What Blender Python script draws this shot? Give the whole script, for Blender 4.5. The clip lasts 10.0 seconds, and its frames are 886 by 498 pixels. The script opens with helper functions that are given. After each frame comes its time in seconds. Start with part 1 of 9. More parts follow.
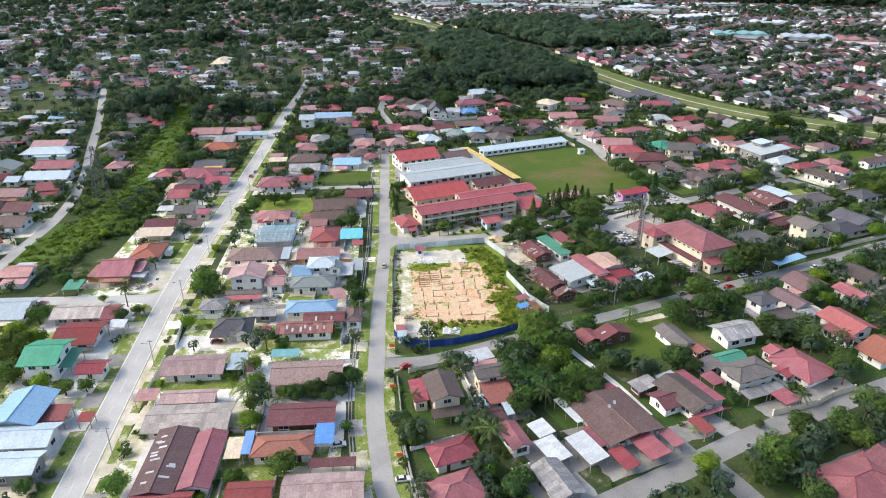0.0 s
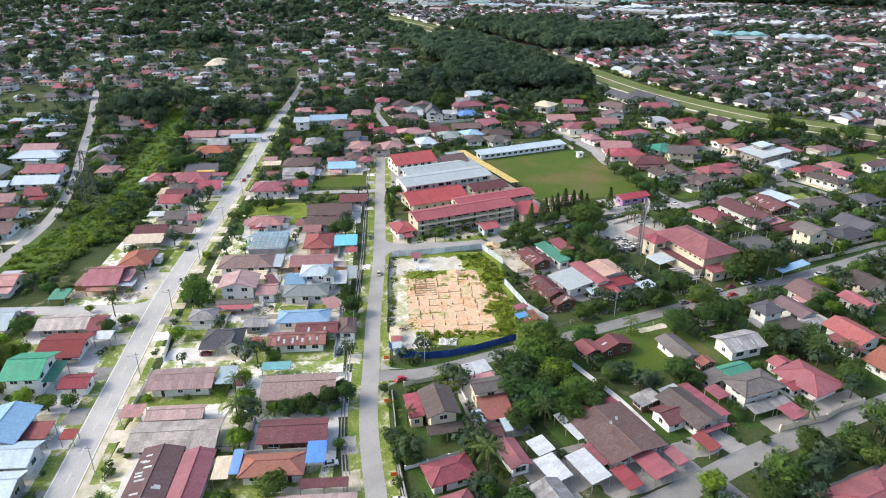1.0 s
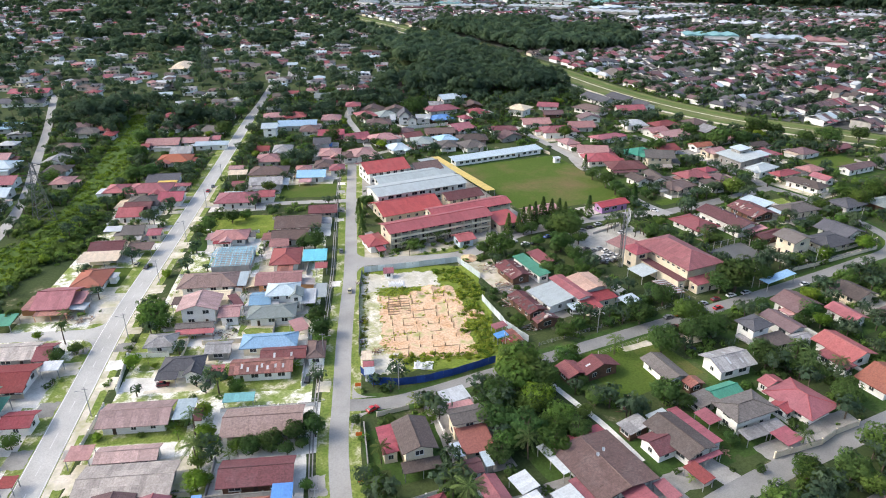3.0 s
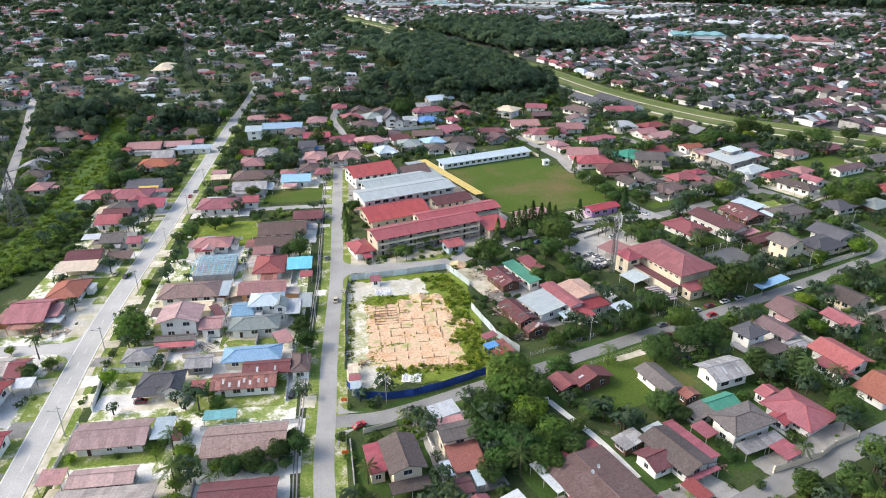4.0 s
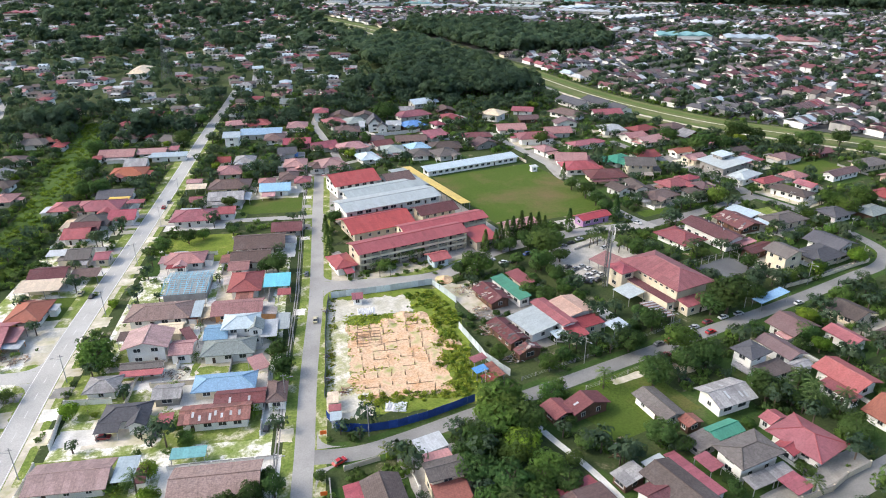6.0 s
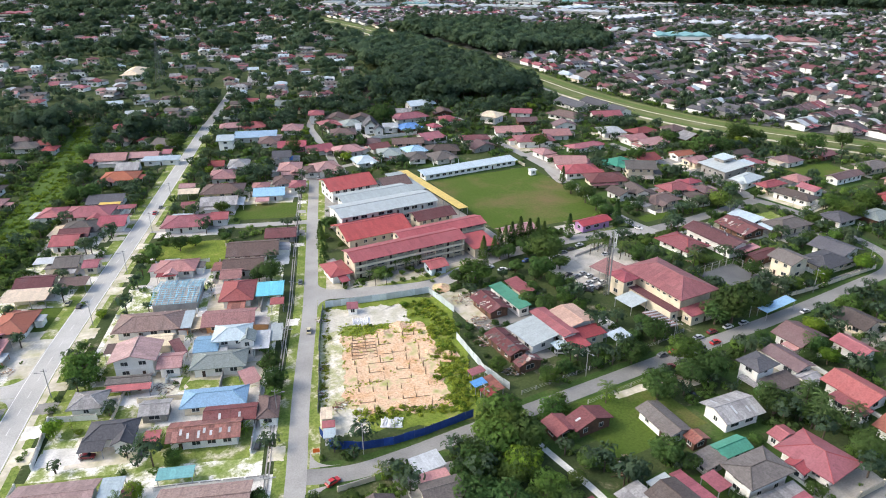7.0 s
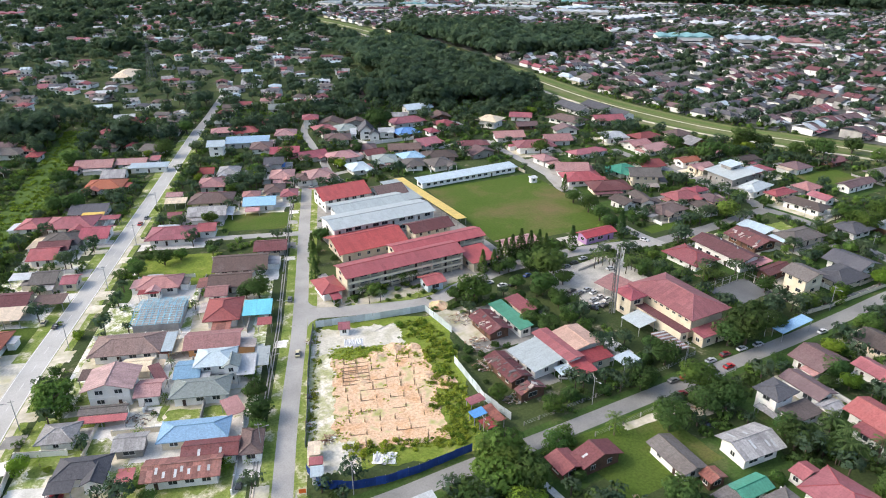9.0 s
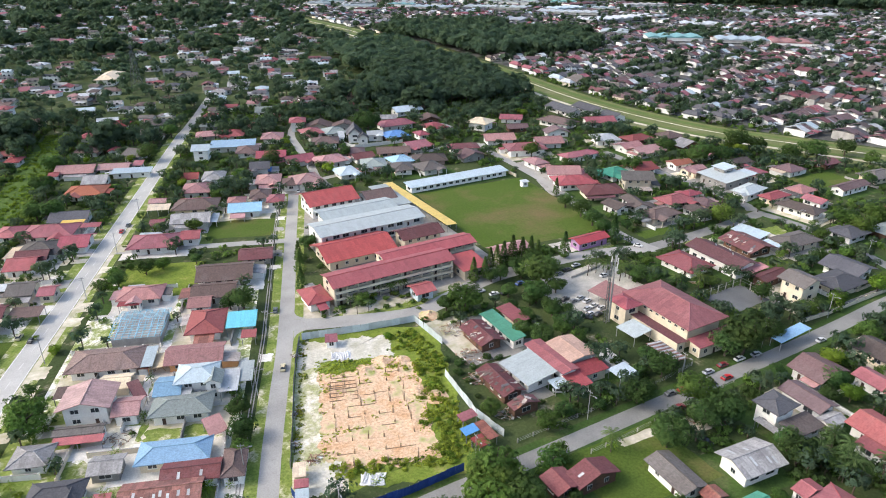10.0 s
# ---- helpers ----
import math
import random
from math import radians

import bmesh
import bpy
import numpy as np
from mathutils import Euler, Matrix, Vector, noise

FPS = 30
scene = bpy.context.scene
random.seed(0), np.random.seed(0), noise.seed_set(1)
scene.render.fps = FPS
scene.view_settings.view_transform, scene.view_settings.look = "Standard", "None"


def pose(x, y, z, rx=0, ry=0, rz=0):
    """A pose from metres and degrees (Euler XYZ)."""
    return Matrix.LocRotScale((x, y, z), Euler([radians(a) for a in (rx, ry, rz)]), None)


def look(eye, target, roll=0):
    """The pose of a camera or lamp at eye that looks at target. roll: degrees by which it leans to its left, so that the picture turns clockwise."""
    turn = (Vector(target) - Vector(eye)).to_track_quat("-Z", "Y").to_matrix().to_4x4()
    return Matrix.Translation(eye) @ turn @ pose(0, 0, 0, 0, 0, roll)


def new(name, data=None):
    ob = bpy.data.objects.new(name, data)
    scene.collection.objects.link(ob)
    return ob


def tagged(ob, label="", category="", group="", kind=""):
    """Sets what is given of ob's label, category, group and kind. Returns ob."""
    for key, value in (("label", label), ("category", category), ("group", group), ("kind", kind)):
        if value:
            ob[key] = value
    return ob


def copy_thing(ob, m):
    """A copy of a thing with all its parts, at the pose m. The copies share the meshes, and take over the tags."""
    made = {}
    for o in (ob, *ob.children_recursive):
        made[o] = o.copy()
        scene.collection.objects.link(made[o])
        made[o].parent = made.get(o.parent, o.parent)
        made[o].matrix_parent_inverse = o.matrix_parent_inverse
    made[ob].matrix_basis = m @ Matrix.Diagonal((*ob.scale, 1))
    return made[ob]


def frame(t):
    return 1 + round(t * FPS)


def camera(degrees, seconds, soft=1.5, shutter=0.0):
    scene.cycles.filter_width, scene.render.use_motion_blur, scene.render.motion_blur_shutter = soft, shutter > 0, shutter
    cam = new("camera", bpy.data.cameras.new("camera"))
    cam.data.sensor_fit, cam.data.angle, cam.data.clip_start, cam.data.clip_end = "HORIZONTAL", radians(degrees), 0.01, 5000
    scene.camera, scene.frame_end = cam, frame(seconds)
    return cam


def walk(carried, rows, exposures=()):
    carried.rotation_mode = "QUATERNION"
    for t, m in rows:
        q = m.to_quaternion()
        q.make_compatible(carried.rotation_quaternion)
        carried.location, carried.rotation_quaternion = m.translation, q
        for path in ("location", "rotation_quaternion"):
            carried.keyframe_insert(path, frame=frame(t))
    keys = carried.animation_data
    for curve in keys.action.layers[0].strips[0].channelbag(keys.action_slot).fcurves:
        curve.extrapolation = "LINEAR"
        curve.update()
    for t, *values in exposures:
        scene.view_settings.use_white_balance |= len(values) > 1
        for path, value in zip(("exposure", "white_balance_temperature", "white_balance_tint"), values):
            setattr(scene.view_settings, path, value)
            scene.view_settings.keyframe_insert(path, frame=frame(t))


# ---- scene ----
cam = camera(66.3, 10.0, 1.0)
EXPO = 0.93
METRES, EYE, TILT, LEAN, TURN = 72.3, 125.0, 0.0, 0.0, -24.0
ROWS = [
    (0.0, 0.0, 0.0, 0.0, -0.14, -24.5, 0.3),
    (0.5, 0.0027, 0.0494, -0.0001, -0.12, -24.49, 0.3),
    (1.0, 0.0069, 0.0989, -0.0008, -0.37, -24.49, 0.29),
    (1.5, 0.01, 0.1483, -0.0008, -0.93, -24.49, 0.27),
    (2.0, 0.0126, 0.1976, -0.0009, -1.49, -24.48, 0.24),
    (2.5, 0.0158, 0.2465, -0.0018, -2.03, -24.48, 0.22),
    (4.0, 0.0255, 0.394, -0.0035, -3.62, -24.53, 0.17),
    (4.5, 0.0295, 0.4437, -0.004, -4.15, -24.54, 0.16),
    (5.0, 0.0337, 0.4932, -0.0048, -4.65, -24.55, 0.14),
    (5.5, 0.0379, 0.5423, -0.0046, -4.79, -24.56, 0.15),
    (7.0, 0.0543, 0.6909, -0.0057, -5.12, -24.57, 0.18),
    (7.5, 0.0603, 0.7414, -0.0062, -5.09, -24.58, 0.17),
    (8.0, 0.0663, 0.7919, -0.0067, -5.05, -24.58, 0.19),
    (8.5, 0.0727, 0.8424, -0.0075, -5.01, -24.59, 0.18),
    (9.0, 0.0805, 0.8932, -0.0082, -5.25, -24.6, 0.18),
    (9.5, 0.087, 0.9443, -0.0088, -5.73, -24.6, 0.17),
    (10.0, 0.0938, 0.9951, -0.0087, -6.11, -24.6, 0.15),
]
walk(cam, [(t, pose(0, 0, EYE, TILT, LEAN, TURN) @ pose(METRES * x, METRES * y, METRES * z, 90 + pitch, roll, yaw)) for t, x, y, z, yaw, pitch, roll in ROWS],
     exposures=[(0.0, EXPO, 6380, 8), (10.0, EXPO, 6380, 8)])

# the plan below is drawn in paces of 1.25 m; PLAN turns paces into metres
PACE = 1.25
PLAN = Matrix.Diagonal((PACE, PACE, PACE, 1.0))

# ---------------------------------------------------------------- daylight: high sun through thin cloud
SUN_UP, SUN_FROM = 40.0, 156.0
world = bpy.data.worlds.new("daylight")
scene.world = world
world.use_nodes = True
sky = world.node_tree.nodes.new("ShaderNodeTexSky")
sky.sky_type, sky.sun_disc = "NISHITA", False
sky.sun_elevation, sky.sun_rotation = radians(SUN_UP), radians(90.0 - SUN_FROM)
sky.dust_density, sky.air_density = 4.0, 1.0
world.node_tree.links.new(sky.outputs[0], world.node_tree.nodes["Background"].inputs["Color"])
world.node_tree.nodes["Background"].inputs["Strength"].default_value = 0.15
sun = new("sun", bpy.data.lights.new("sun", "SUN"))
sun.data.energy, sun.data.angle, sun.data.color = 0.62, radians(6.0), (1.0, 0.945, 0.875)
toward = Vector((math.cos(radians(SUN_FROM)) * math.cos(radians(SUN_UP)), math.sin(radians(SUN_FROM)) * math.cos(radians(SUN_UP)), math.sin(radians(SUN_UP))))
sun.matrix_world = look(toward * 300, (0, 0, 0))

# ---------------------------------------------------------------- materials
def nodes_of(name, rough=0.8, metal=0.0, spec=0.3):
    m = bpy.data.materials.new(name)
    m.use_nodes = True
    nt = m.node_tree
    b = nt.nodes["Principled BSDF"]
    b.inputs["Roughness"].default_value = rough
    b.inputs["Metallic"].default_value = metal
    b.inputs["Specular IOR Level"].default_value = spec
    return m, nt, b


def node(nt, kind, **values):
    n = nt.nodes.new(kind)
    for key, value in values.items():
        n.inputs[key].default_value = value
    return n


def noise_of(nt, coords, scale, detail=4.0, rough=0.6):
    n = node(nt, "ShaderNodeTexNoise", Scale=scale, Detail=detail, Roughness=rough)
    nt.links.new(coords, n.inputs["Vector"])
    return n.outputs["Fac"]


def ramp(nt, fac, lo, hi, a=0.0, b=1.0):
    n = nt.nodes.new("ShaderNodeMapRange")
    for i, v in enumerate((lo, hi, a, b)):
        n.inputs[i + 1].default_value = v
    nt.links.new(fac, n.inputs[0])
    return n.outputs[0]


def mixed(nt, fac, a, b, mode="MIX"):
    n = nt.nodes.new("ShaderNodeMix")
    n.data_type, n.blend_type = "RGBA", mode
    for socket, value in ((n.inputs[0], fac), (n.inputs[6], a), (n.inputs[7], b)):
        if isinstance(value, (tuple, list)):
            socket.default_value = (*value, 1.0)
        elif isinstance(value, float):
            socket.default_value = value
        else:
            nt.links.new(value, socket)
    return n.outputs[2]


def math_of(nt, op, a, b):
    n = nt.nodes.new("ShaderNodeMath")
    n.operation = op
    for socket, value in ((n.inputs[0], a), (n.inputs[1], b)):
        if isinstance(value, (int, float)):
            socket.default_value = value
        else:
            nt.links.new(value, socket)
    return n.outputs[0]


def bump_of(nt, b, height, strength, distance):
    n = node(nt, "ShaderNodeBump", Strength=strength, Distance=distance)
    nt.links.new(height, n.inputs["Height"])
    nt.links.new(n.outputs[0], b.inputs["Normal"])


def place_of(nt, spread=0.0):
    """Coordinates in the plan's paces, shifted by each object's own random number."""
    g = nt.nodes.new("ShaderNodeNewGeometry")
    n = nt.nodes.new("ShaderNodeVectorMath")
    n.operation = "SCALE"
    n.inputs["Scale"].default_value = 1 / PACE
    nt.links.new(g.outputs["Position"], n.inputs[0])
    if not spread:
        return n.outputs[0]
    o = nt.nodes.new("ShaderNodeObjectInfo")
    k = math_of(nt, "MULTIPLY", o.outputs["Random"], spread)
    a = nt.nodes.new("ShaderNodeVectorMath")
    nt.links.new(n.outputs[0], a.inputs[0])
    nt.links.new(k, a.inputs[1])
    return a.outputs[0]


def rough_mat(name, colour, second, scale=0.6, rough=0.85, grain=0.12, fine=6.0, bump=0.02, spec=0.25, island=False, hue=0.0):
    """A matt surface: two colours in patches, fine grain, a little brightness of its own for each object."""
    m, nt, b = nodes_of(name, rough, 0.0, spec)
    p = place_of(nt)
    patch = ramp(nt, noise_of(nt, p, scale, 5.0), 0.38, 0.66)
    c = mixed(nt, patch, colour, second)
    g = noise_of(nt, p, fine, 3.0)
    c = mixed(nt, 1.0, c, mixed(nt, ramp(nt, g, 0.25, 0.75), (1 - grain,) * 3, (1 + grain,) * 3), "MULTIPLY")
    r = nt.nodes.new("ShaderNodeNewGeometry").outputs["Random Per Island"] if island else nt.nodes.new("ShaderNodeObjectInfo").outputs["Random"]
    h = nt.nodes.new("ShaderNodeHueSaturation")
    nt.links.new(ramp(nt, r, 0, 1, 0.5 - hue, 0.5 + hue), h.inputs["Hue"])
    nt.links.new(ramp(nt, r, 0, 1, 0.82, 1.18), h.inputs["Value"])
    nt.links.new(c, h.inputs["Color"])
    nt.links.new(h.outputs[0], b.inputs["Base Color"])
    if bump:
        bump_of(nt, b, g, 0.5, bump)
    return m


def roof_mat(name, colour, sheet=False, stain=0.5):
    """Concrete tiles or ribbed sheet in courses along the roof's own run (UV in metres), faded and streaked by weather."""
    m, nt, b = nodes_of(name, 0.5 if sheet else 0.75, 0.0, 0.4 if sheet else 0.25)
    uv = nt.nodes.new("ShaderNodeUVMap").outputs[0]
    p = place_of(nt, 50.0)
    o = nt.nodes.new("ShaderNodeObjectInfo").outputs["Random"]
    dark = tuple(v * 0.45 + 0.012 for v in colour)
    pale = tuple(v * 0.72 + 0.12 for v in colour)
    patch = noise_of(nt, p, 0.16, 6.0, 0.65)
    c = mixed(nt, ramp(nt, patch, 0.5, 0.75, 0, 0.55 * stain), colour, pale)
    streak = nt.nodes.new("ShaderNodeMapping")
    streak.inputs["Scale"].default_value = (1.4, 0.12, 1.0)
    nt.links.new(uv, streak.inputs["Vector"])
    s = noise_of(nt, streak.outputs[0], 1.0, 5.0, 0.7)
    c = mixed(nt, ramp(nt, s, 0.5, 0.74, 0, 0.85 * stain), c, dark)
    c = mixed(nt, ramp(nt, noise_of(nt, p, 0.55, 4.0), 0.56, 0.75, 0, 0.8 * stain), c, dark)
    sep = nt.nodes.new("ShaderNodeSeparateXYZ")
    nt.links.new(uv, sep.inputs[0])
    if sheet:
        rib = math_of(nt, "ABSOLUTE", math_of(nt, "SINE", math_of(nt, "MULTIPLY", sep.outputs[0], 4.2), 0), 0)
        lap = ramp(nt, math_of(nt, "FRACT", math_of(nt, "MULTIPLY", sep.outputs[0], 0.55), 0), 0.0, 0.1, 0.86, 1.0)
        cell = nt.nodes.new("ShaderNodeCombineXYZ")
        nt.links.new(math_of(nt, "FLOOR", math_of(nt, "MULTIPLY", sep.outputs[0], 0.8), 0), cell.inputs[0])
        nt.links.new(math_of(nt, "FLOOR", math_of(nt, "MULTIPLY", sep.outputs[1], 0.36), 0), cell.inputs[1])
        nt.links.new(math_of(nt, "MULTIPLY", o, 91.0), cell.inputs[2])
        white = nt.nodes.new("ShaderNodeTexWhiteNoise")
        white.noise_dimensions = "3D"
        nt.links.new(cell.outputs[0], white.inputs["Vector"])
        c = mixed(nt, 1.0, c, ramp(nt, white.outputs["Value"], 0, 1, 1 - 0.3 * stain, 1 + 0.3 * stain), "MULTIPLY")
    else:
        rib = math_of(nt, "FRACT", math_of(nt, "MULTIPLY", sep.outputs[1], 2.6), 0)
        lap = ramp(nt, rib, 0.0, 0.25, 0.78, 1.0)
    c = mixed(nt, 1.0, c, lap, "MULTIPLY")
    grain = ramp(nt, noise_of(nt, p, 2.2, 5.0, 0.75), 0.3, 0.7, 0.85 - 0.3 * stain, 1.15 + 0.3 * stain)
    c = mixed(nt, 1.0, c, grain, "MULTIPLY")
    h = nt.nodes.new("ShaderNodeHueSaturation")
    nt.links.new(ramp(nt, o, 0, 1, 0.492, 0.508), h.inputs["Hue"])
    nt.links.new(ramp(nt, math_of(nt, "FRACT", math_of(nt, "MULTIPLY", o, 7.0), 0), 0, 1, 0.82, 1.05), h.inputs["Saturation"])
    nt.links.new(ramp(nt, math_of(nt, "FRACT", math_of(nt, "MULTIPLY", o, 13.0), 0), 0, 1, 0.8, 1.18), h.inputs["Value"])
    nt.links.new(c, h.inputs["Color"])
    nt.links.new(h.outputs[0], b.inputs["Base Color"])
    bump_of(nt, b, rib, 0.3 if sheet else 0.6, 0.04)
    return m


ROOF = {
    "red": roof_mat("red roof tile", (0.27, 0.06, 0.066)),
    "crimson": roof_mat("crimson roof sheet", (0.3, 0.075, 0.09), True, 0.45),
    "maroon": roof_mat("maroon roof tile", (0.155, 0.058, 0.064), False, 0.7),
    "scarlet": roof_mat("bright red roof sheet", (0.38, 0.075, 0.085), True, 0.35),
    # paler copies of taupe and brown: bleaching plus the left side's sunlight in colour
    "ash": roof_mat("bleached sunlit grey brown sheet", (0.42, 0.365, 0.33), True, 0.7),
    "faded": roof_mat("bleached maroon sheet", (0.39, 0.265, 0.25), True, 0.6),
    "brown": roof_mat("brown roof tile", (0.15, 0.1, 0.092), False, 0.8),
    "umber": roof_mat("dark umber roof tile", (0.11, 0.085, 0.078), False, 0.7),
    # paler copy of brown: sunlight on the left houses put into the tile colour
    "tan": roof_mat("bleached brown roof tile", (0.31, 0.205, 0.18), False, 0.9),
    "peach": roof_mat("faded peach metal sheet", (0.56, 0.37, 0.29), True, 0.35),
    "coral": roof_mat("faded red roof tile", (0.33, 0.11, 0.115), False, 0.5),
    "taupe": roof_mat("grey brown roof tile", (0.145, 0.128, 0.12), False, 0.8),
    "mauve": roof_mat("mauve brown roof tile", (0.165, 0.105, 0.11), False, 0.6),
    "rose": roof_mat("faded rose roof tile", (0.38, 0.2, 0.198), False, 0.7),
    "pink": roof_mat("pink roof sheet", (0.44, 0.215, 0.21), True, 0.4),
    "orange": roof_mat("orange roof tile", (0.34, 0.11, 0.075), False, 0.4),
    "grey": roof_mat("grey asbestos roof sheet", (0.3, 0.29, 0.29), True, 0.8),
    "slate": roof_mat("dark grey roof tile", (0.1, 0.1, 0.115), False, 0.6),
    "sage": roof_mat("grey green roof tile", (0.25, 0.29, 0.28), False, 0.5),
    "blue": roof_mat("blue roof sheet", (0.1, 0.27, 0.6), True, 0.3),
    "sky": roof_mat("sky blue roof tile", (0.25, 0.43, 0.6), False, 0.35),
    "ice": roof_mat("pale blue metal sheet", (0.42, 0.51, 0.57), True, 0.2),
    "white": roof_mat("white metal sheet", (0.47, 0.495, 0.515), True, 0.3),
    "silver": roof_mat("silver metal sheet", (0.4, 0.45, 0.46), True, 0.2),
    "green": roof_mat("green metal sheet", (0.045, 0.27, 0.17), True, 0.35),
    "teal": roof_mat("teal metal sheet", (0.2, 0.46, 0.47), True, 0.3),
    "cyan": roof_mat("bright cyan metal sheet", (0.16, 0.56, 0.72), True, 0.25),
    "cream": roof_mat("cream metal sheet", (0.68, 0.55, 0.38), True, 0.35),
    "yellow": roof_mat("yellow metal sheet", (0.75, 0.52, 0.13), True, 0.25),
    "rust": roof_mat("rusty corrugated iron", (0.26, 0.1, 0.07), True, 1.0),
}
WALL = {
    "white": rough_mat("white painted plaster", (0.86, 0.85, 0.825), (0.75, 0.735, 0.7), 0.35),
    "cream": rough_mat("cream painted plaster", (0.74, 0.66, 0.52), (0.6, 0.53, 0.41), 0.35),
    "pink": rough_mat("pink painted plaster", (0.66, 0.44, 0.38), (0.55, 0.37, 0.32), 0.35),
    "grey": rough_mat("grey cement render", (0.4, 0.39, 0.37), (0.28, 0.27, 0.26), 0.4),
    "blue": rough_mat("pale blue painted plaster", (0.55, 0.65, 0.72), (0.45, 0.54, 0.6), 0.35),
    "wood": rough_mat("dark timber boards", (0.16, 0.09, 0.06), (0.09, 0.055, 0.04), 0.7),
    "purple": rough_mat("lilac painted plaster", (0.5, 0.3, 0.55), (0.42, 0.25, 0.46), 0.35),
    "orange": rough_mat("orange painted plaster", (0.68, 0.36, 0.16), (0.58, 0.3, 0.14), 0.35),
}
FRAME = rough_mat("white window frame", (0.7, 0.7, 0.68), (0.6, 0.6, 0.58), 1.0, 0.5)
DARK = rough_mat("dark door", (0.07, 0.045, 0.035), (0.045, 0.03, 0.025), 1.0, 0.6)
STEEL = rough_mat("galvanised steel post", (0.35, 0.36, 0.36), (0.26, 0.26, 0.26), 1.0, 0.5)
CONCRETE = rough_mat("weathered concrete", (0.36, 0.345, 0.32), (0.25, 0.242, 0.225), 0.25, 0.9, 0.15, 3.0)
SOIL = rough_mat("bare pale soil", (0.68, 0.62, 0.53), (0.4, 0.38, 0.23), 0.25, 0.95, 0.2, 2.0, 0.05)
PAVING = rough_mat("pale concrete paving", (0.78, 0.76, 0.715), (0.56, 0.545, 0.5), 0.25, 0.9, 0.15, 2.5)
LIMB = rough_mat("tree bark", (0.13, 0.1, 0.075), (0.08, 0.062, 0.05), 1.5, 0.9, 0.25, 8.0, 0.03)


def glass_mat():
    m, nt, b = nodes_of("dark window glass", 0.12, 0.0, 0.5)
    b.inputs["Base Color"].default_value = (0.035, 0.042, 0.048, 1)
    return m


GLASS = glass_mat()


def leaf_mat(name, a, c, rough=0.7, ragged=0.0):
    """Sprays of leaves in many greens with gaps between them; each is shaded as a part of the rounded clump that it belongs to."""
    m, nt, b = nodes_of(name, rough, 0.0, 0.06)
    g = nt.nodes.new("ShaderNodeNewGeometry")
    o = nt.nodes.new("ShaderNodeObjectInfo").outputs["Random"]
    col = mixed(nt, g.outputs["Random Per Island"], a, c)
    p = place_of(nt)
    col = mixed(nt, 1.0, col, ramp(nt, noise_of(nt, p, 0.45, 3.0), 0.3, 0.7, 0.68, 1.32), "MULTIPLY")
    col = mixed(nt, ramp(nt, noise_of(nt, p, 0.06, 3.0), 0.42, 0.68, 0.0, 0.55), col, tuple(v * k for v, k in zip(c, (1.35, 1.2, 0.9))))
    h = nt.nodes.new("ShaderNodeHueSaturation")
    nt.links.new(ramp(nt, o, 0, 1, 0.482, 0.512), h.inputs["Hue"])
    nt.links.new(ramp(nt, math_of(nt, "FRACT", math_of(nt, "MULTIPLY", o, 9.0), 0), 0, 1, 0.72, 1.3), h.inputs["Value"])
    nt.links.new(col, h.inputs["Color"])
    nt.links.new(h.outputs[0], b.inputs["Base Color"])
    facing = nt.nodes.new("ShaderNodeAttribute")
    facing.attribute_name = "facing"
    turn = nt.nodes.new("ShaderNodeVectorTransform")
    turn.vector_type, turn.convert_from, turn.convert_to = "NORMAL", "OBJECT", "WORLD"
    nt.links.new(facing.outputs["Vector"], turn.inputs[0])
    nt.links.new(turn.outputs[0], b.inputs["Normal"])
    glow = nt.nodes.new("ShaderNodeBsdfTranslucent")
    nt.links.new(mixed(nt, 1.0, h.outputs[0], (1.25, 1.3, 0.7), "MULTIPLY"), glow.inputs["Color"])
    blend = nt.nodes.new("ShaderNodeMixShader")
    blend.inputs[0].default_value = 0.4
    nt.links.new(b.outputs[0], blend.inputs[1])
    nt.links.new(glow.outputs[0], blend.inputs[2])
    last = blend
    if ragged:
        gap = nt.nodes.new("ShaderNodeBsdfTransparent")
        last = nt.nodes.new("ShaderNodeMixShader")
        nt.links.new(math_of(nt, "GREATER_THAN", noise_of(nt, p, ragged, 2.0), 0.46), last.inputs[0])
        nt.links.new(gap.outputs[0], last.inputs[1])
        nt.links.new(blend.outputs[0], last.inputs[2])
    nt.links.new(last.outputs[0], nt.nodes["Material Output"].inputs["Surface"])
    return m


LEAF = {
    "broad": leaf_mat("broad leaves", (0.066, 0.13, 0.034), (0.118, 0.2, 0.054), ragged=4.2),
    "bright": leaf_mat("bright leaves", (0.11, 0.2, 0.026), (0.19, 0.29, 0.045), ragged=4.2),
    "rank": leaf_mat("rank yellow green weeds", (0.22, 0.31, 0.04), (0.34, 0.42, 0.075), ragged=3.5),
    "dark": leaf_mat("dark leaves", (0.05, 0.1, 0.034), (0.09, 0.155, 0.052), ragged=4.2),
    "palm": leaf_mat("palm fronds", (0.06, 0.105, 0.04), (0.115, 0.17, 0.065)),
    # blue cast stands for far haze, mixed into the leaf colour
    "wood": leaf_mat("haze-tinted woodland leaves", (0.05, 0.088, 0.064), (0.084, 0.134, 0.088), ragged=2.4),
}


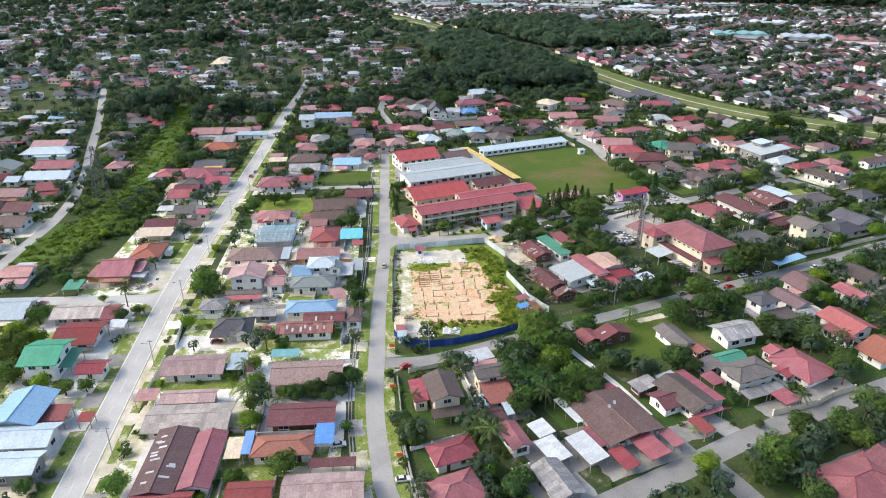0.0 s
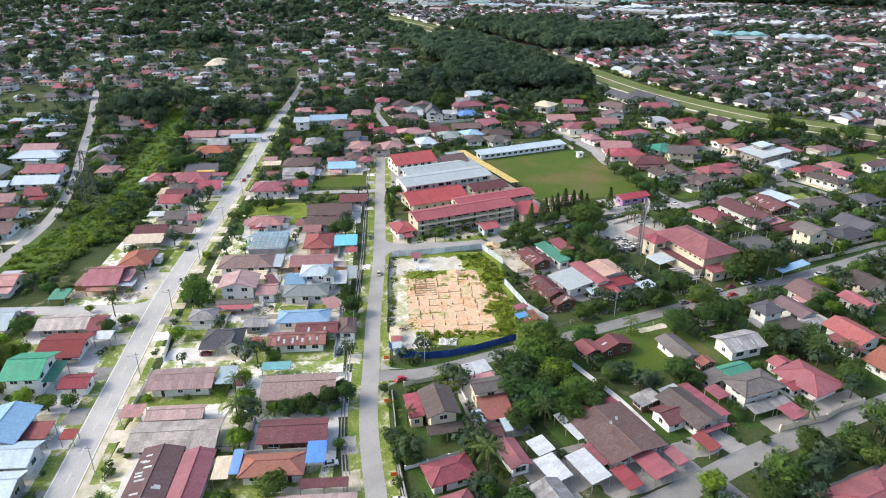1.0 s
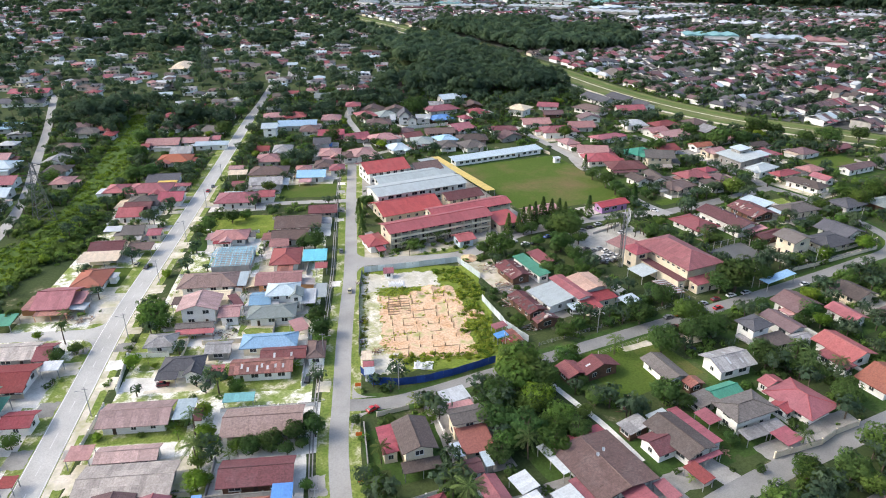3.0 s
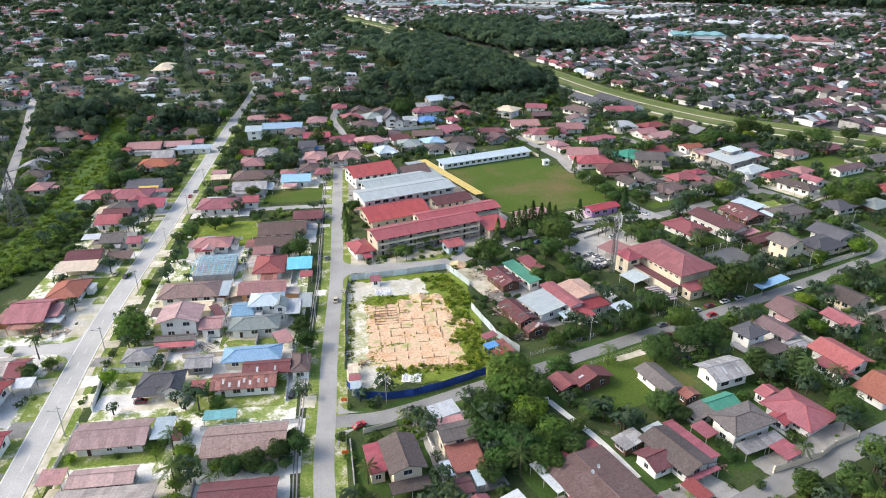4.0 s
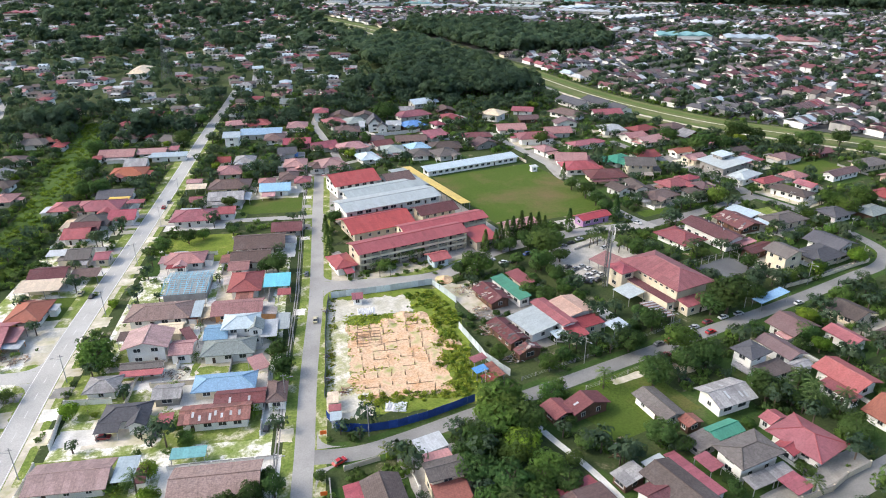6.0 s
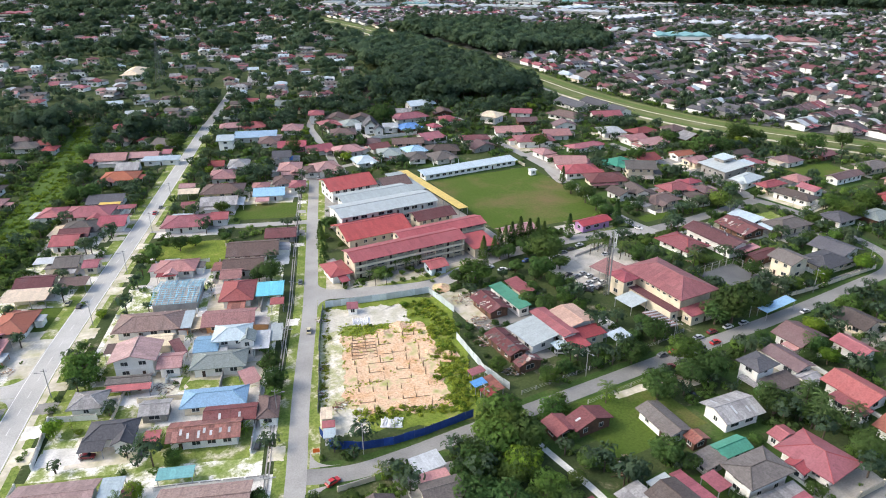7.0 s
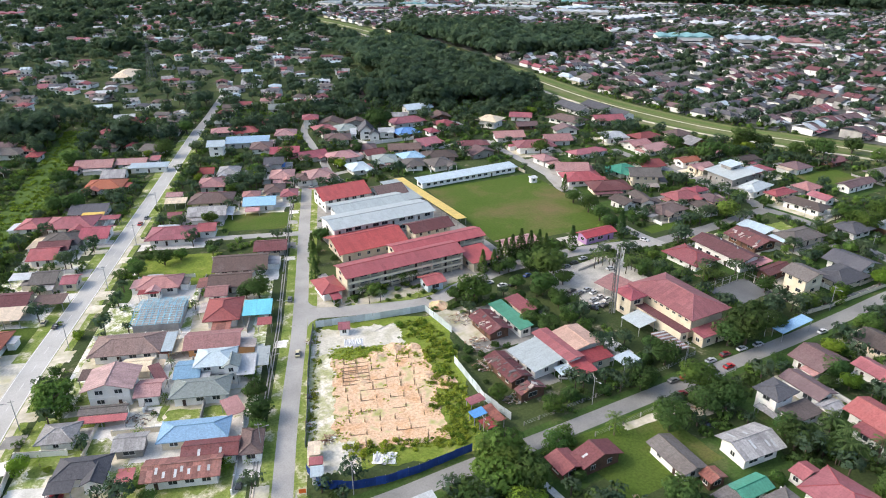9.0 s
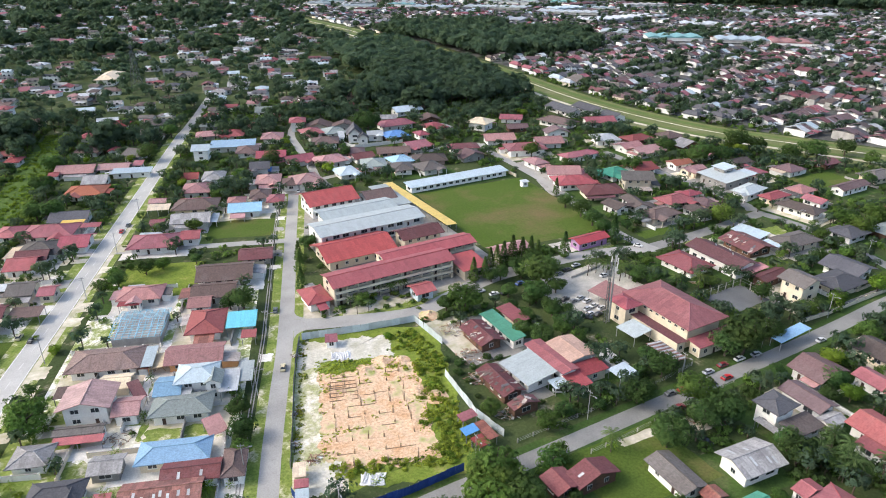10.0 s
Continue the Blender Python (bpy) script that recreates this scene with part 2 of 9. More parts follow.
def ground_mat():
    """Grass, weeds, worn soil and pale sand in patches of several sizes."""
    m, nt, b = nodes_of("grass and soil", 0.95, 0.0, 0.1)
    p = place_of(nt)
    wide = noise_of(nt, p, 0.03, 6.0, 0.6)
    mid = noise_of(nt, p, 0.13, 6.0, 0.65)
    fine = noise_of(nt, p, 1.3, 4.0, 0.7)
    green = mixed(nt, ramp(nt, wide, 0.35, 0.65), (0.04, 0.062, 0.024), (0.074, 0.096, 0.036))
    c = mixed(nt, ramp(nt, mid, 0.56, 0.7), green, (0.15, 0.145, 0.08))
    c = mixed(nt, ramp(nt, math_of(nt, "ADD", mid, math_of(nt, "MULTIPLY", fine, 0.25)), 0.74, 0.86), c, (0.3, 0.27, 0.21))
    c = mixed(nt, 1.0, c, ramp(nt, fine, 0.3, 0.7, 0.7, 1.3), "MULTIPLY")
    nt.links.new(c, b.inputs["Base Color"])
    bump_of(nt, b, fine, 0.6, 0.12)
    return m


def grass_mat(name, a, c, d, scale=0.09, lo=0.58, hi=0.72):
    m, nt, b = nodes_of(name, 0.95, 0.0, 0.1)
    p = place_of(nt)
    mid = noise_of(nt, p, scale, 6.0, 0.65)
    fine = noise_of(nt, p, 1.6, 4.0, 0.7)
    col = mixed(nt, ramp(nt, mid, 0.35, 0.6), a, c)
    col = mixed(nt, ramp(nt, mid, lo, hi), col, d)
    col = mixed(nt, 1.0, col, ramp(nt, fine, 0.3, 0.7, 0.72, 1.28), "MULTIPLY")
    nt.links.new(col, b.inputs["Base Color"])
    bump_of(nt, b, fine, 0.6, 0.1)
    return m


def road_mat(name, base, worn):
    m, nt, b = nodes_of(name, 0.9, 0.0, 0.2)
    p = place_of(nt)
    big = noise_of(nt, p, 0.09, 5.0, 0.6)
    fine = noise_of(nt, p, 3.0, 3.0)
    c = mixed(nt, ramp(nt, big, 0.35, 0.68), base, worn)
    crack = noise_of(nt, p, 0.5, 8.0, 0.75)
    c = mixed(nt, ramp(nt, crack, 0.6, 0.75, 0, 0.6), c, tuple(v * 0.55 for v in base))
    c = mixed(nt, 1.0, c, ramp(nt, fine, 0.3, 0.7, 0.88, 1.12), "MULTIPLY")
    nt.links.new(c, b.inputs["Base Color"])
    bump_of(nt, b, fine, 0.3, 0.01)
    return m


GROUND = ground_mat()
LAWN = grass_mat("lawn", (0.042, 0.08, 0.022), (0.064, 0.11, 0.028), (0.12, 0.125, 0.062))
FIELD = grass_mat("sports field grass", (0.072, 0.118, 0.02), (0.092, 0.128, 0.028), (0.165, 0.13, 0.062), 0.022, 0.5, 0.66)
WEEDS = grass_mat("rank weeds", (0.135, 0.19, 0.03), (0.2, 0.25, 0.046), (0.3, 0.28, 0.1), 0.3)
CLAY = grass_mat("bare orange clay", (0.6, 0.36, 0.2), (0.72, 0.54, 0.39), (0.36, 0.37, 0.13), 0.2, 0.53, 0.66)
SAND = rough_mat("pale quarry sand", (0.72, 0.685, 0.61), (0.5, 0.475, 0.36), 0.25, 0.95, 0.2, 1.5, 0.08)
# pale ground, lifted further: left-side sunlight is put into these tones
DRY = grass_mat("dry sandy yard", (0.21, 0.285, 0.065), (0.48, 0.48, 0.27), (0.86, 0.83, 0.765), 0.2, 0.46, 0.57)
MARGIN = grass_mat("weeds on sand", (0.3, 0.33, 0.11), (0.62, 0.57, 0.42), (0.8, 0.75, 0.66), 0.22, 0.5, 0.64)
# bleached, then paler still: sun on the left streets is put into the colour
ASPHALT = road_mat("bleached sunlit grey asphalt", (0.43, 0.422, 0.402), (0.54, 0.53, 0.505))
LANE = road_mat("pale lane surfacing", (0.32, 0.312, 0.298), (0.42, 0.41, 0.39))
TAR = road_mat("grey asphalt", (0.215, 0.213, 0.207), (0.31, 0.305, 0.293))
COURT = road_mat("dark hard court", (0.12, 0.125, 0.13), (0.17, 0.175, 0.18))
PAINT = rough_mat("white road paint", (0.78, 0.78, 0.75), (0.62, 0.62, 0.6), 0.6, 0.6)
VERGE = grass_mat("roadside grass", (0.14, 0.205, 0.04), (0.25, 0.29, 0.085), (0.56, 0.52, 0.4), 0.2, 0.54, 0.66)


# ---------------------------------------------------------------- mesh helpers
class Form:
    """Collects boxes, slopes and bars into one mesh with UVs in metres."""

    def __init__(self):
        self.v, self.f, self.uv, self.slot = [], [], [], []

    def face(self, pts, slot=0):
        a = Vector(pts[0])
        run = (Vector(pts[1]) - a).normalized()
        n = run.cross(Vector(pts[2]) - a)
        n = n.normalized() if n.length > 1e-9 else Vector((0, 0, 1))
        up = n.cross(run)
        k = len(self.v)
        self.v += [tuple(q) for q in pts]
        self.f.append(tuple(range(k, k + len(pts))))
        self.uv += [((Vector(q) - a).dot(run), (Vector(q) - a).dot(up)) for q in pts]
        self.slot.append(slot)

    def box(self, x0, y0, z0, x1, y1, z1, slot=0, bottom=False):
        a, b, c, d = (x0, y0), (x1, y0), (x1, y1), (x0, y1)
        for p, q in ((a, b), (b, c), (c, d), (d, a)):
            self.face([(*p, z0), (*q, z0), (*q, z1), (*p, z1)], slot)
        self.face([(*a, z1), (*b, z1), (*c, z1), (*d, z1)], slot)
        if bottom:
            self.face([(*d, z0), (*c, z0), (*b, z0), (*a, z0)], slot)

    def bar(self, p, q, r, sides=4, r2=None, slot=0):
        """A tapered bar from p to q."""
        p, q = Vector(p), Vector(q)
        way = (q - p).normalized()
        side = way.cross(Vector((0, 0, 1)) if abs(way.z) < 0.9 else Vector((1, 0, 0))).normalized()
        up = side.cross(way)
        r2 = r if r2 is None else r2
        ring = [side * math.cos(math.tau * i / sides) + up * math.sin(math.tau * i / sides) for i in range(sides)]
        for i in range(sides):
            j = (i + 1) % sides
            self.face([p + ring[i] * r, q + ring[i] * r2, q + ring[j] * r2, p + ring[j] * r], slot)
        self.face([q + k * r2 for k in reversed(ring)], slot)

    def mesh(self, name, *mats):
        me = bpy.data.meshes.new(name)
        me.from_pydata(self.v, [], self.f)
        for m in mats:
            me.materials.append(m)
        layer = me.uv_layers.new(name="UVMap")
        layer.data.foreach_set("uv", [c for q in self.uv for c in q])
        if len(mats) > 1:
            me.polygons.foreach_set("material_index", self.slot)
        me.update()
        return me


def part(name, shape, mat, parent, label="", at=None):
    """One mesh under a thing or a part: a Form, or a mesh to share."""
    me = shape.mesh(name, mat) if isinstance(shape, Form) else shape
    ob = new(name, me)
    ob.parent = parent
    if at is not None:
        ob.matrix_basis = at
    if label:
        ob["label"] = label
    return ob


def thing(name, m, label, category, group=""):
    ob = new(name)
    ob.empty_display_size = 0.5
    ob.matrix_basis = PLAN @ m
    return tagged(ob, label, category, group)


def structure(name, form, mat, label, category):
    ob = new(name, form.mesh(name, mat))
    ob.matrix_basis = PLAN
    return tagged(ob, label, category, kind="structure")


# ---------------------------------------------------------------- roofs
def hip_roof(w, d, z, rise, thick=0.18):
    """A hipped roof over w by d, eaves at z."""
    f = Form()
    x, y = w / 2, d / 2
    if w >= d:
        r0, r1 = (-(x - y * 0.95), 0, z + rise), (x - y * 0.95, 0, z + rise)
        a, b, c, e = (-x, -y, z), (x, -y, z), (x, y, z), (-x, y, z)
    else:
        r0, r1 = (0, -(y - x * 0.95), z + rise), (0, y - x * 0.95, z + rise)
        a, b, c, e = (x, -y, z), (x, y, z), (-x, y, z), (-x, -y, z)
    f.face([a, b, r1, r0])
    f.face([b, c, r1])
    f.face([c, e, r0, r1])
    f.face([e, a, r0])
    ring = [(-x, -y), (x, -y), (x, y), (-x, y)]
    for p, q in zip(ring, ring[1:] + ring[:1]):
        f.face([(*p, z - thick), (*q, z - thick), (*q, z), (*p, z)])
    f.face([(*p, z - thick) for p in reversed(ring)])
    caps = [(r0, r1)] + [(k, r0) for k in (a, e)] + [(k, r1) for k in (b, c)]
    return f, caps, None


def gable_roof(w, d, z, rise, along=True, thick=0.16):
    """A gabled roof; the ridge runs along x, or along y."""
    f = Form()
    x, y = w / 2, d / 2
    if along:
        turn = lambda p: p
    else:
        x, y = y, x
        turn = lambda p: (-p[1], p[0], p[2])
    a, b, c, e = (-x, -y, z), (x, -y, z), (x, y, z), (-x, y, z)
    r0, r1 = (-x, 0, z + rise), (x, 0, z + rise)
    low = lambda p: (p[0], p[1], p[2] - thick)
    for pts in ([a, b, r1, r0], [c, e, r0, r1], [low(b), low(a), low(r0), low(r1)], [low(e), low(c), low(r1), low(r0)],
                [low(a), low(b), b, a], [low(c), low(e), e, c], [low(b), low(r1), r1, b], [low(r1), low(c), c, r1],
                [low(e), low(r0), r0, e], [low(r0), low(a), a, r0]):
        f.face([turn(p) for p in pts])
    return f, [(turn(r0), turn(r1))], turn


def shed_roof(w, d, z, rise, thick=0.12):
    f = Form()
    x, y = w / 2, d / 2
    top = [(-x, -y, z), (x, -y, z), (x, y, z + rise), (-x, y, z + rise)]
    low = [(p[0], p[1], p[2] - thick) for p in top]
    f.face(top)
    f.face(list(reversed(low)))
    for i in range(4):
        j = (i + 1) % 4
        f.face([low[i], low[j], top[j], top[i]])
    return f, [], None


def window_mesh(w, h, name="window"):
    f = Form()
    t = 0.07
    for x0, z0, x1, z1 in ((-w / 2, 0, w / 2, t), (-w / 2, h - t, w / 2, h), (-w / 2, t, -w / 2 + t, h - t), (w / 2 - t, t, w / 2, h - t), (-t / 2, t, t / 2, h - t)):
        f.box(x0, -0.07, z0, x1, 0, z1, bottom=True)
    f.box(-w / 2 - 0.08, -0.16, -0.07, w / 2 + 0.08, 0, 0, bottom=True)
    return f.mesh(name, FRAME)


def pane_mesh(w, h):
    f = Form()
    f.box(-w / 2 + 0.05, -0.035, 0.05, w / 2 - 0.05, 0, h - 0.05)
    return f.mesh("pane", GLASS)


def door_mesh():
    f = Form()
    f.box(-0.38, -0.06, 0, 0.38, 0, 1.68)
    for z in (0.2, 0.92):
        f.box(-0.27, -0.085, z, 0.27, -0.06, z + 0.58)
    return f.mesh("door", DARK)


def plain_window(w, h):
    f = Form()
    f.box(-w / 2, -0.05, 0, w / 2, 0, h, 0, True)
    f.box(-w / 2 + 0.08, -0.07, 0.08, -0.04, -0.05, h - 0.08, 1)
    f.box(0.04, -0.07, 0.08, w / 2 - 0.08, -0.05, h - 0.08, 1)
    return f.mesh("window", FRAME, GLASS)


PLAIN = {s: plain_window(*s) for s in ((1.8, 1.2), (1.2, 1.2), (2.4, 1.3))}
WIN = {s: (window_mesh(*s), pane_mesh(*s)) for s in ((1.8, 1.2), (1.2, 1.2), (2.4, 1.3))}
DOOR = door_mesh()
HOUSES = []
LOTS = []
SHAPE = {}
WORDS = {"coral": "faded red-tiled", "tan": "bleached brown-tiled", "peach": "peach metal-roofed", "scarlet": "bright red sheet-roofed", "ash": "bleached grey-brown-roofed", "faded": "bleached maroon-roofed", "red": "red-tiled", "crimson": "crimson sheet-roofed", "maroon": "dark maroon-roofed", "brown": "weathered brown-roofed", "taupe": "stained grey-brown-roofed", "umber": "dark umber-tiled", "mauve": "mauve-brown-tiled",
         "rose": "faded rose-tiled", "pink": "pale pink-roofed", "orange": "orange-tiled", "grey": "grey corrugated-roofed", "slate": "dark grey-tiled", "sage": "grey-green-tiled",
         "blue": "blue sheet-roofed", "sky": "sky-blue-tiled", "ice": "pale blue-roofed", "white": "white metal-roofed", "silver": "silver metal-roofed", "green": "green metal-roofed",
         "teal": "teal-roofed", "cyan": "bright cyan-roofed", "cream": "cream-roofed", "yellow": "yellow-roofed", "rust": "rusty iron-roofed"}


def facade_windows(parent, width, m, z, rng, every=3.2, door=False, plain=False):
    n = max(1, int(width / every))
    spot = rng.randrange(n) if door and n > 1 else -1
    size = rng.choice(((1.8, 1.2), (1.2, 1.2), (1.8, 1.2), (2.4, 1.3))) if width / n > 3.0 else (1.2, 1.2)
    for i in range(n):
        x = (i + 0.5) * width / n - width / 2
        if i == spot:
            part("door", DOOR, None, parent, at=m @ pose(x, -0.003, 0.02))
            continue
        w = part("window", PLAIN[size] if plain else WIN[size][0], None, parent, at=m @ pose(x, -0.003, z))
        if not plain:
            part("pane", WIN[size][1], None, w, "dark glass", at=pose(0, -0.004, 0))


def near_garden(x, y):
    """The nearer gardens, where each lean-to is placed by hand."""
    return y < 205


def house(x, y, turn, w, d, h, kind, roof, wall="white", storeys=1, pitch=0.34, plain=False, group=""):
    """A house under its own roof: x, y, turn, the eaves' width and depth, the eaves' height. The local front is -y."""
    rng = random.Random(int(x * 13.7) * 1009 + int(y * 7.3))
    tall = "two-storey" if storeys > 1 else "single-storey"
    ob = thing("house", pose(x, y, 0, 0, 0, turn), f"{WORDS[roof]} {tall} house with {wall} walls", "house", group)
    over = min(1.6, w * 0.13, d * 0.13)
    ww, dd = w - 2 * over, d - 2 * over
    span = (d if kind in ("gx", "hx") else w)
    if kind == "hx":
        span = min(w, d)
    rise = min(span / 2 * pitch, 2.1 + 0.04 * span) if storeys == 1 else span / 2 * pitch
    if kind == "hx":
        f, caps, turnf = hip_roof(w, d, h, rise)
    elif kind == "gx":
        f, caps, turnf = gable_roof(w, d, h, rise, True)
    elif kind == "gy":
        f, caps, turnf = gable_roof(w, d, h, rise, False)
    else:
        rise = d * 0.1
        f, caps, turnf = shed_roof(w, d, h, rise)
    body = Form()
    body.box(-ww / 2, -dd / 2, 0, ww / 2, dd / 2, h - 0.17)
    if kind in ("gx", "gy"):
        a, b = (ww / 2, dd / 2) if kind == "gx" else (dd / 2, ww / 2)
        top = h - 0.17 + rise * b / (span / 2) - 0.02
        for s in (-1, 1):
            tri = [(s * a, -s * b, h - 0.17), (s * a, s * b, h - 0.17), (s * a, 0, top)]
            body.face([turnf(p) for p in tri])
            tri = [(s * (a - 0.15), s * b, h - 0.17), (s * (a - 0.15), -s * b, h - 0.17), (s * (a - 0.15), 0, top)]
            body.face([turnf(p) for p in tri])
    body.box(-ww / 2 - 0.06, -dd / 2 - 0.06, 0, ww / 2 + 0.06, dd / 2 + 0.06, 0.25)
    if storeys > 1:
        body.box(-ww / 2 - 0.05, -dd / 2 - 0.05, h / 2 - 0.1, ww / 2 + 0.05, dd / 2 + 0.05, h / 2 + 0.08, bottom=True)
    part("wall", body, WALL[wall], ob)
    top = part("roof", f, ROOF[roof], ob)
    if caps:
        r = Form()
        for p, q in caps:
            r.bar(Vector(p) + Vector((0, 0, 0.02)), Vector(q) + Vector((0, 0, 0.02)), 0.13, 5)
        part("ridge_cap", r, ROOF[roof], top)
    if not plain and kind in ("hx", "gx") and 8.0 < w < 19 and storeys == 1 and wall != "wood" and rng.random() < (0.0 if near_garden(x, y) else 0.5 if x > 60 else 0.12):
        pw, pd, px = w * rng.uniform(0.28, 0.4), rng.uniform(2.4, 3.4), rng.choice((-1, 1)) * w * 0.22
        g, pcaps, _ = gable_roof(pw, pd + d * 0.3, h - 0.1, pw / 2 * pitch, False)
        porch = part("porch_roof", g, ROOF[roof], ob, at=pose(px, -d / 2 - pd / 2 + d * 0.15, 0))
        post = Form()
        post.box(-0.12, -0.12, 0, 0.12, 0.12, h - 0.27)
        post = post.mesh("porch_post", WALL[wall])
        for s in (-1, 1):
            part("porch_post", post, None, ob, at=pose(px + s * (pw / 2 - 0.35), -d / 2 - pd + 0.35, 0))
    sides = [(ww, pose(0, -dd / 2, 0), True), (dd, pose(-ww / 2, 0, 0, 0, 0, -90), False), (dd, pose(ww / 2, 0, 0, 0, 0, 90), False), (ww, pose(0, dd / 2, 0, 0, 0, 180), False)]
    for level in range(storeys):
        base = level * h / storeys
        for k, (width, m, front) in enumerate(sides):
            if plain and k > 0 or k == 3 or width < 2.5:
                continue
            facade_windows(ob, width * 0.94, m, base + 1.0 * min(1.0, h / storeys / 3.0), rng, (3.2 if k == 0 else 4.2) * (1.35 if y > 300 else 1.0), front and level == 0, plain or k > 0 or math.hypot(x - 15, y - 30) > 170)
    SHAPE[ob.name] = (w, d, h, kind, rise, top)
    HOUSES.append((x, y, max(w, d) * 0.52))
    LOTS.append((x, y, turn, w, d, h, ob, wall, roof))
    return ob


def canopy(x, y, turn, w, d, h, roof, rise=None, name="carport", label=""):
    """An open lean-to: a sloping sheet roof with purlins on posts."""
    ob = thing(name, pose(x, y, 0, 0, 0, turn), label or f"open {name} with a {WORDS[roof].replace('-roofed', '').replace('-tiled', '')} roof on steel posts", name)
    rise = d * 0.08 if rise is None else rise
    f, _, _ = shed_roof(w, d, h, rise, 0.1)
    top = part("roof", f, ROOF[roof], ob)
    post = Form()
    post.box(-0.07, -0.07, 0, 0.07, 0.07, h - 0.05)
    me = post.mesh("post", STEEL)
    n = max(2, int(w / 4) + 1)
    for i in range(n):
        for s in (-1, 1):
            px = (i / (n - 1) - 0.5) * (w - 0.6)
            q = part("post", me, None, ob, at=pose(px, s * (d / 2 - 0.3), 0))
            q.scale.z = (h - 0.1 + (rise * 0.93 if s > 0 else 0.03)) / (h - 0.05)
    beam = Form()
    for k in range(max(2, int(d / 2))):
        yy = (k + 0.5) / max(2, int(d / 2)) * d - d / 2
        zz = h - 0.1 + rise * (yy / d + 0.5)
        beam.box(-w / 2 + 0.2, yy - 0.04, zz - 0.12, w / 2 - 0.2, yy + 0.04, zz + 0.02, bottom=True)
    part("purlins", beam, STEEL, top)
    HOUSES.append((x, y, max(w, d) * 0.55))
    return ob


def roof_sheets(ob, count, size=(0.55, 2.2)):
    """Pale translucent sheets let into the near slope of a gabled or hipped roof."""
    w, d, h, kind, rise, top = SHAPE[ob.name]
    rng = random.Random(int(w * 10))
    along_y = kind == "gy"
    run, half = (d, w / 2) if along_y else (w, d / 2)
    for k in range(count):
        u = ((k + 0.5) / count - 0.5) * run * 0.75 + rng.uniform(-0.5, 0.5)
        s0 = rng.uniform(0.12, 0.5)
        s1 = min(0.9, s0 + size[1] / half * rng.uniform(0.5, 1.0))
        f = Form()
        z = lambda s: h + rise * s + 0.05
        if along_y:
            sgn = rng.choice((-1, 1))
            pts = [(sgn * half * (1 - s0), u, z(s0)), (sgn * half * (1 - s0), u + size[0], z(s0)), (sgn * half * (1 - s1), u + size[0], z(s1)), (sgn * half * (1 - s1), u, z(s1))]
            pts = pts if sgn > 0 else list(reversed(pts))
        else:
            pts = [(u, -half * (1 - s0), z(s0)), (u + size[0], -half * (1 - s0), z(s0)), (u + size[0], -half * (1 - s1), z(s1)), (u, -half * (1 - s1), z(s1))]
        f.face(pts)
        f.face([(p[0], p[1], p[2] - 0.03) for p in reversed(pts)])
        part("roof_sheet", f, ROOF["white"], top, "pale translucent sheet")
    return ob


def loose_sheets(ob, count):
    """Slipped, rusty and missing sheets on a derelict gabled roof."""
    w, d, h, kind, rise, top = SHAPE[ob.name]
    rng = random.Random(int(w * 31 + d))
    run, half = (d, w / 2) if kind == "gy" else (w, d / 2)
    slope = math.degrees(math.atan2(rise, half))
    for k in range(count):
        s, sgn = rng.uniform(0.1, 0.85), rng.choice((-1, -1, 1))
        f = Form()
        a, c = rng.uniform(0.12, 0.45), rng.uniform(0.4, 1.0)
        f.box(-a, -c, -0.03, a, c, 0.03, bottom=True)
        along = rng.uniform(-0.46, 0.46) * run
        across = sgn * half * (1 - s)
        m = pose(along, across, h + rise * s + rng.uniform(0.07, 0.16), -sgn * slope + rng.uniform(-7, 7), rng.uniform(-5, 5), rng.uniform(-35, 35))
        if kind == "gy":
            m = pose(0, 0, 0, 0, 0, 90) @ m
        part("loose_sheet", f, ROOF[rng.choice(("rust", "umber", "brown", "ash", "maroon", "umber", "slate"))], top, at=m)


def bay_roof(w, d, h, bays):
    """Low gables side by side over w by d, ridges running back, with fascias and gable ends."""
    f = Form()
    step = w / bays
    top = []
    for k in range(bays):
        top += [(-w / 2 + k * step, h), (-w / 2 + (k + 0.5) * step, h + step * 0.11)]
    top.append((w / 2, h))
    n = len(top)
    f.v += [(x, y, z) for y in (-d / 2, d / 2) for x, z in top] + [(x, y, h - 0.5) for y in (-d / 2, d / 2) for x, _ in top]
    for k in range(n - 1):
        for q in ((k, k + 1, n + k + 1, n + k), (2 * n + k, 2 * n + k + 1, k + 1, k), (n + k, n + k + 1, 3 * n + k + 1, 3 * n + k)):
            f.f.append(q)
            f.uv += [f.v[a][:2] for a in q]
            f.slot.append(0)
    return f


def warehouse(x, y, turn, w, d, h, roof, wall="white"):
    """A large low shed in several gabled bays with a band of windows under the eaves."""
    ob = thing("warehouse", pose(x, y, 0, 0, 0, turn), f"large distant {WORDS[roof].replace('-roofed', '')} industrial shed with {wall} walls", "warehouse")
    h, d = h * 0.7, d * 0.8
    part("roof", bay_roof(w, d, h, max(2, round(w / 13))), ROOF[roof], ob)
    body = Form()
    body.box(-w / 2 + 0.4, -d / 2 + 0.4, 0, w / 2 - 0.4, d / 2 - 0.4, h - 0.1)
    part("wall", body, WALL["grey" if roof in ("white", "silver", "ice") else wall], ob)
    for z in [1.2 + 3.2 * k for k in range(max(1, int(h / 3.2)))]:
        band = Form()
        band.box(-w / 2 + 1.5, -d / 2 + 0.3, z, w / 2 - 1.5, -d / 2 + 0.4, z + 1.1, bottom=True)
        part("window_band", band, GLASS, ob)
    HOUSES.append((x, y, max(w, d) * 0.55))
    return ob


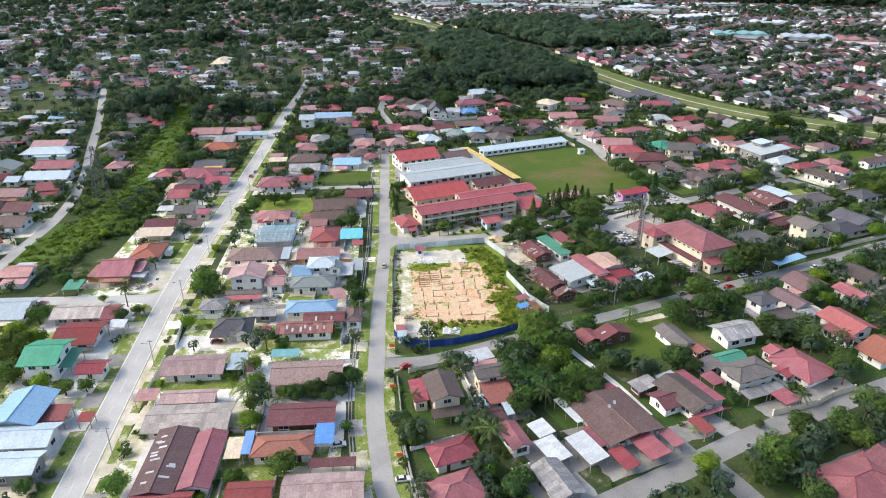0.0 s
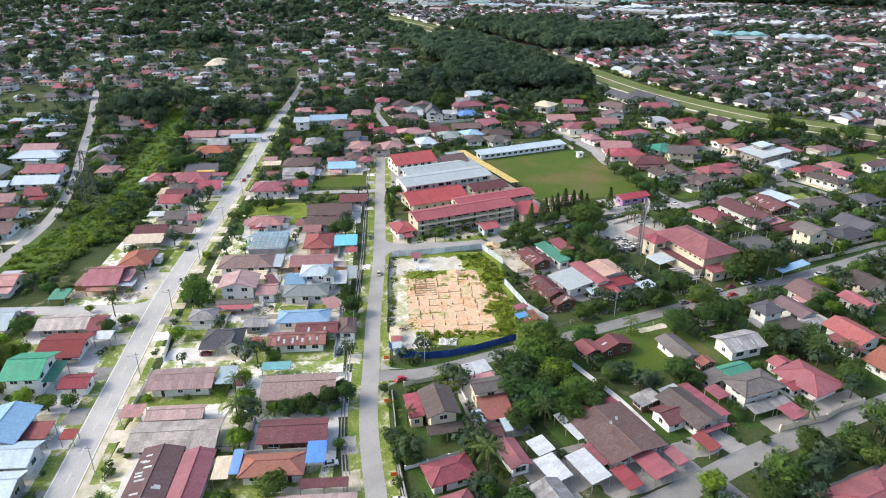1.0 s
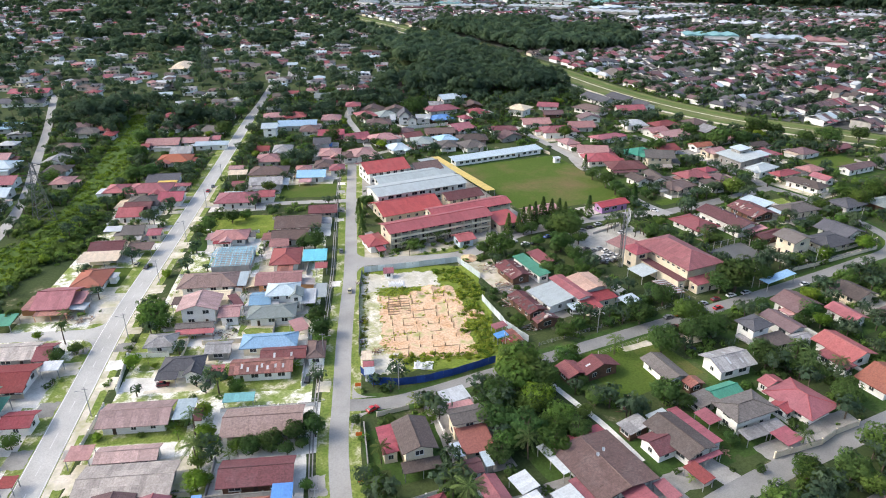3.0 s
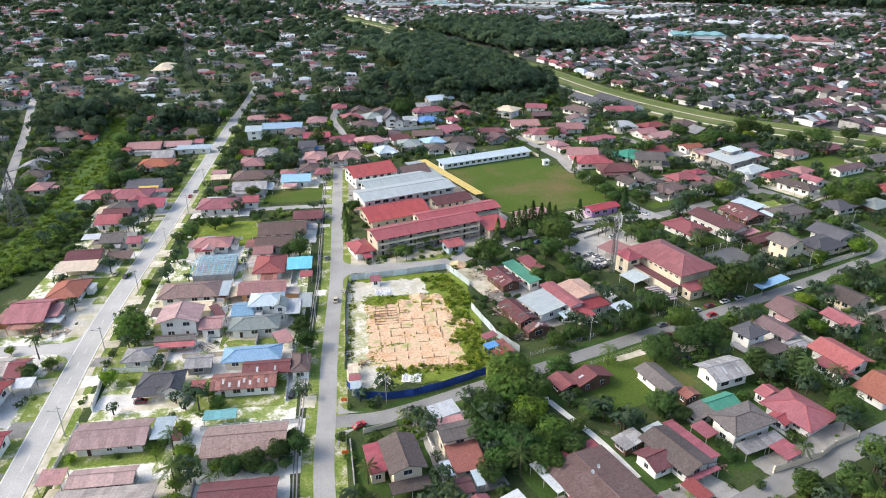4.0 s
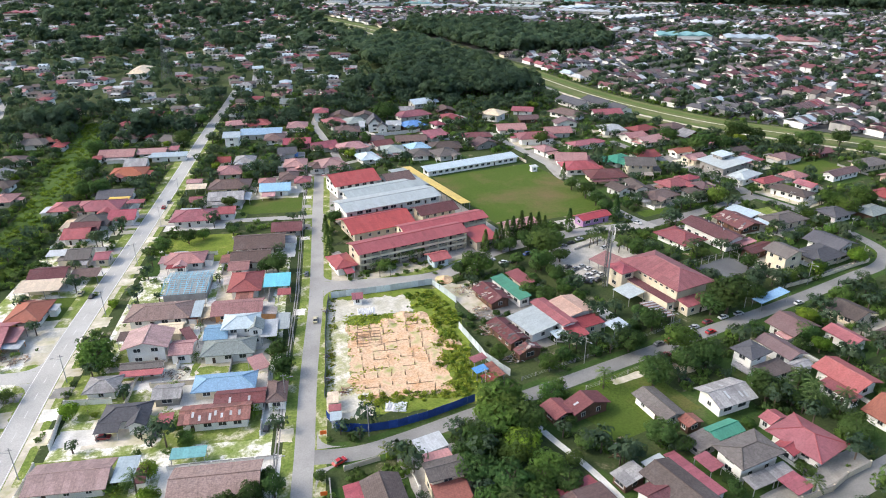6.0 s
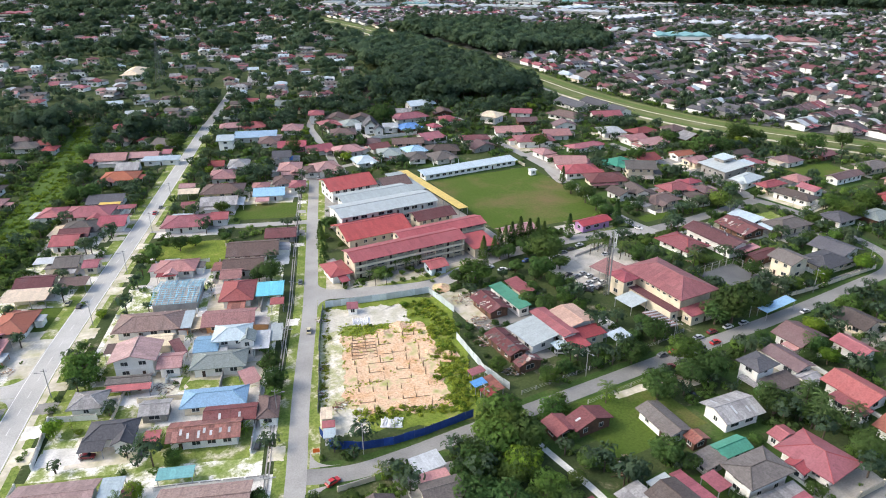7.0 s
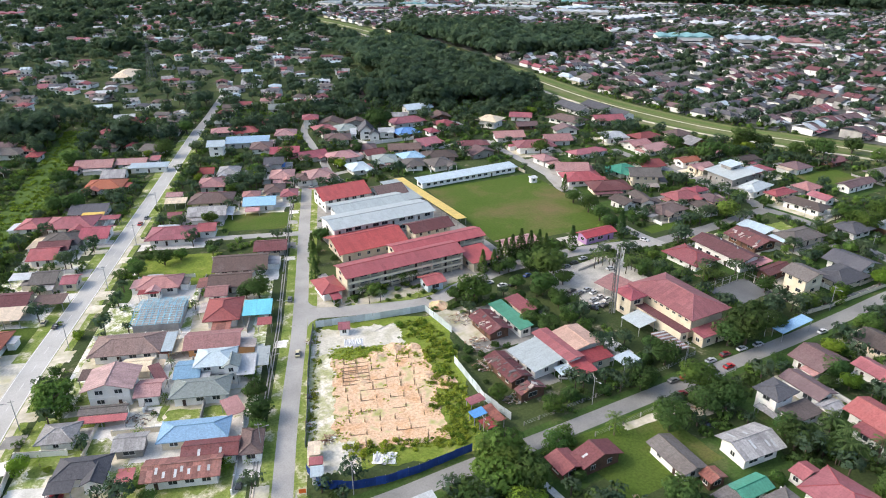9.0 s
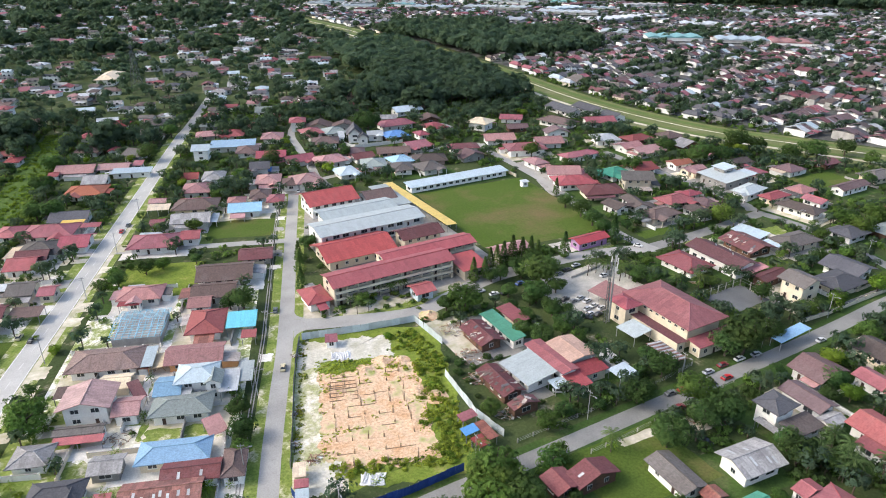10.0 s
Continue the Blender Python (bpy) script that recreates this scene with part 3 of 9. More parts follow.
# ---------------------------------------------------------------- plants
def unit(v):
    return v / np.maximum(np.linalg.norm(v, axis=1), 1e-9)[:, None]


def leaf_quads(leaves, size, rng, flat=0.35, loose=0.55):
    """Small four-sided leaf clumps; each row of leaves is a place and the way that the crown faces there. Gives corners and facings."""
    n = len(leaves)
    c, way = leaves[:, :3], leaves[:, 3:]
    nrm = unit(way + rng.normal(size=(n, 3)) * loose + np.array([0, 0, flat]))
    side = unit(np.cross(nrm, rng.normal(size=(n, 3))))
    up = np.cross(nrm, side)
    s = size * rng.uniform(0.6, 1.3, (n, 1))
    q = np.stack([c - side * s - up * s * 0.45, c + side * s * 0.45 - up * s * 0.8, c + side * s + up * s * 0.45, c - side * s * 0.35 + up * s * 0.85], 1)
    soft = unit(way + rng.normal(size=(n, 3)) * 0.22 + np.array([0, 0, 0.15]))
    return np.concatenate([q.reshape(-1, 3), np.repeat(soft, 4, 0)], 1)


def placed(leaves, x, y, z, sx, sy, sz):
    """The same leaves, stretched and set down elsewhere."""
    out = leaves.copy()
    out[:, :3] = out[:, :3] * np.array([sx, sy, sz]) + np.array([x, y, z])
    return out


def quads_mesh(name, v, mat):
    """A mesh of loose quads from rows of corner and facing."""
    me = bpy.data.meshes.new(name)
    n = len(v) // 4
    me.vertices.add(len(v))
    me.vertices.foreach_set("co", np.ascontiguousarray(v[:, :3], dtype=np.float32).ravel())
    me.loops.add(len(v))
    me.loops.foreach_set("vertex_index", np.arange(len(v), dtype=np.int32))
    me.polygons.add(n)
    me.polygons.foreach_set("loop_start", np.arange(0, len(v), 4, dtype=np.int32))
    me.update(calc_edges=True)
    me.attributes.new("facing", "FLOAT_VECTOR", "POINT").data.foreach_set("vector", np.ascontiguousarray(v[:, 3:], dtype=np.float32).ravel())
    me.materials.append(mat)
    return me


def crown_points(rng, n, lobes=9, squash=0.75, core=0.55):
    """Leaves on a crown of unit radius made of uneven lobes."""
    out = []
    cs = [(0, 0, 0.05, 0.62)]
    for k in range(lobes):
        a = math.tau * (k + rng.uniform(-0.3, 0.3)) / lobes * 2
        r = rng.uniform(0.35, 0.7)
        cs.append((r * math.cos(a), r * math.sin(a), rng.uniform(-0.35, 0.5) * squash, rng.uniform(0.22, 0.44)))
    share = np.array([c[3] ** 2 for c in cs])
    for (x, y, z, r), k in zip(cs, share / share.sum()):
        per = max(3, int(n * k))
        v = unit(rng.normal(size=(per, 3)))
        way = v.copy()
        v = v * r * rng.uniform(core, 1.05, (per, 1)) ** 0.6
        v[:, 2] *= squash
        at = v + np.array([x, y, z])
        out.append(np.concatenate([at, unit(way * 0.8 + unit(at + np.array([0, 0, 0.3])) * 0.45)], 1))
    return np.concatenate(out)


RNG = np.random.default_rng(7)
CROWN, SPARSE = {}, {}
for leaf in ("broad", "bright", "dark"):
    CROWN[leaf] = [quads_mesh("crown", leaf_quads(crown_points(RNG, 1750, 15 + 4 * k, 0.72 + 0.1 * k, 0.85), 0.077, RNG, 0.2, 0.4), LEAF[leaf]) for k in range(3)]
    SPARSE[leaf] = [quads_mesh("crown", leaf_quads(crown_points(RNG, 850, 11 + 2 * k, 0.72 + 0.1 * k, 0.85), 0.1, RNG, 0.2, 0.4), LEAF[leaf]) for k in range(3)]
SHRUB = {leaf: [quads_mesh("crown", leaf_quads(crown_points(RNG, 600, 9 + k, 0.7, 0.82), 0.115, RNG, 0.2, 0.4), LEAF[leaf]) for k in range(2)] for leaf in ("broad", "bright", "dark")}


def trunk_mesh(lean, limbs, seed):
    """Unit-high trunk that tapers and forks into limbs reaching up into the crown."""
    rng = random.Random(seed)
    f = Form()
    top = (lean, 0.02, 0.62)
    f.bar((0, 0, 0), (lean * 0.4, 0.01, 0.3), 0.05, 6, 0.04)
    f.bar((lean * 0.4, 0.01, 0.3), top, 0.04, 6, 0.028)
    for k in range(limbs):
        a = math.tau * k / limbs + rng.uniform(-0.4, 0.4)
        f.bar(top, (lean + 0.28 * math.cos(a), 0.28 * math.sin(a), 0.8 + rng.uniform(0, 0.12)), 0.022, 4, 0.008)
    return f.mesh("trunk", LIMB)


TRUNK = [trunk_mesh(0.03, 4, 1), trunk_mesh(-0.05, 5, 2), trunk_mesh(0.0, 5, 3)]
TREES = []


def tree(x, y, r, h=None, leaf="broad"):
    """A broad-leaved tree: crown radius r, total height h."""
    rng = random.Random(int(x * 31) + int(y * 17) * 131)
    h = h or r * 1.85
    word = {"broad": "leafy green", "bright": "bright green", "dark": "dense dark green"}[leaf]
    ob = thing("tree", pose(x, y, 0, 0, 0, rng.uniform(0, 360)), f"{word} broad-leaved garden tree with a rounded uneven crown", "tree")
    t = part("trunk", rng.choice(TRUNK), None, ob)
    t.scale = (h * 0.8, h * 0.8, h * 0.8)
    c = part("crown", rng.choice((CROWN if r > 0.011 * math.hypot(x - 15, y - 30) or r > 3.4 else SPARSE)[leaf]), None, ob, at=pose(0, 0, h - r * 0.85))
    c.scale = (r, r, min(r * 1.1, h * 0.5))
    TREES.append((x, y, r))
    return ob


def shrub(x, y, r, leaf="broad"):
    rng = random.Random(int(x * 31) + int(y * 17) * 131)
    ob = thing("shrub", pose(x, y, 0, 0, 0, rng.uniform(0, 360)), "low leafy green garden shrub growing from the ground", "shrub")
    f = Form()
    for k in range(4):
        a = k * 1.6
        f.bar((0, 0, 0), (r * 0.5 * math.cos(a), r * 0.5 * math.sin(a), r * 0.8), 0.05, 4, 0.02)
    part("stem", f, LIMB, ob)
    c = part("crown", rng.choice(SHRUB[leaf]), None, ob, at=pose(0, 0, r * 0.6))
    c.scale = (r, r, r * 0.85)
    return ob


def frond_mesh(n, length, droop, seed, width=0.16, leaf="palm"):
    """A palm's head: n arching fronds with ragged leaflets."""
    rng = random.Random(seed)
    v = []
    for k in range(n):
        a = math.tau * k * 0.382 + rng.uniform(-0.15, 0.15)
        lift = 1.25 - 1.35 * k / n
        ca, sa = math.cos(a), math.sin(a)
        pts = []
        for i in range(7):
            s = i / 6
            r = length * s * (1 - 0.22 * s * max(0, lift))
            pts.append(Vector((r * ca, r * sa, length * (lift * s * 0.7 - droop * 0.75 * s * s))))
        side = Vector((-sa, ca, 0))
        for i in range(6):
            for sgn in (-1, 1):
                for half in (0, 0.5):
                    p = pts[i].lerp(pts[i + 1], half)
                    q = pts[i].lerp(pts[i + 1], half + 0.3)
                    s = (i + half) / 6
                    wid = length * width * (0.3 + 2.2 * s * (1 - s)) * rng.uniform(0.75, 1.15)
                    tip = (pts[i + 1] - pts[i]).normalized() * wid * 0.9
                    out = side * sgn * wid + tip - Vector((0, 0, wid * 0.7))
                    v += [p, q, q + out, p + out * 1.02]
    q = np.array([tuple(p) for p in v]).reshape(-1, 4, 3)
    face = unit(np.cross(q[:, 1] - q[:, 0], q[:, 3] - q[:, 0]))
    face = unit(face * np.sign(face[:, 2:3] + 1e-6) + unit(q.mean(1)) * 0.5)
    return quads_mesh("fronds", np.concatenate([q.reshape(-1, 3), np.repeat(face, 4, 0)], 1), LEAF[leaf])


FRONDS = [frond_mesh(17, 1.0, 0.8, 3), frond_mesh(15, 1.0, 0.65, 5)]
BANANA = frond_mesh(13, 1.0, 0.55, 8, 0.2, "bright")


def palm_trunk():
    f = Form()
    pts = [(0, 0, 0), (0.02, 0, 0.3), (0.035, 0.01, 0.65), (0.03, 0.01, 1.0)]
    for k, (p, q) in enumerate(zip(pts, pts[1:])):
        f.bar(p, q, 0.035 - 0.006 * k, 7, 0.03 - 0.005 * k)
    return f.mesh("trunk", LIMB)


PALM_TRUNK = palm_trunk()


def palm(x, y, h=7.0, r=3.2):
    rng = random.Random(int(x * 31) + int(y * 17) * 131)
    ob = thing("palm_tree", pose(x, y, 0, 0, 0, rng.uniform(0, 360)), "green palm tree with arching feathery fronds", "palm tree")
    t = part("trunk", PALM_TRUNK, None, ob)
    t.scale = (h * 0.9, h * 0.9, h)
    c = part("crown", rng.choice(FRONDS), None, ob, at=pose(0.03 * h * 0.9, 0, h))
    c.scale = (r, r, r)
    return ob


def banana(x, y, h=2.4, r=2.0):
    rng = random.Random(int(x * 31) + int(y * 17) * 131)
    ob = thing("banana_plant", pose(x, y, 0, 0, 0, rng.uniform(0, 360)), "clump of bright green banana plants with broad leaves", "banana plant")
    t = part("trunk", PALM_TRUNK, None, ob)
    t.scale = (h, h, h)
    c = part("crown", BANANA, None, ob, at=pose(0.02, 0, h))
    c.scale = (r, r, r * 1.3)
    return ob


def column_crown():
    n = 520
    z = RNG.uniform(0, 1, n)
    a = RNG.uniform(0, math.tau, n)
    r = (0.5 - 0.46 * z) * np.clip(z * 8, 0.3, 1) * RNG.uniform(0.6, 1.1, n) * 0.42
    c = np.stack([r * np.cos(a), r * np.sin(a), 0.04 + z * 0.96, np.cos(a), np.sin(a), a * 0 + 0.2], 1)
    v = leaf_quads(c, 0.035, RNG)
    return quads_mesh("crown", v, LEAF["dark"])


COLUMN = column_crown()


def cypress(x, y, h=8.0, wide=1.0):
    ob = thing("cypress_tree", pose(x, y, 0, 0, 0, (x * 37) % 360), "narrow dark green columnar cypress tree", "cypress tree")
    f = Form()
    f.bar((0, 0, 0), (0, 0, h * 0.8), 0.14, 5, 0.04)
    part("trunk", f, LIMB, ob)
    c = part("crown", COLUMN, None, ob)
    c.scale = (h * wide, h * wide, h)
    return ob


def upper(n, seed, lobes=7):
    c = crown_points(np.random.default_rng(seed), n, lobes, 0.8, 0.85)
    return c[c[:, 2] > -0.25]


def weed_bed(places, label, leaf="bright"):
    """Rank weeds that nobody could count, as one thing."""
    fine, coarse = [upper(120, k, 5) for k in range(5)], [upper(34, k, 4) for k in range(5)]
    quads = []
    for k, (x, y, r) in enumerate(places):
        close = math.hypot(x - 40, y - 40) < 155 and r > 0.7
        quads.append(leaf_quads(placed((fine if close else coarse)[k % 5], x, y, r * 0.4, r, r, r * 0.8), (0.19 if close else 0.32) * r, RNG, 0.2, 0.4))
    ob = new("weeds", quads_mesh("weeds", np.concatenate(quads), LEAF[leaf]))
    ob.matrix_basis = PLAN
    return tagged(ob, label, "weeds", kind="stuff")


# ---------------------------------------------------------------- roads and ground pieces
def strip(form, pts, width, z, shift=0.0, slot=0):
    """A ribbon of the given width along a line, at height z."""
    p = [Vector((*q, 0)) for q in pts]
    left, right = [], []
    for i, q in enumerate(p):
        a = (p[i] - p[i - 1]).normalized() if i else (p[1] - p[0]).normalized()
        b = (p[i + 1] - p[i]).normalized() if i + 1 < len(p) else a
        way = (a + b).normalized()
        n = Vector((-way.y, way.x, 0)) / max(0.5, way.dot(a))
        left.append(q + n * (shift + width / 2) + Vector((0, 0, z)))
        right.append(q + n * (shift - width / 2) + Vector((0, 0, z)))
    for i in range(len(p) - 1):
        form.face([right[i], right[i + 1], left[i + 1], left[i]], slot)


def smooth(pts, n=6):
    """A rounded line through the given corners."""
    out = []
    for i in range(len(pts) - 1):
        p0, p1, p2, p3 = (Vector(pts[max(0, min(len(pts) - 1, k))]) for k in (i - 1, i, i + 1, i + 2))
        for j in range(n):
            t = j / n
            out.append(tuple(0.5 * (2 * p1 + (p2 - p0) * t + (2 * p0 - 5 * p1 + 4 * p2 - p3) * t * t + (3 * p1 - p0 - 3 * p2 + p3) * t ** 3)))
    return out + [tuple(pts[-1])]


ROADS = []


def road(name, pts, width, mat, z=0.06, label="worn grey asphalt street", verge=0.0, curve=True, grass=VERGE):
    line = smooth(pts) if curve and len(pts) > 2 else pts
    f = Form()
    strip(f, line, width, z)
    ob = structure(name, f, mat, label, "road")
    if verge:
        g = Form()
        strip(g, line, width + 2 * verge, z - 0.0267)
        structure("verge", g, grass, "grass verge beside the street", "verge")
    ROADS.append((line, width / 2 + verge * 0.5))
    return ob


def patch(name, x, y, turn, w, d, mat, label, category, z=0.03, wave=0.35):
    """A level piece of ground with a slightly wavering edge."""
    rng = random.Random(int(x * 7 + y * 3))
    m = pose(x, y, z, 0, 0, turn)
    n = 6 if wave < 1 else 44
    ring = []
    for (ax, ay), (bx, by) in (((-1, -1), (1, -1)), ((1, -1), (1, 1)), ((1, 1), (-1, 1)), ((-1, 1), (-1, -1))):
        for k in range(n):
            s = k / n
            j = 0 if k == 0 else rng.uniform(-wave, wave) if wave < 1 else wave * min(1.0, 8 * s * (1 - s)) * max(-1.2, min(1.2, noise.fractal(Vector((k * 0.2, ax * 3.1 + ay * 7.7, x)), 0.6, 2.0, 4)))
            jx, jy = (0, j) if ay == by else (j, 0)
            ring.append(m @ Vector(((ax + (bx - ax) * s) * w / 2 + jx, (ay + (by - ay) * s) * d / 2 + jy, 0)))
    f = Form()
    mid = m.translation
    for p, q in zip(ring, ring[1:] + ring[:1]):
        f.face([mid, p, q])
    return structure(name, f, mat, label, category)


def wall_run(pts, h=1.2, thick=0.15, wall="white", name="boundary_wall", label="low white plastered garden boundary wall"):
    """A garden wall with a coping and piers along a line."""
    f, c, pier = Form(), Form(), Form()
    piers = []
    pier.box(-0.17, -0.17, 0, 0.17, 0.17, h + 0.2)
    ob = thing(name, pose(pts[0][0], pts[0][1], 0), label, "wall")
    o = Vector((*pts[0], 0))
    for p, q in zip(pts, pts[1:]):
        p, q = Vector((*p, 0)) - o, Vector((*q, 0)) - o
        way = (q - p).normalized()
        n = Vector((-way.y, way.x, 0))
        for form, t, z0, z1 in ((f, thick / 2, 0, h), (c, thick / 2 + 0.05, h, h + 0.07)):
            k = [p - n * t, q - n * t, q + n * t, p + n * t]
            for i in range(4):
                j = (i + 1) % 4
                form.face([k[i] + Vector((0, 0, z0)), k[j] + Vector((0, 0, z0)), k[j] + Vector((0, 0, z1)), k[i] + Vector((0, 0, z1))])
            form.face([v + Vector((0, 0, z1)) for v in k])
        cnt = max(1, int((q - p).length / 4))
        for i in range(cnt + 1):
            s = p.lerp(q, i / cnt)
            piers.append((s.x, s.y, math.degrees(math.atan2(way.y, way.x))))
    part("wall", f, WALL[wall], ob)
    part("coping", c, CONCRETE, ob)
    pier = pier.mesh("pier", WALL[wall])
    for x, y, turn in piers:
        part("pier", pier, None, ob, at=pose(x, y, 0, 0, 0, turn))
    return ob


# ---------------------------------------------------------------- school blocks
def school_block(x, y, turn, w, d, h, roof, storeys):
    """A long block with open corridors: slabs and parapets in front of a recessed wall, posts between, a gabled sheet roof."""
    look_of = "cream" if roof == "scarlet" else "white"
    ob = thing("school_block", pose(x, y, 0, 0, 0, turn), f"long {storeys}-storey {look_of} school block with open corridors, {roof} roof", "school building")
    rise = d / 2 * (0.3 if storeys > 2 else 0.2)
    f, caps, _ = gable_roof(w + 1.2, d + 1.4, h + 0.1, rise)
    top = part("roof", f, ROOF[roof], ob)
    cap = Form()
    for p, q in caps:
        cap.bar(p, q, 0.16, 5)
    part("ridge_cap", cap, ROOF[roof], top)
    body = Form()
    body.box(-w / 2, -d / 2 + 1.0, 0, w / 2, d / 2, h)
    b = d / 2
    for s in (-1, 1):
        a = s * w / 2
        body.face([(a, -s * b, h), (a, s * b, h), (a, 0, h + rise * 0.9)])
        body.box(min(a, a - s * 0.25), -b, 0, max(a, a - s * 0.25), -b + 1.1, h)
    part("wall", body, WALL[look_of], ob)
    storey = h / storeys
    slab, parapet = Form(), Form()
    slab.box(-w / 2 + 0.25, -b - 0.35, -0.22, w / 2 - 0.25, -b + 1.0, 0, bottom=True)
    parapet.box(-w / 2 + 0.25, -b - 0.4, 0, w / 2 - 0.25, -b - 0.3, 0.72)
    slab, parapet = slab.mesh("corridor_slab", CONCRETE), parapet.mesh("parapet", WALL[look_of])
    for k in range(1, storeys):
        part("corridor_slab", slab, None, ob, at=pose(0, 0, k * storey))
        part("parapet", parapet, None, ob, at=pose(0, 0, k * storey))
    post = Form()
    post.box(-0.16, -0.16, 0, 0.16, 0.16, h - 0.1)
    post = post.mesh("post", WALL[look_of])
    n = int(w / 3.4)
    for k in range(n + 1):
        part("post", post, None, ob, at=pose((k / n - 0.5) * (w - 1.0), -b + 0.2, 0))
    for level in range(storeys):
        for k in range(n):
            px = ((k + 0.5) / n - 0.5) * (w - 1.0)
            part("window" if k % 3 else "door", PLAIN[(2.4, 1.3)] if k % 3 else DOOR, None, ob, at=pose(px, -b + 0.99, level * storey + (0.9 if k % 3 else 0.02)))
        part("window", PLAIN[(1.8, 1.2)], None, ob, at=pose(-w / 2 - 0.003, 1.0, level * storey + 1.0, 0, 0, -90))
    HOUSES.append((x, y, w * 0.5))
    return ob


# ---------------------------------------------------------------- vehicles
def paint_mat(name, colour):
    m, nt, b = nodes_of(name, 0.3, 0.0, 0.5)
    p = place_of(nt)
    c = mixed(nt, ramp(nt, noise_of(nt, p, 2.0, 4.0), 0.35, 0.7), colour, tuple(v * 0.85 for v in colour))
    nt.links.new(c, b.inputs["Base Color"])
    b.inputs["Coat Weight"].default_value = 0.4
    return m


CAR_PAINT = {k: paint_mat(k + " car paint", v) for k, v in {"white": (0.75, 0.75, 0.75), "silver": (0.45, 0.47, 0.49), "grey": (0.16, 0.17, 0.18), "black": (0.02, 0.02, 0.024), "red": (0.5, 0.025, 0.03),
                                                             "maroon": (0.2, 0.02, 0.03), "blue": (0.04, 0.09, 0.3), "cream": (0.6, 0.54, 0.34)}.items()}
TYRE = rough_mat("black tyre rubber", (0.03, 0.03, 0.03), (0.02, 0.02, 0.02), 2.0, 0.9)


def car_body():
    f = Form()
    prof = [(-2.1, 0.3), (-2.12, 0.78), (-1.95, 0.9), (-1.15, 0.98), (1.25, 0.92), (2.0, 0.78), (2.1, 0.55), (2.05, 0.3)]
    for s in (-1, 1):
        pts = [(x, s * (0.82 if z < 0.85 else 0.76), z) for x, z in prof]
        f.face(pts if s < 0 else list(reversed(pts)))
    for (x0, z0), (x1, z1) in zip(prof, prof[1:]):
        a, b = (0.82 if z0 < 0.85 else 0.76), (0.82 if z1 < 0.85 else 0.76)
        f.face([(x0, -a, z0), (x0, a, z0), (x1, b, z1), (x1, -b, z1)])
    return f


def car_cabin():
    f, g = Form(), Form()
    low = [(-1.75, 0.74, 0.94), (0.95, 0.74, 0.93)]
    high = [(-1.15, 0.58, 1.42), (0.25, 0.58, 1.44)]
    (lx0, ly, lz), (lx1, _, lz1) = low
    (hx0, hy, hz), (hx1, _, hz1) = high
    f.face([(hx0, -hy, hz), (hx1, -hy, hz1), (hx1, hy, hz1), (hx0, hy, hz)])
    g.face([(lx1, -ly, lz1), (lx1, ly, lz1), (hx1, hy, hz1), (hx1, -hy, hz1)])
    g.face([(lx0, ly, lz), (lx0, -ly, lz), (hx0, -hy, hz), (hx0, hy, hz)])
    for s in (-1, 1):
        pts = [(lx0, s * ly, lz), (lx1, s * ly, lz1), (hx1, s * hy, hz1), (hx0, s * hy, hz)]
        g.face(pts if s < 0 else list(reversed(pts)))
    return f, g


def wheel_form():
    f = Form()
    f.bar((0, -0.1, 0), (0, 0.1, 0), 0.3, 12)
    f.bar((0, 0.1, 0), (0, -0.1, 0), 0.3, 12)
    return f


WHEEL = wheel_form().mesh("wheel", TYRE)
HUB = Form()
HUB.bar((0, -0.115, 0), (0, 0.115, 0), 0.17, 8)
HUB.face([(0.17 * math.cos(math.tau * i / 8), -0.115, 0.17 * math.sin(math.tau * i / 8)) for i in range(8)])
HUB = HUB.mesh("rim", STEEL)
CAB, CAB_GLASS = car_cabin()
CAB_GLASS = CAB_GLASS.mesh("glass", GLASS)
LAMP = Form()
LAMP.box(-0.03, -0.18, -0.07, 0.03, 0.18, 0.07, bottom=True)
LAMP = LAMP.mesh("headlight", FRAME)
CARS = {}
SMALL = Matrix.Diagonal((0.75, 0.78, 0.8, 1.0))


def car(x, y, turn, colour):
    if colour in CARS:
        return copy_thing(CARS[colour], pose(x * PACE, y * PACE, 0.1, 0, 0, turn))
    ob = CARS[colour] = thing("car", pose(x, y, 0.08, 0, 0, turn) @ SMALL, f"{colour} saloon car parked with its windows shut", "car", "cars in the streets")
    part("body", car_body(), CAR_PAINT[colour], ob)
    part("cabin", CAB.mesh("cabin", CAR_PAINT[colour]), None, ob)
    part("window", CAB_GLASS, None, ob, "dark glass")
    for px in (-1.3, 1.3):
        for py in (-0.75, 0.75):
            wheel = part("wheel", WHEEL, None, ob, at=pose(px, py, 0.3))
            part("rim", HUB, None, wheel)
    for py in (-0.6, 0.6):
        part("headlight", LAMP, None, ob, at=pose(2.07, py, 0.66))
    return ob


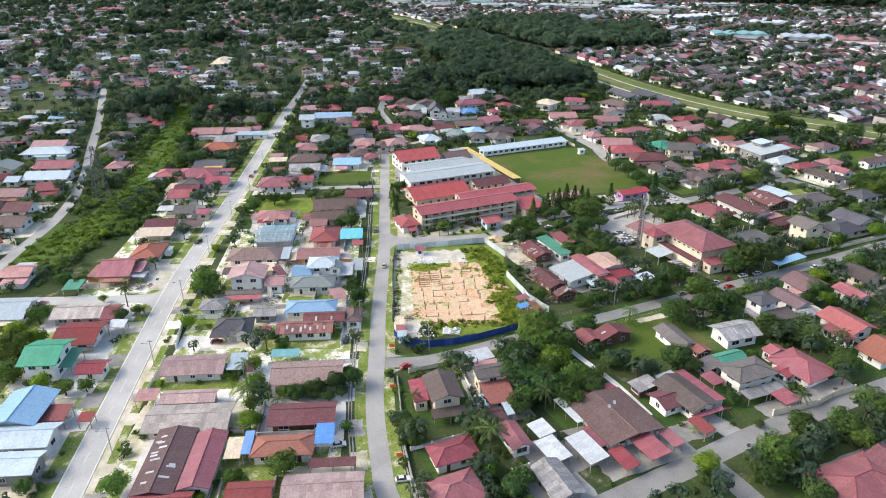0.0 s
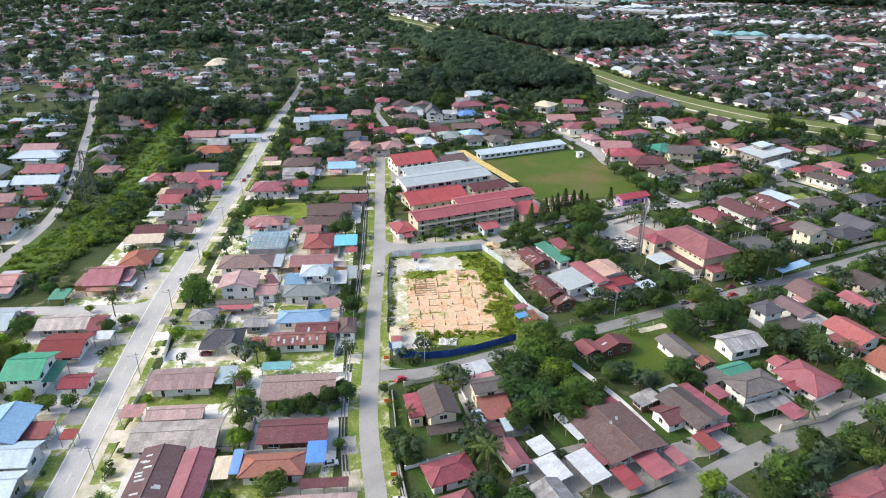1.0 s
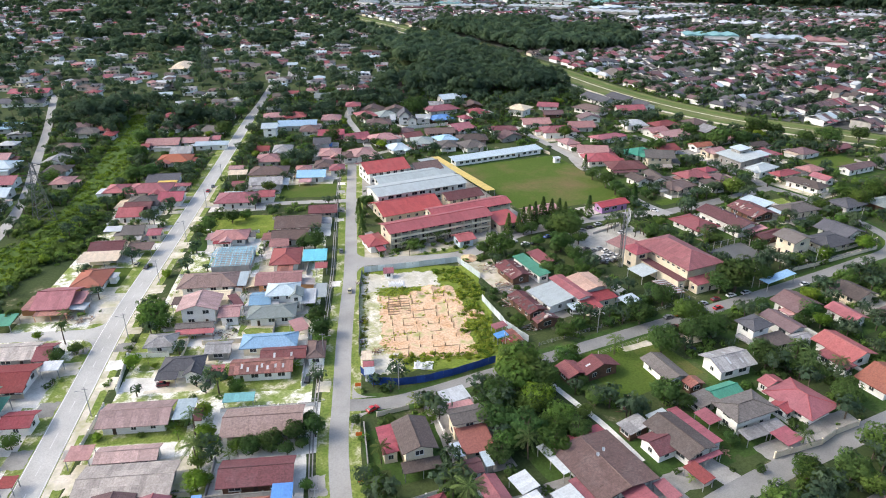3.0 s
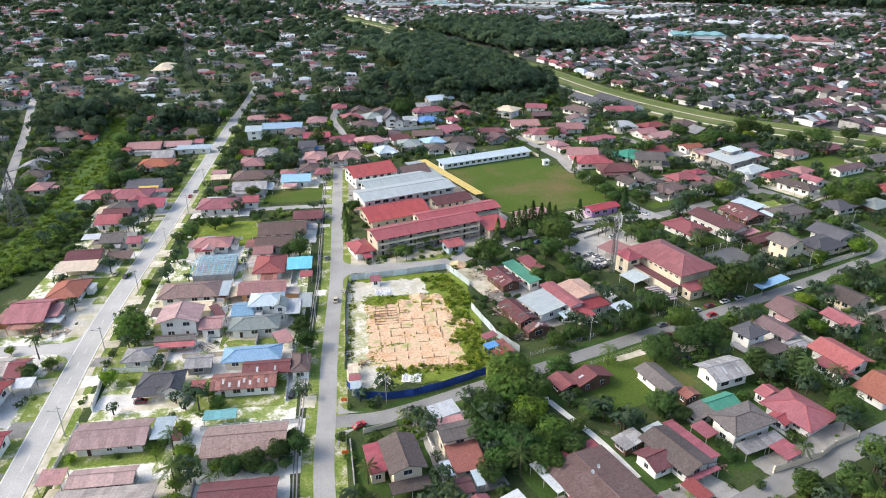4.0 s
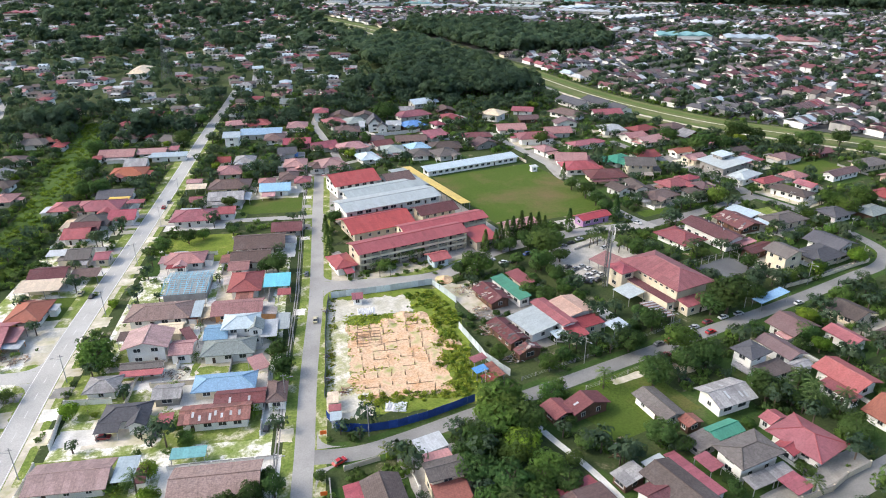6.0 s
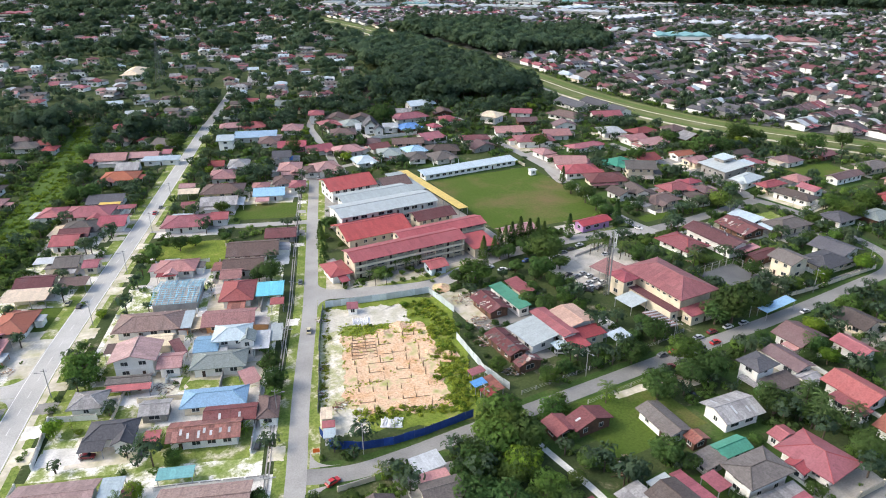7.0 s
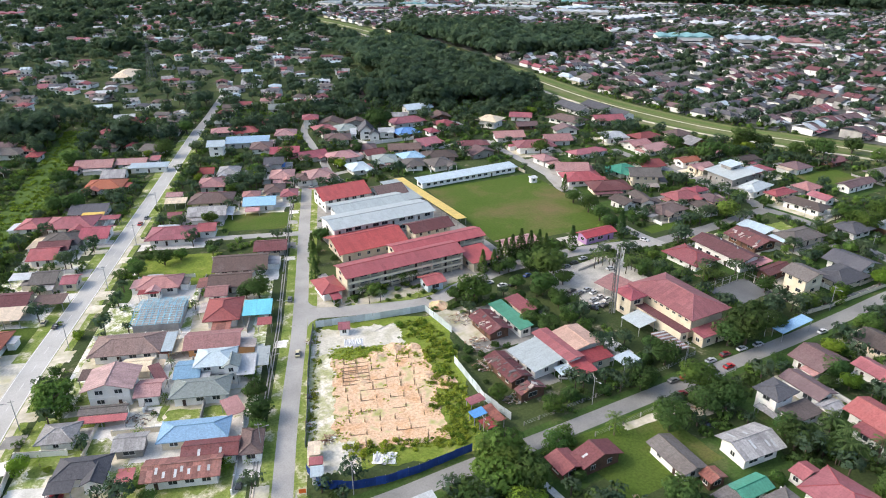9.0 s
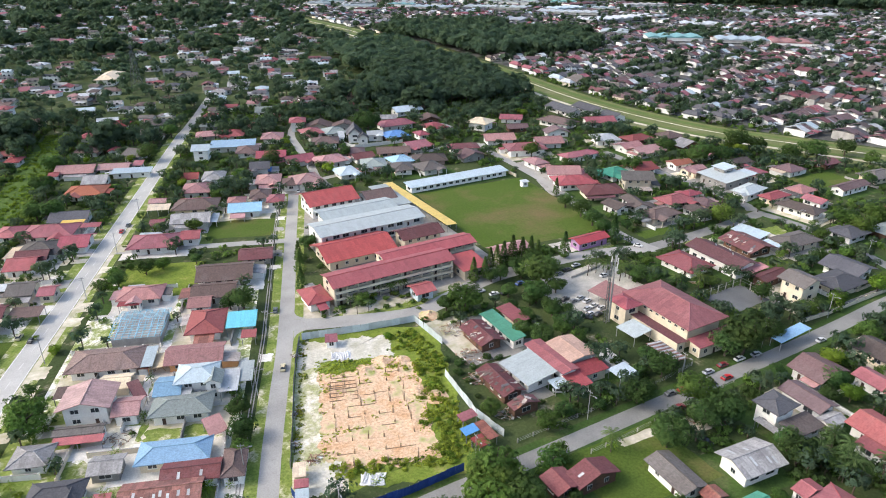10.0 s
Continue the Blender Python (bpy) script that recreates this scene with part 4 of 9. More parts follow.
# ---------------------------------------------------------------- street furniture
def utility_pole(x, y, h=8.5, turn=0, lamp=True):
    ob = thing("utility_pole", pose(x, y, 0, 0, 0, turn), "slim grey concrete utility pole with a crossarm", "utility pole", "poles along the streets")
    f = Form()
    f.bar((0, 0, 0), (0, 0, h), 0.11, 7, 0.075)
    part("pole", f, STEEL, ob)
    g = Form()
    g.box(-0.7, -0.05, h - 0.6, 0.7, 0.05, h - 0.48, bottom=True)
    part("crossarm", g, STEEL, ob)
    for px in (-0.6, 0.0, 0.6):
        k = Form()
        k.bar((px, 0, h - 0.48), (px, 0, h - 0.28), 0.05, 6)
        part("insulator", k, FRAME, ob)
    if lamp:
        k = Form()
        k.bar((0, 0, h - 1.4), (1.7, 0, h - 0.9), 0.04, 5)
        k.box(1.5, -0.12, h - 0.98, 2.2, 0.12, h - 0.84, bottom=True)
        part("lamp_arm", k, STEEL, ob)
    return ob


def cable(p, q, sag=0.5):
    f = Form()
    p, q = Vector(p), Vector(q)
    last = p
    for k in range(1, 7):
        s = k / 6
        n = p.lerp(q, s) - Vector((0, 0, 4 * sag * s * (1 - s)))
        f.bar(last, n, 0.012, 3)
        last = n
    ob = new("cable", f.mesh("cable", TYRE))
    ob.matrix_basis = PLAN
    tagged(ob, "thin black overhead power cable between poles", "cable")


LATTICE = rough_mat("weathered dark galvanised steel", (0.15, 0.16, 0.16), (0.1, 0.105, 0.105), 1.0, 0.6)


def lattice_pylon(x, y, h, turn=0):
    ob = thing("power_pylon", pose(x, y, 0, 0, 0, turn), "grey steel lattice transmission tower", "pylon")
    leg, brace = Form(), Form()
    half = lambda z: 3.0 * (1 - z / h) ** 1.15 + 0.45
    steps = 9
    for sx in (-1, 1):
        for sy in (-1, 1):
            for k in range(steps):
                z0, z1 = h * k / steps, h * (k + 1) / steps
                leg.bar((sx * half(z0), sy * half(z0), z0), (sx * half(z1), sy * half(z1), z1), 0.11, 4)
    for k in range(steps):
        z0, z1 = h * k / steps, h * (k + 1) / steps
        a, b = half(z0), half(z1)
        for s in (-1, 1):
            for p, q in (((-a, s * a, z0), (b, s * b, z1)), ((a, s * a, z0), (-b, s * b, z1)), ((s * a, -a, z0), (s * b, b, z1)), ((s * a, a, z0), (s * b, -b, z1))):
                brace.bar(p, q, 0.06, 3)
    for z, r in ((h * 0.66, 4.5), (h * 0.8, 3.8), (h * 0.94, 3.0)):
        arm = Form()
        arm.bar((-r, 0, z), (r, 0, z), 0.1, 4)
        for s in (-1, 1):
            arm.bar((0, 0, z + 1.2), (s * r, 0, z), 0.07, 4)
        part("crossarm", arm, LATTICE, ob)
    part("leg_frame", leg, LATTICE, ob)
    part("bracing", brace, LATTICE, ob)
    return ob


def phone_mast(x, y, h):
    ob = thing("phone_mast", pose(x, y, 0), "tall grey monopole mast with white antenna panels", "mast")
    f = Form()
    f.bar((0, 0, 0), (0, 0, h), 0.3, 10, 0.2)
    part("pole", f, STEEL, ob)
    legs = [(0.5 * math.cos(math.tau * k / 3) - 1.3, 0.5 * math.sin(math.tau * k / 3)) for k in range(3)]
    for k, (a, c) in enumerate(legs):
        g = Form()
        g.bar((a, c, 0), (a * 0.75 - 0.4, c * 0.5, h * 0.92), 0.09, 5)
        part("leg", g, LATTICE, ob, "dark painted lattice leg")
    g = Form()
    for k in range(16):
        for j in range(3):
            (a, c), (u, v) = legs[j], legs[(j + 1) % 3]
            s, e = 1 - 0.25 * k / 16, 1 - 0.25 * (k + 1) / 16
            g.bar((a * s - 0.4 * k / 16, c * (1 - 0.5 * k / 16), h * 0.92 * k / 16), (u * e - 0.4 * (k + 1) / 16, v * (1 - 0.5 * (k + 1) / 16), h * 0.92 * (k + 1) / 16), 0.06, 4)
    part("bracing", g, LATTICE, ob, "dark painted lattice bracing")
    for z in (h - 1.6, h - 4.2):
        g = Form()
        for k in range(8):
            a, b = math.tau * k / 8, math.tau * (k + 1) / 8
            g.bar((0.9 * math.cos(a), 0.9 * math.sin(a), z), (0.9 * math.cos(b), 0.9 * math.sin(b), z), 0.05, 4)
            g.bar((0, 0, z), (0.9 * math.cos(a), 0.9 * math.sin(a), z), 0.04, 3)
        part("platform", g, STEEL, ob)
        for k in range(3):
            p = Form()
            p.box(-0.15, -0.1, -0.9, 0.15, 0.1, 1.1, bottom=True)
            a = math.tau * k / 3 + z
            part("antenna", p, FRAME, ob, "white antenna panel", at=pose(1.0 * math.cos(a), 1.0 * math.sin(a), z, 0, 0, math.degrees(a) + 90))
    return ob


ORANGE = rough_mat("orange painted board", (0.75, 0.16, 0.03), (0.65, 0.14, 0.03), 1.0, 0.6)


def warning_board(x, y, turn):
    ob = thing("warning_board", pose(x, y, 0, 0, 0, turn), "small orange warning board on two legs in the verge", "sign", "orange boards along the verge")
    f = Form()
    f.box(-0.7, -0.04, 0.5, 0.7, 0.04, 1.5, bottom=True)
    part("board", f, ORANGE, ob)
    for px in (-0.5, 0.5):
        g = Form()
        g.box(px - 0.04, -0.04, 0, px + 0.04, 0.04, 0.5)
        part("leg", g, STEEL, ob)
    return ob


HOARD = {"blue": rough_mat("blue hoarding sheet", (0.02, 0.055, 0.24), (0.03, 0.08, 0.3), 0.6, 0.5), "white": rough_mat("white hoarding sheet", (0.6, 0.66, 0.7), (0.48, 0.54, 0.58), 0.5, 0.5),
         "grey": rough_mat("grey hoarding sheet", (0.22, 0.24, 0.25), (0.12, 0.13, 0.14), 0.3, 0.6)}


def hoarding(pts, colour, h=2.2):
    """Site hoarding: upright corrugated panels, each its own piece, on posts behind."""
    ob = thing("hoarding", pose(pts[0][0], pts[0][1], 0), f"{colour} corrugated metal hoarding round the building site", "fence")
    o = Vector((*pts[0], 0))
    panel = Form()
    for k in range(8):
        a, b, c = k / 8 - 0.5, (k + 0.5) / 8 - 0.5, (k + 1) / 8 - 0.5
        for s, e, ys, ye in ((a, b, 0.0, -0.05), (b, c, -0.05, 0.0)):
            panel.face([(s, ys, 0.05), (e, ye, 0.05), (e, ye, h), (s, ys, h)])
            panel.face([(e, ye + 0.01, 0.05), (s, ys + 0.01, 0.05), (s, ys + 0.01, h), (e, ye + 0.01, h)])
    panel = panel.mesh("panel", HOARD[colour])
    post = Form()
    post.bar((0, 0.1, 0), (0, 0.1, h + 0.1), 0.05, 4)
    post = post.mesh("post", STEEL)
    rng = random.Random(len(pts))
    for p, q in zip(pts, pts[1:]):
        p, q = Vector((*p, 0)) - o, Vector((*q, 0)) - o
        n = max(1, round((q - p).length / 2.2))
        turn = math.degrees(math.atan2(q.y - p.y, q.x - p.x))
        for k in range(n):
            c = p.lerp(q, (k + 0.5) / n)
            b = part("panel", panel, None, ob, at=pose(c.x, c.y, 0, rng.uniform(-3, 3), 0, turn))
            b.scale.x = (q - p).length / n
            c = p.lerp(q, k / n)
            part("post", post, None, ob, at=pose(c.x, c.y, 0, 0, 0, turn))
    return ob


def rail_fence(pts, h=1.3, label="low metal garden fence on concrete posts", every=3.0):
    ob = thing("fence", pose(pts[0][0], pts[0][1], 0), label, "fence")
    o = Vector((*pts[0], 0))
    post, posts = Form(), []
    post.box(-0.1, -0.1, 0, 0.1, 0.1, h + 0.1)
    for p, q in zip(pts, pts[1:]):
        p, q = Vector((*p, 0)) - o, Vector((*q, 0)) - o
        n = max(1, int((q - p).length / every))
        for k in range(n + 1):
            c = p.lerp(q, k / n)
            posts.append(c)
        for z in (0.3, h * 0.65, h):
            rail = Form()
            rail.bar(p + Vector((0, 0, z)), q + Vector((0, 0, z)), 0.035, 4)
            part("rail", rail, STEEL, ob)
    post = post.mesh("post", CONCRETE)
    for c in posts:
        part("post", post, None, ob, at=pose(c.x, c.y, 0))
    return ob


# ---------------------------------------------------------------- unfinished house
def roof_skeleton(x, y, turn, w, d, h):
    """Blue steel trusses and battens on bare walls, not yet covered."""
    ob = thing("unfinished_house", pose(x, y, 0, 0, 0, turn), "unfinished house with bare walls under pale blue steel roof trusses", "house")
    steel = HOARD["truss"]
    wall = Form()
    wall.box(-w / 2 + 0.6, -d / 2 + 0.6, 0, w / 2 - 0.6, d / 2 - 0.6, h - 0.05)
    part("wall", wall, WALL["grey"], ob)
    n = 9
    for k in range(n):
        px = (k / (n - 1) - 0.5) * w
        t = Form()
        for s in (-1, 1):
            t.bar((px, s * d / 2, h), (px, 0, h + 1.4), 0.07, 4)
            t.bar((px, s * d / 4, h), (px, s * d / 4, h + 0.7), 0.06, 4)
            t.bar((px, s * d / 4, h), (px, 0, h + 1.4), 0.06, 4)
        t.bar((px, -d / 2, h), (px, d / 2, h), 0.07, 4)
        part("truss", t, steel, ob)
    for k in range(8):
        for s in (-1, 1):
            e = k / 7.5
            b = Form()
            b.bar((-w / 2, s * d / 2 * (1 - e), h + 1.4 * e + 0.1), (w / 2, s * d / 2 * (1 - e), h + 1.4 * e + 0.1), 0.06, 4)
            part("batten", b, steel, ob)
    HOUSES.append((x, y, w * 0.55))
    return ob


HOARD["truss"] = rough_mat("pale blue primed steel", (0.36, 0.62, 0.74), (0.28, 0.54, 0.66), 1.0, 0.5)


# ---------------------------------------------------------------- ground and streets
f = Form()
f.face([(-3200, -3200, 0), (3800, -3200, 0), (3800, 3800, 0), (-3200, 3800, 0)])
structure("ground", f, GROUND, "green and sandy ground of grass, weeds and bare soil", "ground")

LEFT_ROAD = [(-38.5, 85.0), (-13.2, 168.0), (1.0, 212.8), (19.5, 261.0), (41.8, 319.6), (90.0, 449.2)]
MID_ROAD = [(29.0, 70.0), (31.2, 97.5), (32.6, 105.0), (36.3, 119.6), (40.2, 131.8), (44.9, 144.0), (53.2, 166.3), (60.9, 185.7), (70.6, 210.0), (88.0, 258.3), (94.6, 277.0), (102.2, 297.6), (110.5, 320.5)]
NORTH_ROAD = [(73.5, 215.5), (86.4, 210.4), (107.7, 204.0), (122.8, 207.3), (140.1, 211.3), (168.2, 210.5), (186.0, 207.0), (201.3, 201.9)]
SOUTH_ROAD = [(44.5, 142.5), (54.6, 138.6), (65.5, 137.6), (82.0, 137.6), (102.3, 137.2), (148.1, 137.0), (180.8, 136.6), (208.3, 137.1), (226.9, 137.8), (242.1, 138.4), (251.6, 142.1), (255.9, 147.0), (259.0, 155.9), (262.4, 170.0), (264.6, 187.0), (262.5, 207.0)]
road("road", LEFT_ROAD, 6.1, ASPHALT, 0.07, "worn pale grey main street with white lines", 3.6)
road("road", MID_ROAD, 4.3, LANE, 0.075, "straight pale grey residential street", 2.6)
road("road", NORTH_ROAD, 6.2, LANE, 0.065, "pale grey street in front of the school")
road("road", SOUTH_ROAD, 4.5, TAR, 0.06, "narrow grey residential street", 2.0, grass=LAWN)
road("road", [(-62.0, 226.5), (-27.6, 212.6), (0.0, 201.5)], 5.2, ASPHALT, 0.055, "grey side street")
road("road", [(-62.0, 228.0), (-54.0, 248.0), (-48.0, 264.8), (-43.1, 276.7), (-38.0, 292.1), (-33.2, 315.5), (-29.5, 350.3), (-28.0, 394.6), (-25.0, 461.4), (-23.5, 539.0), (-22.4, 576.2)], 4.5, LANE, 0.05, "grey village lane")
road("road", [(222.0, 345.0), (218.2, 331.4), (215.8, 301.0), (211.5, 268.0), (203.0, 233.4), (200.0, 214.0), (201.3, 200.0)], 4.2, LANE, 0.055, "narrow grey lane beside the sports field")
road("road", [(200.0, 202.5), (228.9, 202.3), (263.0, 204.3)], 5.2, TAR, 0.05, "grey residential street")
road("road", [(268.0, 300.0), (266.5, 222.0), (262.6, 207.5)], 5.0, TAR, 0.045, "grey residential street")
road("road", [(55.0, 77.0), (88.0, 79.1), (122.6, 81.2), (220.0, 80.0)], 5.4, TAR, 0.05, "grey residential street")
road("road", [(94.2, 80.9), (96.0, 74.0), (95.5, 50.0)], 5.0, TAR, 0.045, "grey residential street")
road("road", [(93.0, 134.0), (94.0, 120.9), (95.1, 109.2), (94.8, 96.0)], 1.6, PAVING, 0.045, "pale concrete footpath")
road("road", [(19.0, 301.0), (43.4, 291.8), (72.0, 281.0), (96.0, 272.0)], 4.0, LANE, 0.05, "pale grey cross street")
road("road", [(112.5, 321.0), (125.3, 332.2), (135.3, 384.0), (140.6, 413.2), (152.3, 440.0)], 4.0, LANE, 0.05, "grey village lane")
road("road", [(125.3, 332.2), (149.6, 337.0), (176.5, 342.3), (207.3, 350.0), (222.0, 345.0)], 3.5, LANE, 0.045, "grey village lane")
road("road", [(90.0, 449.2), (104.0, 484.0), (125.0, 540.0)], 5.0, LANE, 0.05, "narrow road going on between trees")

# white edge lines and broken centre line of the main street
line = smooth(LEFT_ROAD)
for shift, dashed in ((-2.8, False), (2.8, False), (0.0, True)):
    g = Form()
    if not dashed:
        strip(g, line, 0.16, 0.1, shift)
    else:
        for p, q in zip(line, line[1:]):
            p, q = Vector(p), Vector(q)
            n = max(1, int((q - p).length / 7.0))
            for k in range(n):
                strip(g, [tuple(p.lerp(q, (k + 0.1) / n)), tuple(p.lerp(q, (k + 0.5) / n))], 0.16, 0.1)
    structure("road_marking", g, PAINT, "white painted line on the asphalt", "road marking")

BANK = grass_mat("dry embankment grass", (0.13, 0.155, 0.06), (0.175, 0.19, 0.08), (0.25, 0.235, 0.15), 0.05)
# river reserve: a grassy embankment on both sides of a pale channel
RIVER = [(340.0, 1000.0), (350.0, 853.0), (350.0, 766.0), (361.0, 701.0), (353.0, 595.0), (347.0, 521.0), (339.5, 461.0), (333.0, 403.0), (333.5, 352.0), (342.0, 300.0), (361.0, 258.0), (380.0, 218.0), (398.0, 180.0)]
for name, width, z, mat, label in (("embankment", 38.0, 0.05, BANK, "grassy river embankment"), ("channel", 10.0, 0.09, BANK, "dry grassy flood channel"), ("road", 3.0, 0.12, SOIL, "pale track along the channel")):
    g = Form()
    strip(g, smooth(RIVER), width, z, 0.0 if name != "road" else -10.0)
    structure(name, g, mat, label, name)
MOWN = grass_mat("mown bank grass", (0.1, 0.15, 0.045), (0.135, 0.185, 0.055), (0.19, 0.185, 0.09), 0.06)
for shift, width, mat, label in ((12.5, 5.0, MOWN, "mown green slope of the embankment"), (-5.5, 3.5, MOWN, "mown green slope of the flood channel"), (5.0, 1.2, SOIL, "worn pale footpath on the embankment")):
    g = Form()
    strip(g, smooth(RIVER), width, 0.13 + shift * 1e-3, shift)
    structure("embankment", g, mat, label, "embankment")
ROADS.append((smooth(RIVER), 19.0))
ESTATE = grass_mat("estate streets and yards", (0.08, 0.081, 0.08), (0.15, 0.149, 0.145), (0.045, 0.062, 0.03), 0.05, 0.5, 0.6)
g = Form()
for (x0, y0), (x1, y1) in zip(smooth(RIVER)[12:], smooth(RIVER)[13:]):
    g.face([(x0 + 24, y0, 0.02), (x1 + 24, y1, 0.02), (x1 + 760, y1, 0.02), (x0 + 760, y0, 0.02)])
structure("estate_ground", g, ESTATE, "grey streets and small yards of the terrace estate", "ground")

# open ground
patch("field", 178.5, 258.0, -5.0, 52.0, 66.0, FIELD, "mown green school sports field", "field", 0.04)
patch("lawn", 82.0, 293.0, -20.4, 26.0, 17.0, FIELD, "vacant grass lot", "lawn")
patch("lawn", 118.0, 124.0, -1.0, 26.0, 20.0, FIELD, "green garden lawn", "lawn", 0.035)
KEEP_OUT = [(49.0, 136, 3.5), (45, 116, 3.5), (48, 267, 11), (57, 263, 5), (38, 270, 6), (49, 248, 4), (0, 240, 6), (86, 113, 9), (181, 262, 40), (82, 293, 14), (85, 172, 34), (128, 240, 40), (150, 285, 28), (118, 124, 14), (145, 190, 14), (163, 160, 18), (195.6, 162, 8), (161, 190, 15), (226, 173.5, 5), (219, 196.5, 4), (215, 211, 4), (208, 211, 3), (251, 190, 4), (248, 147, 5), (322, 216, 9), (312, 218, 5), (332, 214, 5), (175, 218, 4), (171, 374, 13), (184, 372, 7)]

# building site
patch("ground", 82.5, 173.5, -20.4, 35.0, 60.0, WEEDS, "rank bright green weeds round the building site", "ground", 0.035, 1.0)
patch("ground", 78.2, 168.6, -19.0, 25.0, 36.5, CLAY, "bare orange clay of the building site", "ground", 0.06, 1.3)
patch("ground", 82.0, 195.0, -20.4, 24.0, 13.0, SAND, "pale quarry sand on the building site", "ground", 0.065, 1.2)
patch("ground", 82.5, 187.6, -22.0, 20.0, 5.0, WEEDS, "band of weeds between the sand and the clay", "ground", 0.072, 1.0)
patch("ground", 67.0, 174.0, -20.4, 11.0, 51.0, MARGIN, "weedy sandy margin of the building site", "ground", 0.05, 0.5)
patch("ground", 60.5, 154.0, -20.4, 7.0, 9.0, SAND, "pale quarry sand by the site huts", "ground", 0.07, 1.0)

# house yards of concrete, sand and dry grass between the two main streets
for line, width in (([(-8.0, 88.0), (5.5, 125.0), (22.5, 172.0), (42.5, 228.0), (54.5, 261.0)], 47.0), ([(-52.0, 100.0), (-37.0, 150.0), (-20.0, 205.0), (-6.5, 240.0), (12.0, 290.0)], 23.0)):
    g = Form()
    strip(g, line, width, 0.008)
    structure("yards", g, DRY, "house yards of pale concrete, sand and dry grass", "ground")

patch("yard", 123.0, 258.0, -1.0, 52.0, 90.0, CONCRETE, "grey concrete school compound", "yard", 0.0245)
canopy(147.8, 277.5, 90.0, 55.0, 4.4, 3.0, "yellow", 0.2, "covered_walkway", "yellow-roofed covered walkway on slim posts beside the field")
canopy(141.5, 290.0, -1.0, 8.0, 26.0, 3.4, "silver", 0.2, "covered_walkway", "silver-roofed covered walkway on slim posts")
# ---------------------------------------------------------------- placed houses
WORN = []
school_block(108.9, 223.0, -1.0, 40.2, 9.7, 6.5, "scarlet", 3)
school_block(126.0, 230.2, -1.0, 32.7, 7.9, 6.5, "scarlet", 3)
house(107.9, 249.2, -1.0, 25.7, 17.1, 3.6, "gx", "scarlet", "cream", 1)
school_block(119.2, 263.0, -1.0, 39.6, 13.3, 6.0, "silver", 2)
house(120.9, 276.9, -1.0, 30.4, 12.7, 5.6, "gx", "silver", "white", 2, 0.2)
house(116.7, 295.5, -1.0, 21.1, 17.4, 5.6, "gx", "scarlet", "white", 2, 0.34)
house(136.6, 292.2, -1.0, 13.3, 16.1, 3.1, "gx", "brown", "white", 1)
house(131.0, 245.6, -1.0, 16.5, 10.2, 5.5, "gx", "maroon", "cream", 2)
house(178.6, 297.1, -1.0, 50.3, 7.3, 2.7, "s", "ice", "white", 1)
house(134.7, 218.2, -1.0, 9.9, 11.0, 4.0, "s", "scarlet", "cream", 1)
house(153.7, 222.0, -1.0, 13.9, 8.2, 3.1, "gx", "pink", "cream", 1)
house(183.6, 215.2, -1.0, 14.1, 6.4, 2.9, "gx", "scarlet", "purple", 1)
house(84.5, 224.1, -1.0, 7.7, 11.0, 2.9, "hx", "scarlet", "white", 1)
house(114.1, 211.8, -1.0, 7.1, 7.1, 2.9, "gx", "scarlet", "blue", 1)
house(-36.2, 153.1, -20.4, 11.0, 13.2, 4.0, "gy", "sky", "white", 1, 0.3)
house(-36.7, 143.5, -20.4, 16.5, 8.3, 3.5, "gx", "ice", "white", 1)
house(-37.5, 134.6, -20.4, 13.2, 7.4, 3.5, "gx", "ice", "grey", 1)
canopy(-29.9, 149.8, -20.4, 6.2, 5.6, 2.8, "red")
canopy(-23.4, 145.9, -20.4, 3.2, 3.2, 2.5, "red")
house(-32.5, 174.0, -20.4, 9.7, 12.4, 5.5, "gx", "green", "white", 2)
canopy(-27.8, 172.9, -20.4, 4.1, 8.1, 3.0, "green")
house(-22.4, 166.8, -20.4, 7.1, 6.3, 2.7, "gx", "red", "white", 1)
house(-25.8, 186.0, -20.4, 11.9, 12.4, 2.7, "gx", "red", "white", 1, 0.28)
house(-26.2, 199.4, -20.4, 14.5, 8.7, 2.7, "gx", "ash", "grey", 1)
house(-17.8, 195.2, -20.4, 4.2, 8.8, 2.7, "gx", "red", "white", 1)
house(-44.3, 209.3, -20.4, 11.7, 13.1, 2.7, "gx", "ice", "white", 1)
canopy(-16.5, 187.4, -20.4, 4.7, 4.1, 2.6, "white")
canopy(-28.7, 218.8, -20.4, 5.2, 6.2, 2.6, "green")
house(-45.0, 236.9, -20.4, 9.4, 9.1, 2.7, "gx", "pink", "white", 1)
house(-15.3, 226.6, -20.4, 11.0, 14.5, 2.7, "gx", "crimson", "orange", 1)
canopy(-9.9, 223.8, -20.4, 4.4, 7.3, 2.7, "pink")
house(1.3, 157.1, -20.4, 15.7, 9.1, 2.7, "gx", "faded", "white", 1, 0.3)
canopy(11.2, 153.7, -20.4, 4.4, 6.9, 2.8, "ice")
house(14.1, 151.6, -20.4, 2.1, 6.1, 2.5, "gx", "maroon", "white", 1)
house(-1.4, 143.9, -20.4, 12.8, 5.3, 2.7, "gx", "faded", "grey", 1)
canopy(-10.4, 148.3, -20.4, 5.0, 4.4, 2.8, "pink")
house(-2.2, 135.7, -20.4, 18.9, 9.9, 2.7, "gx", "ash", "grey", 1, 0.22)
roof_sheets(house(-8.0, 122.9, -20.4, 8.5, 19.8, 3.0, "gy", "mauve", "white", 1, 0.22), 12)
house(-0.8, 120.0, -20.4, 6.6, 17.3, 3.0, "gy", "crimson", "white", 1, 0.3)
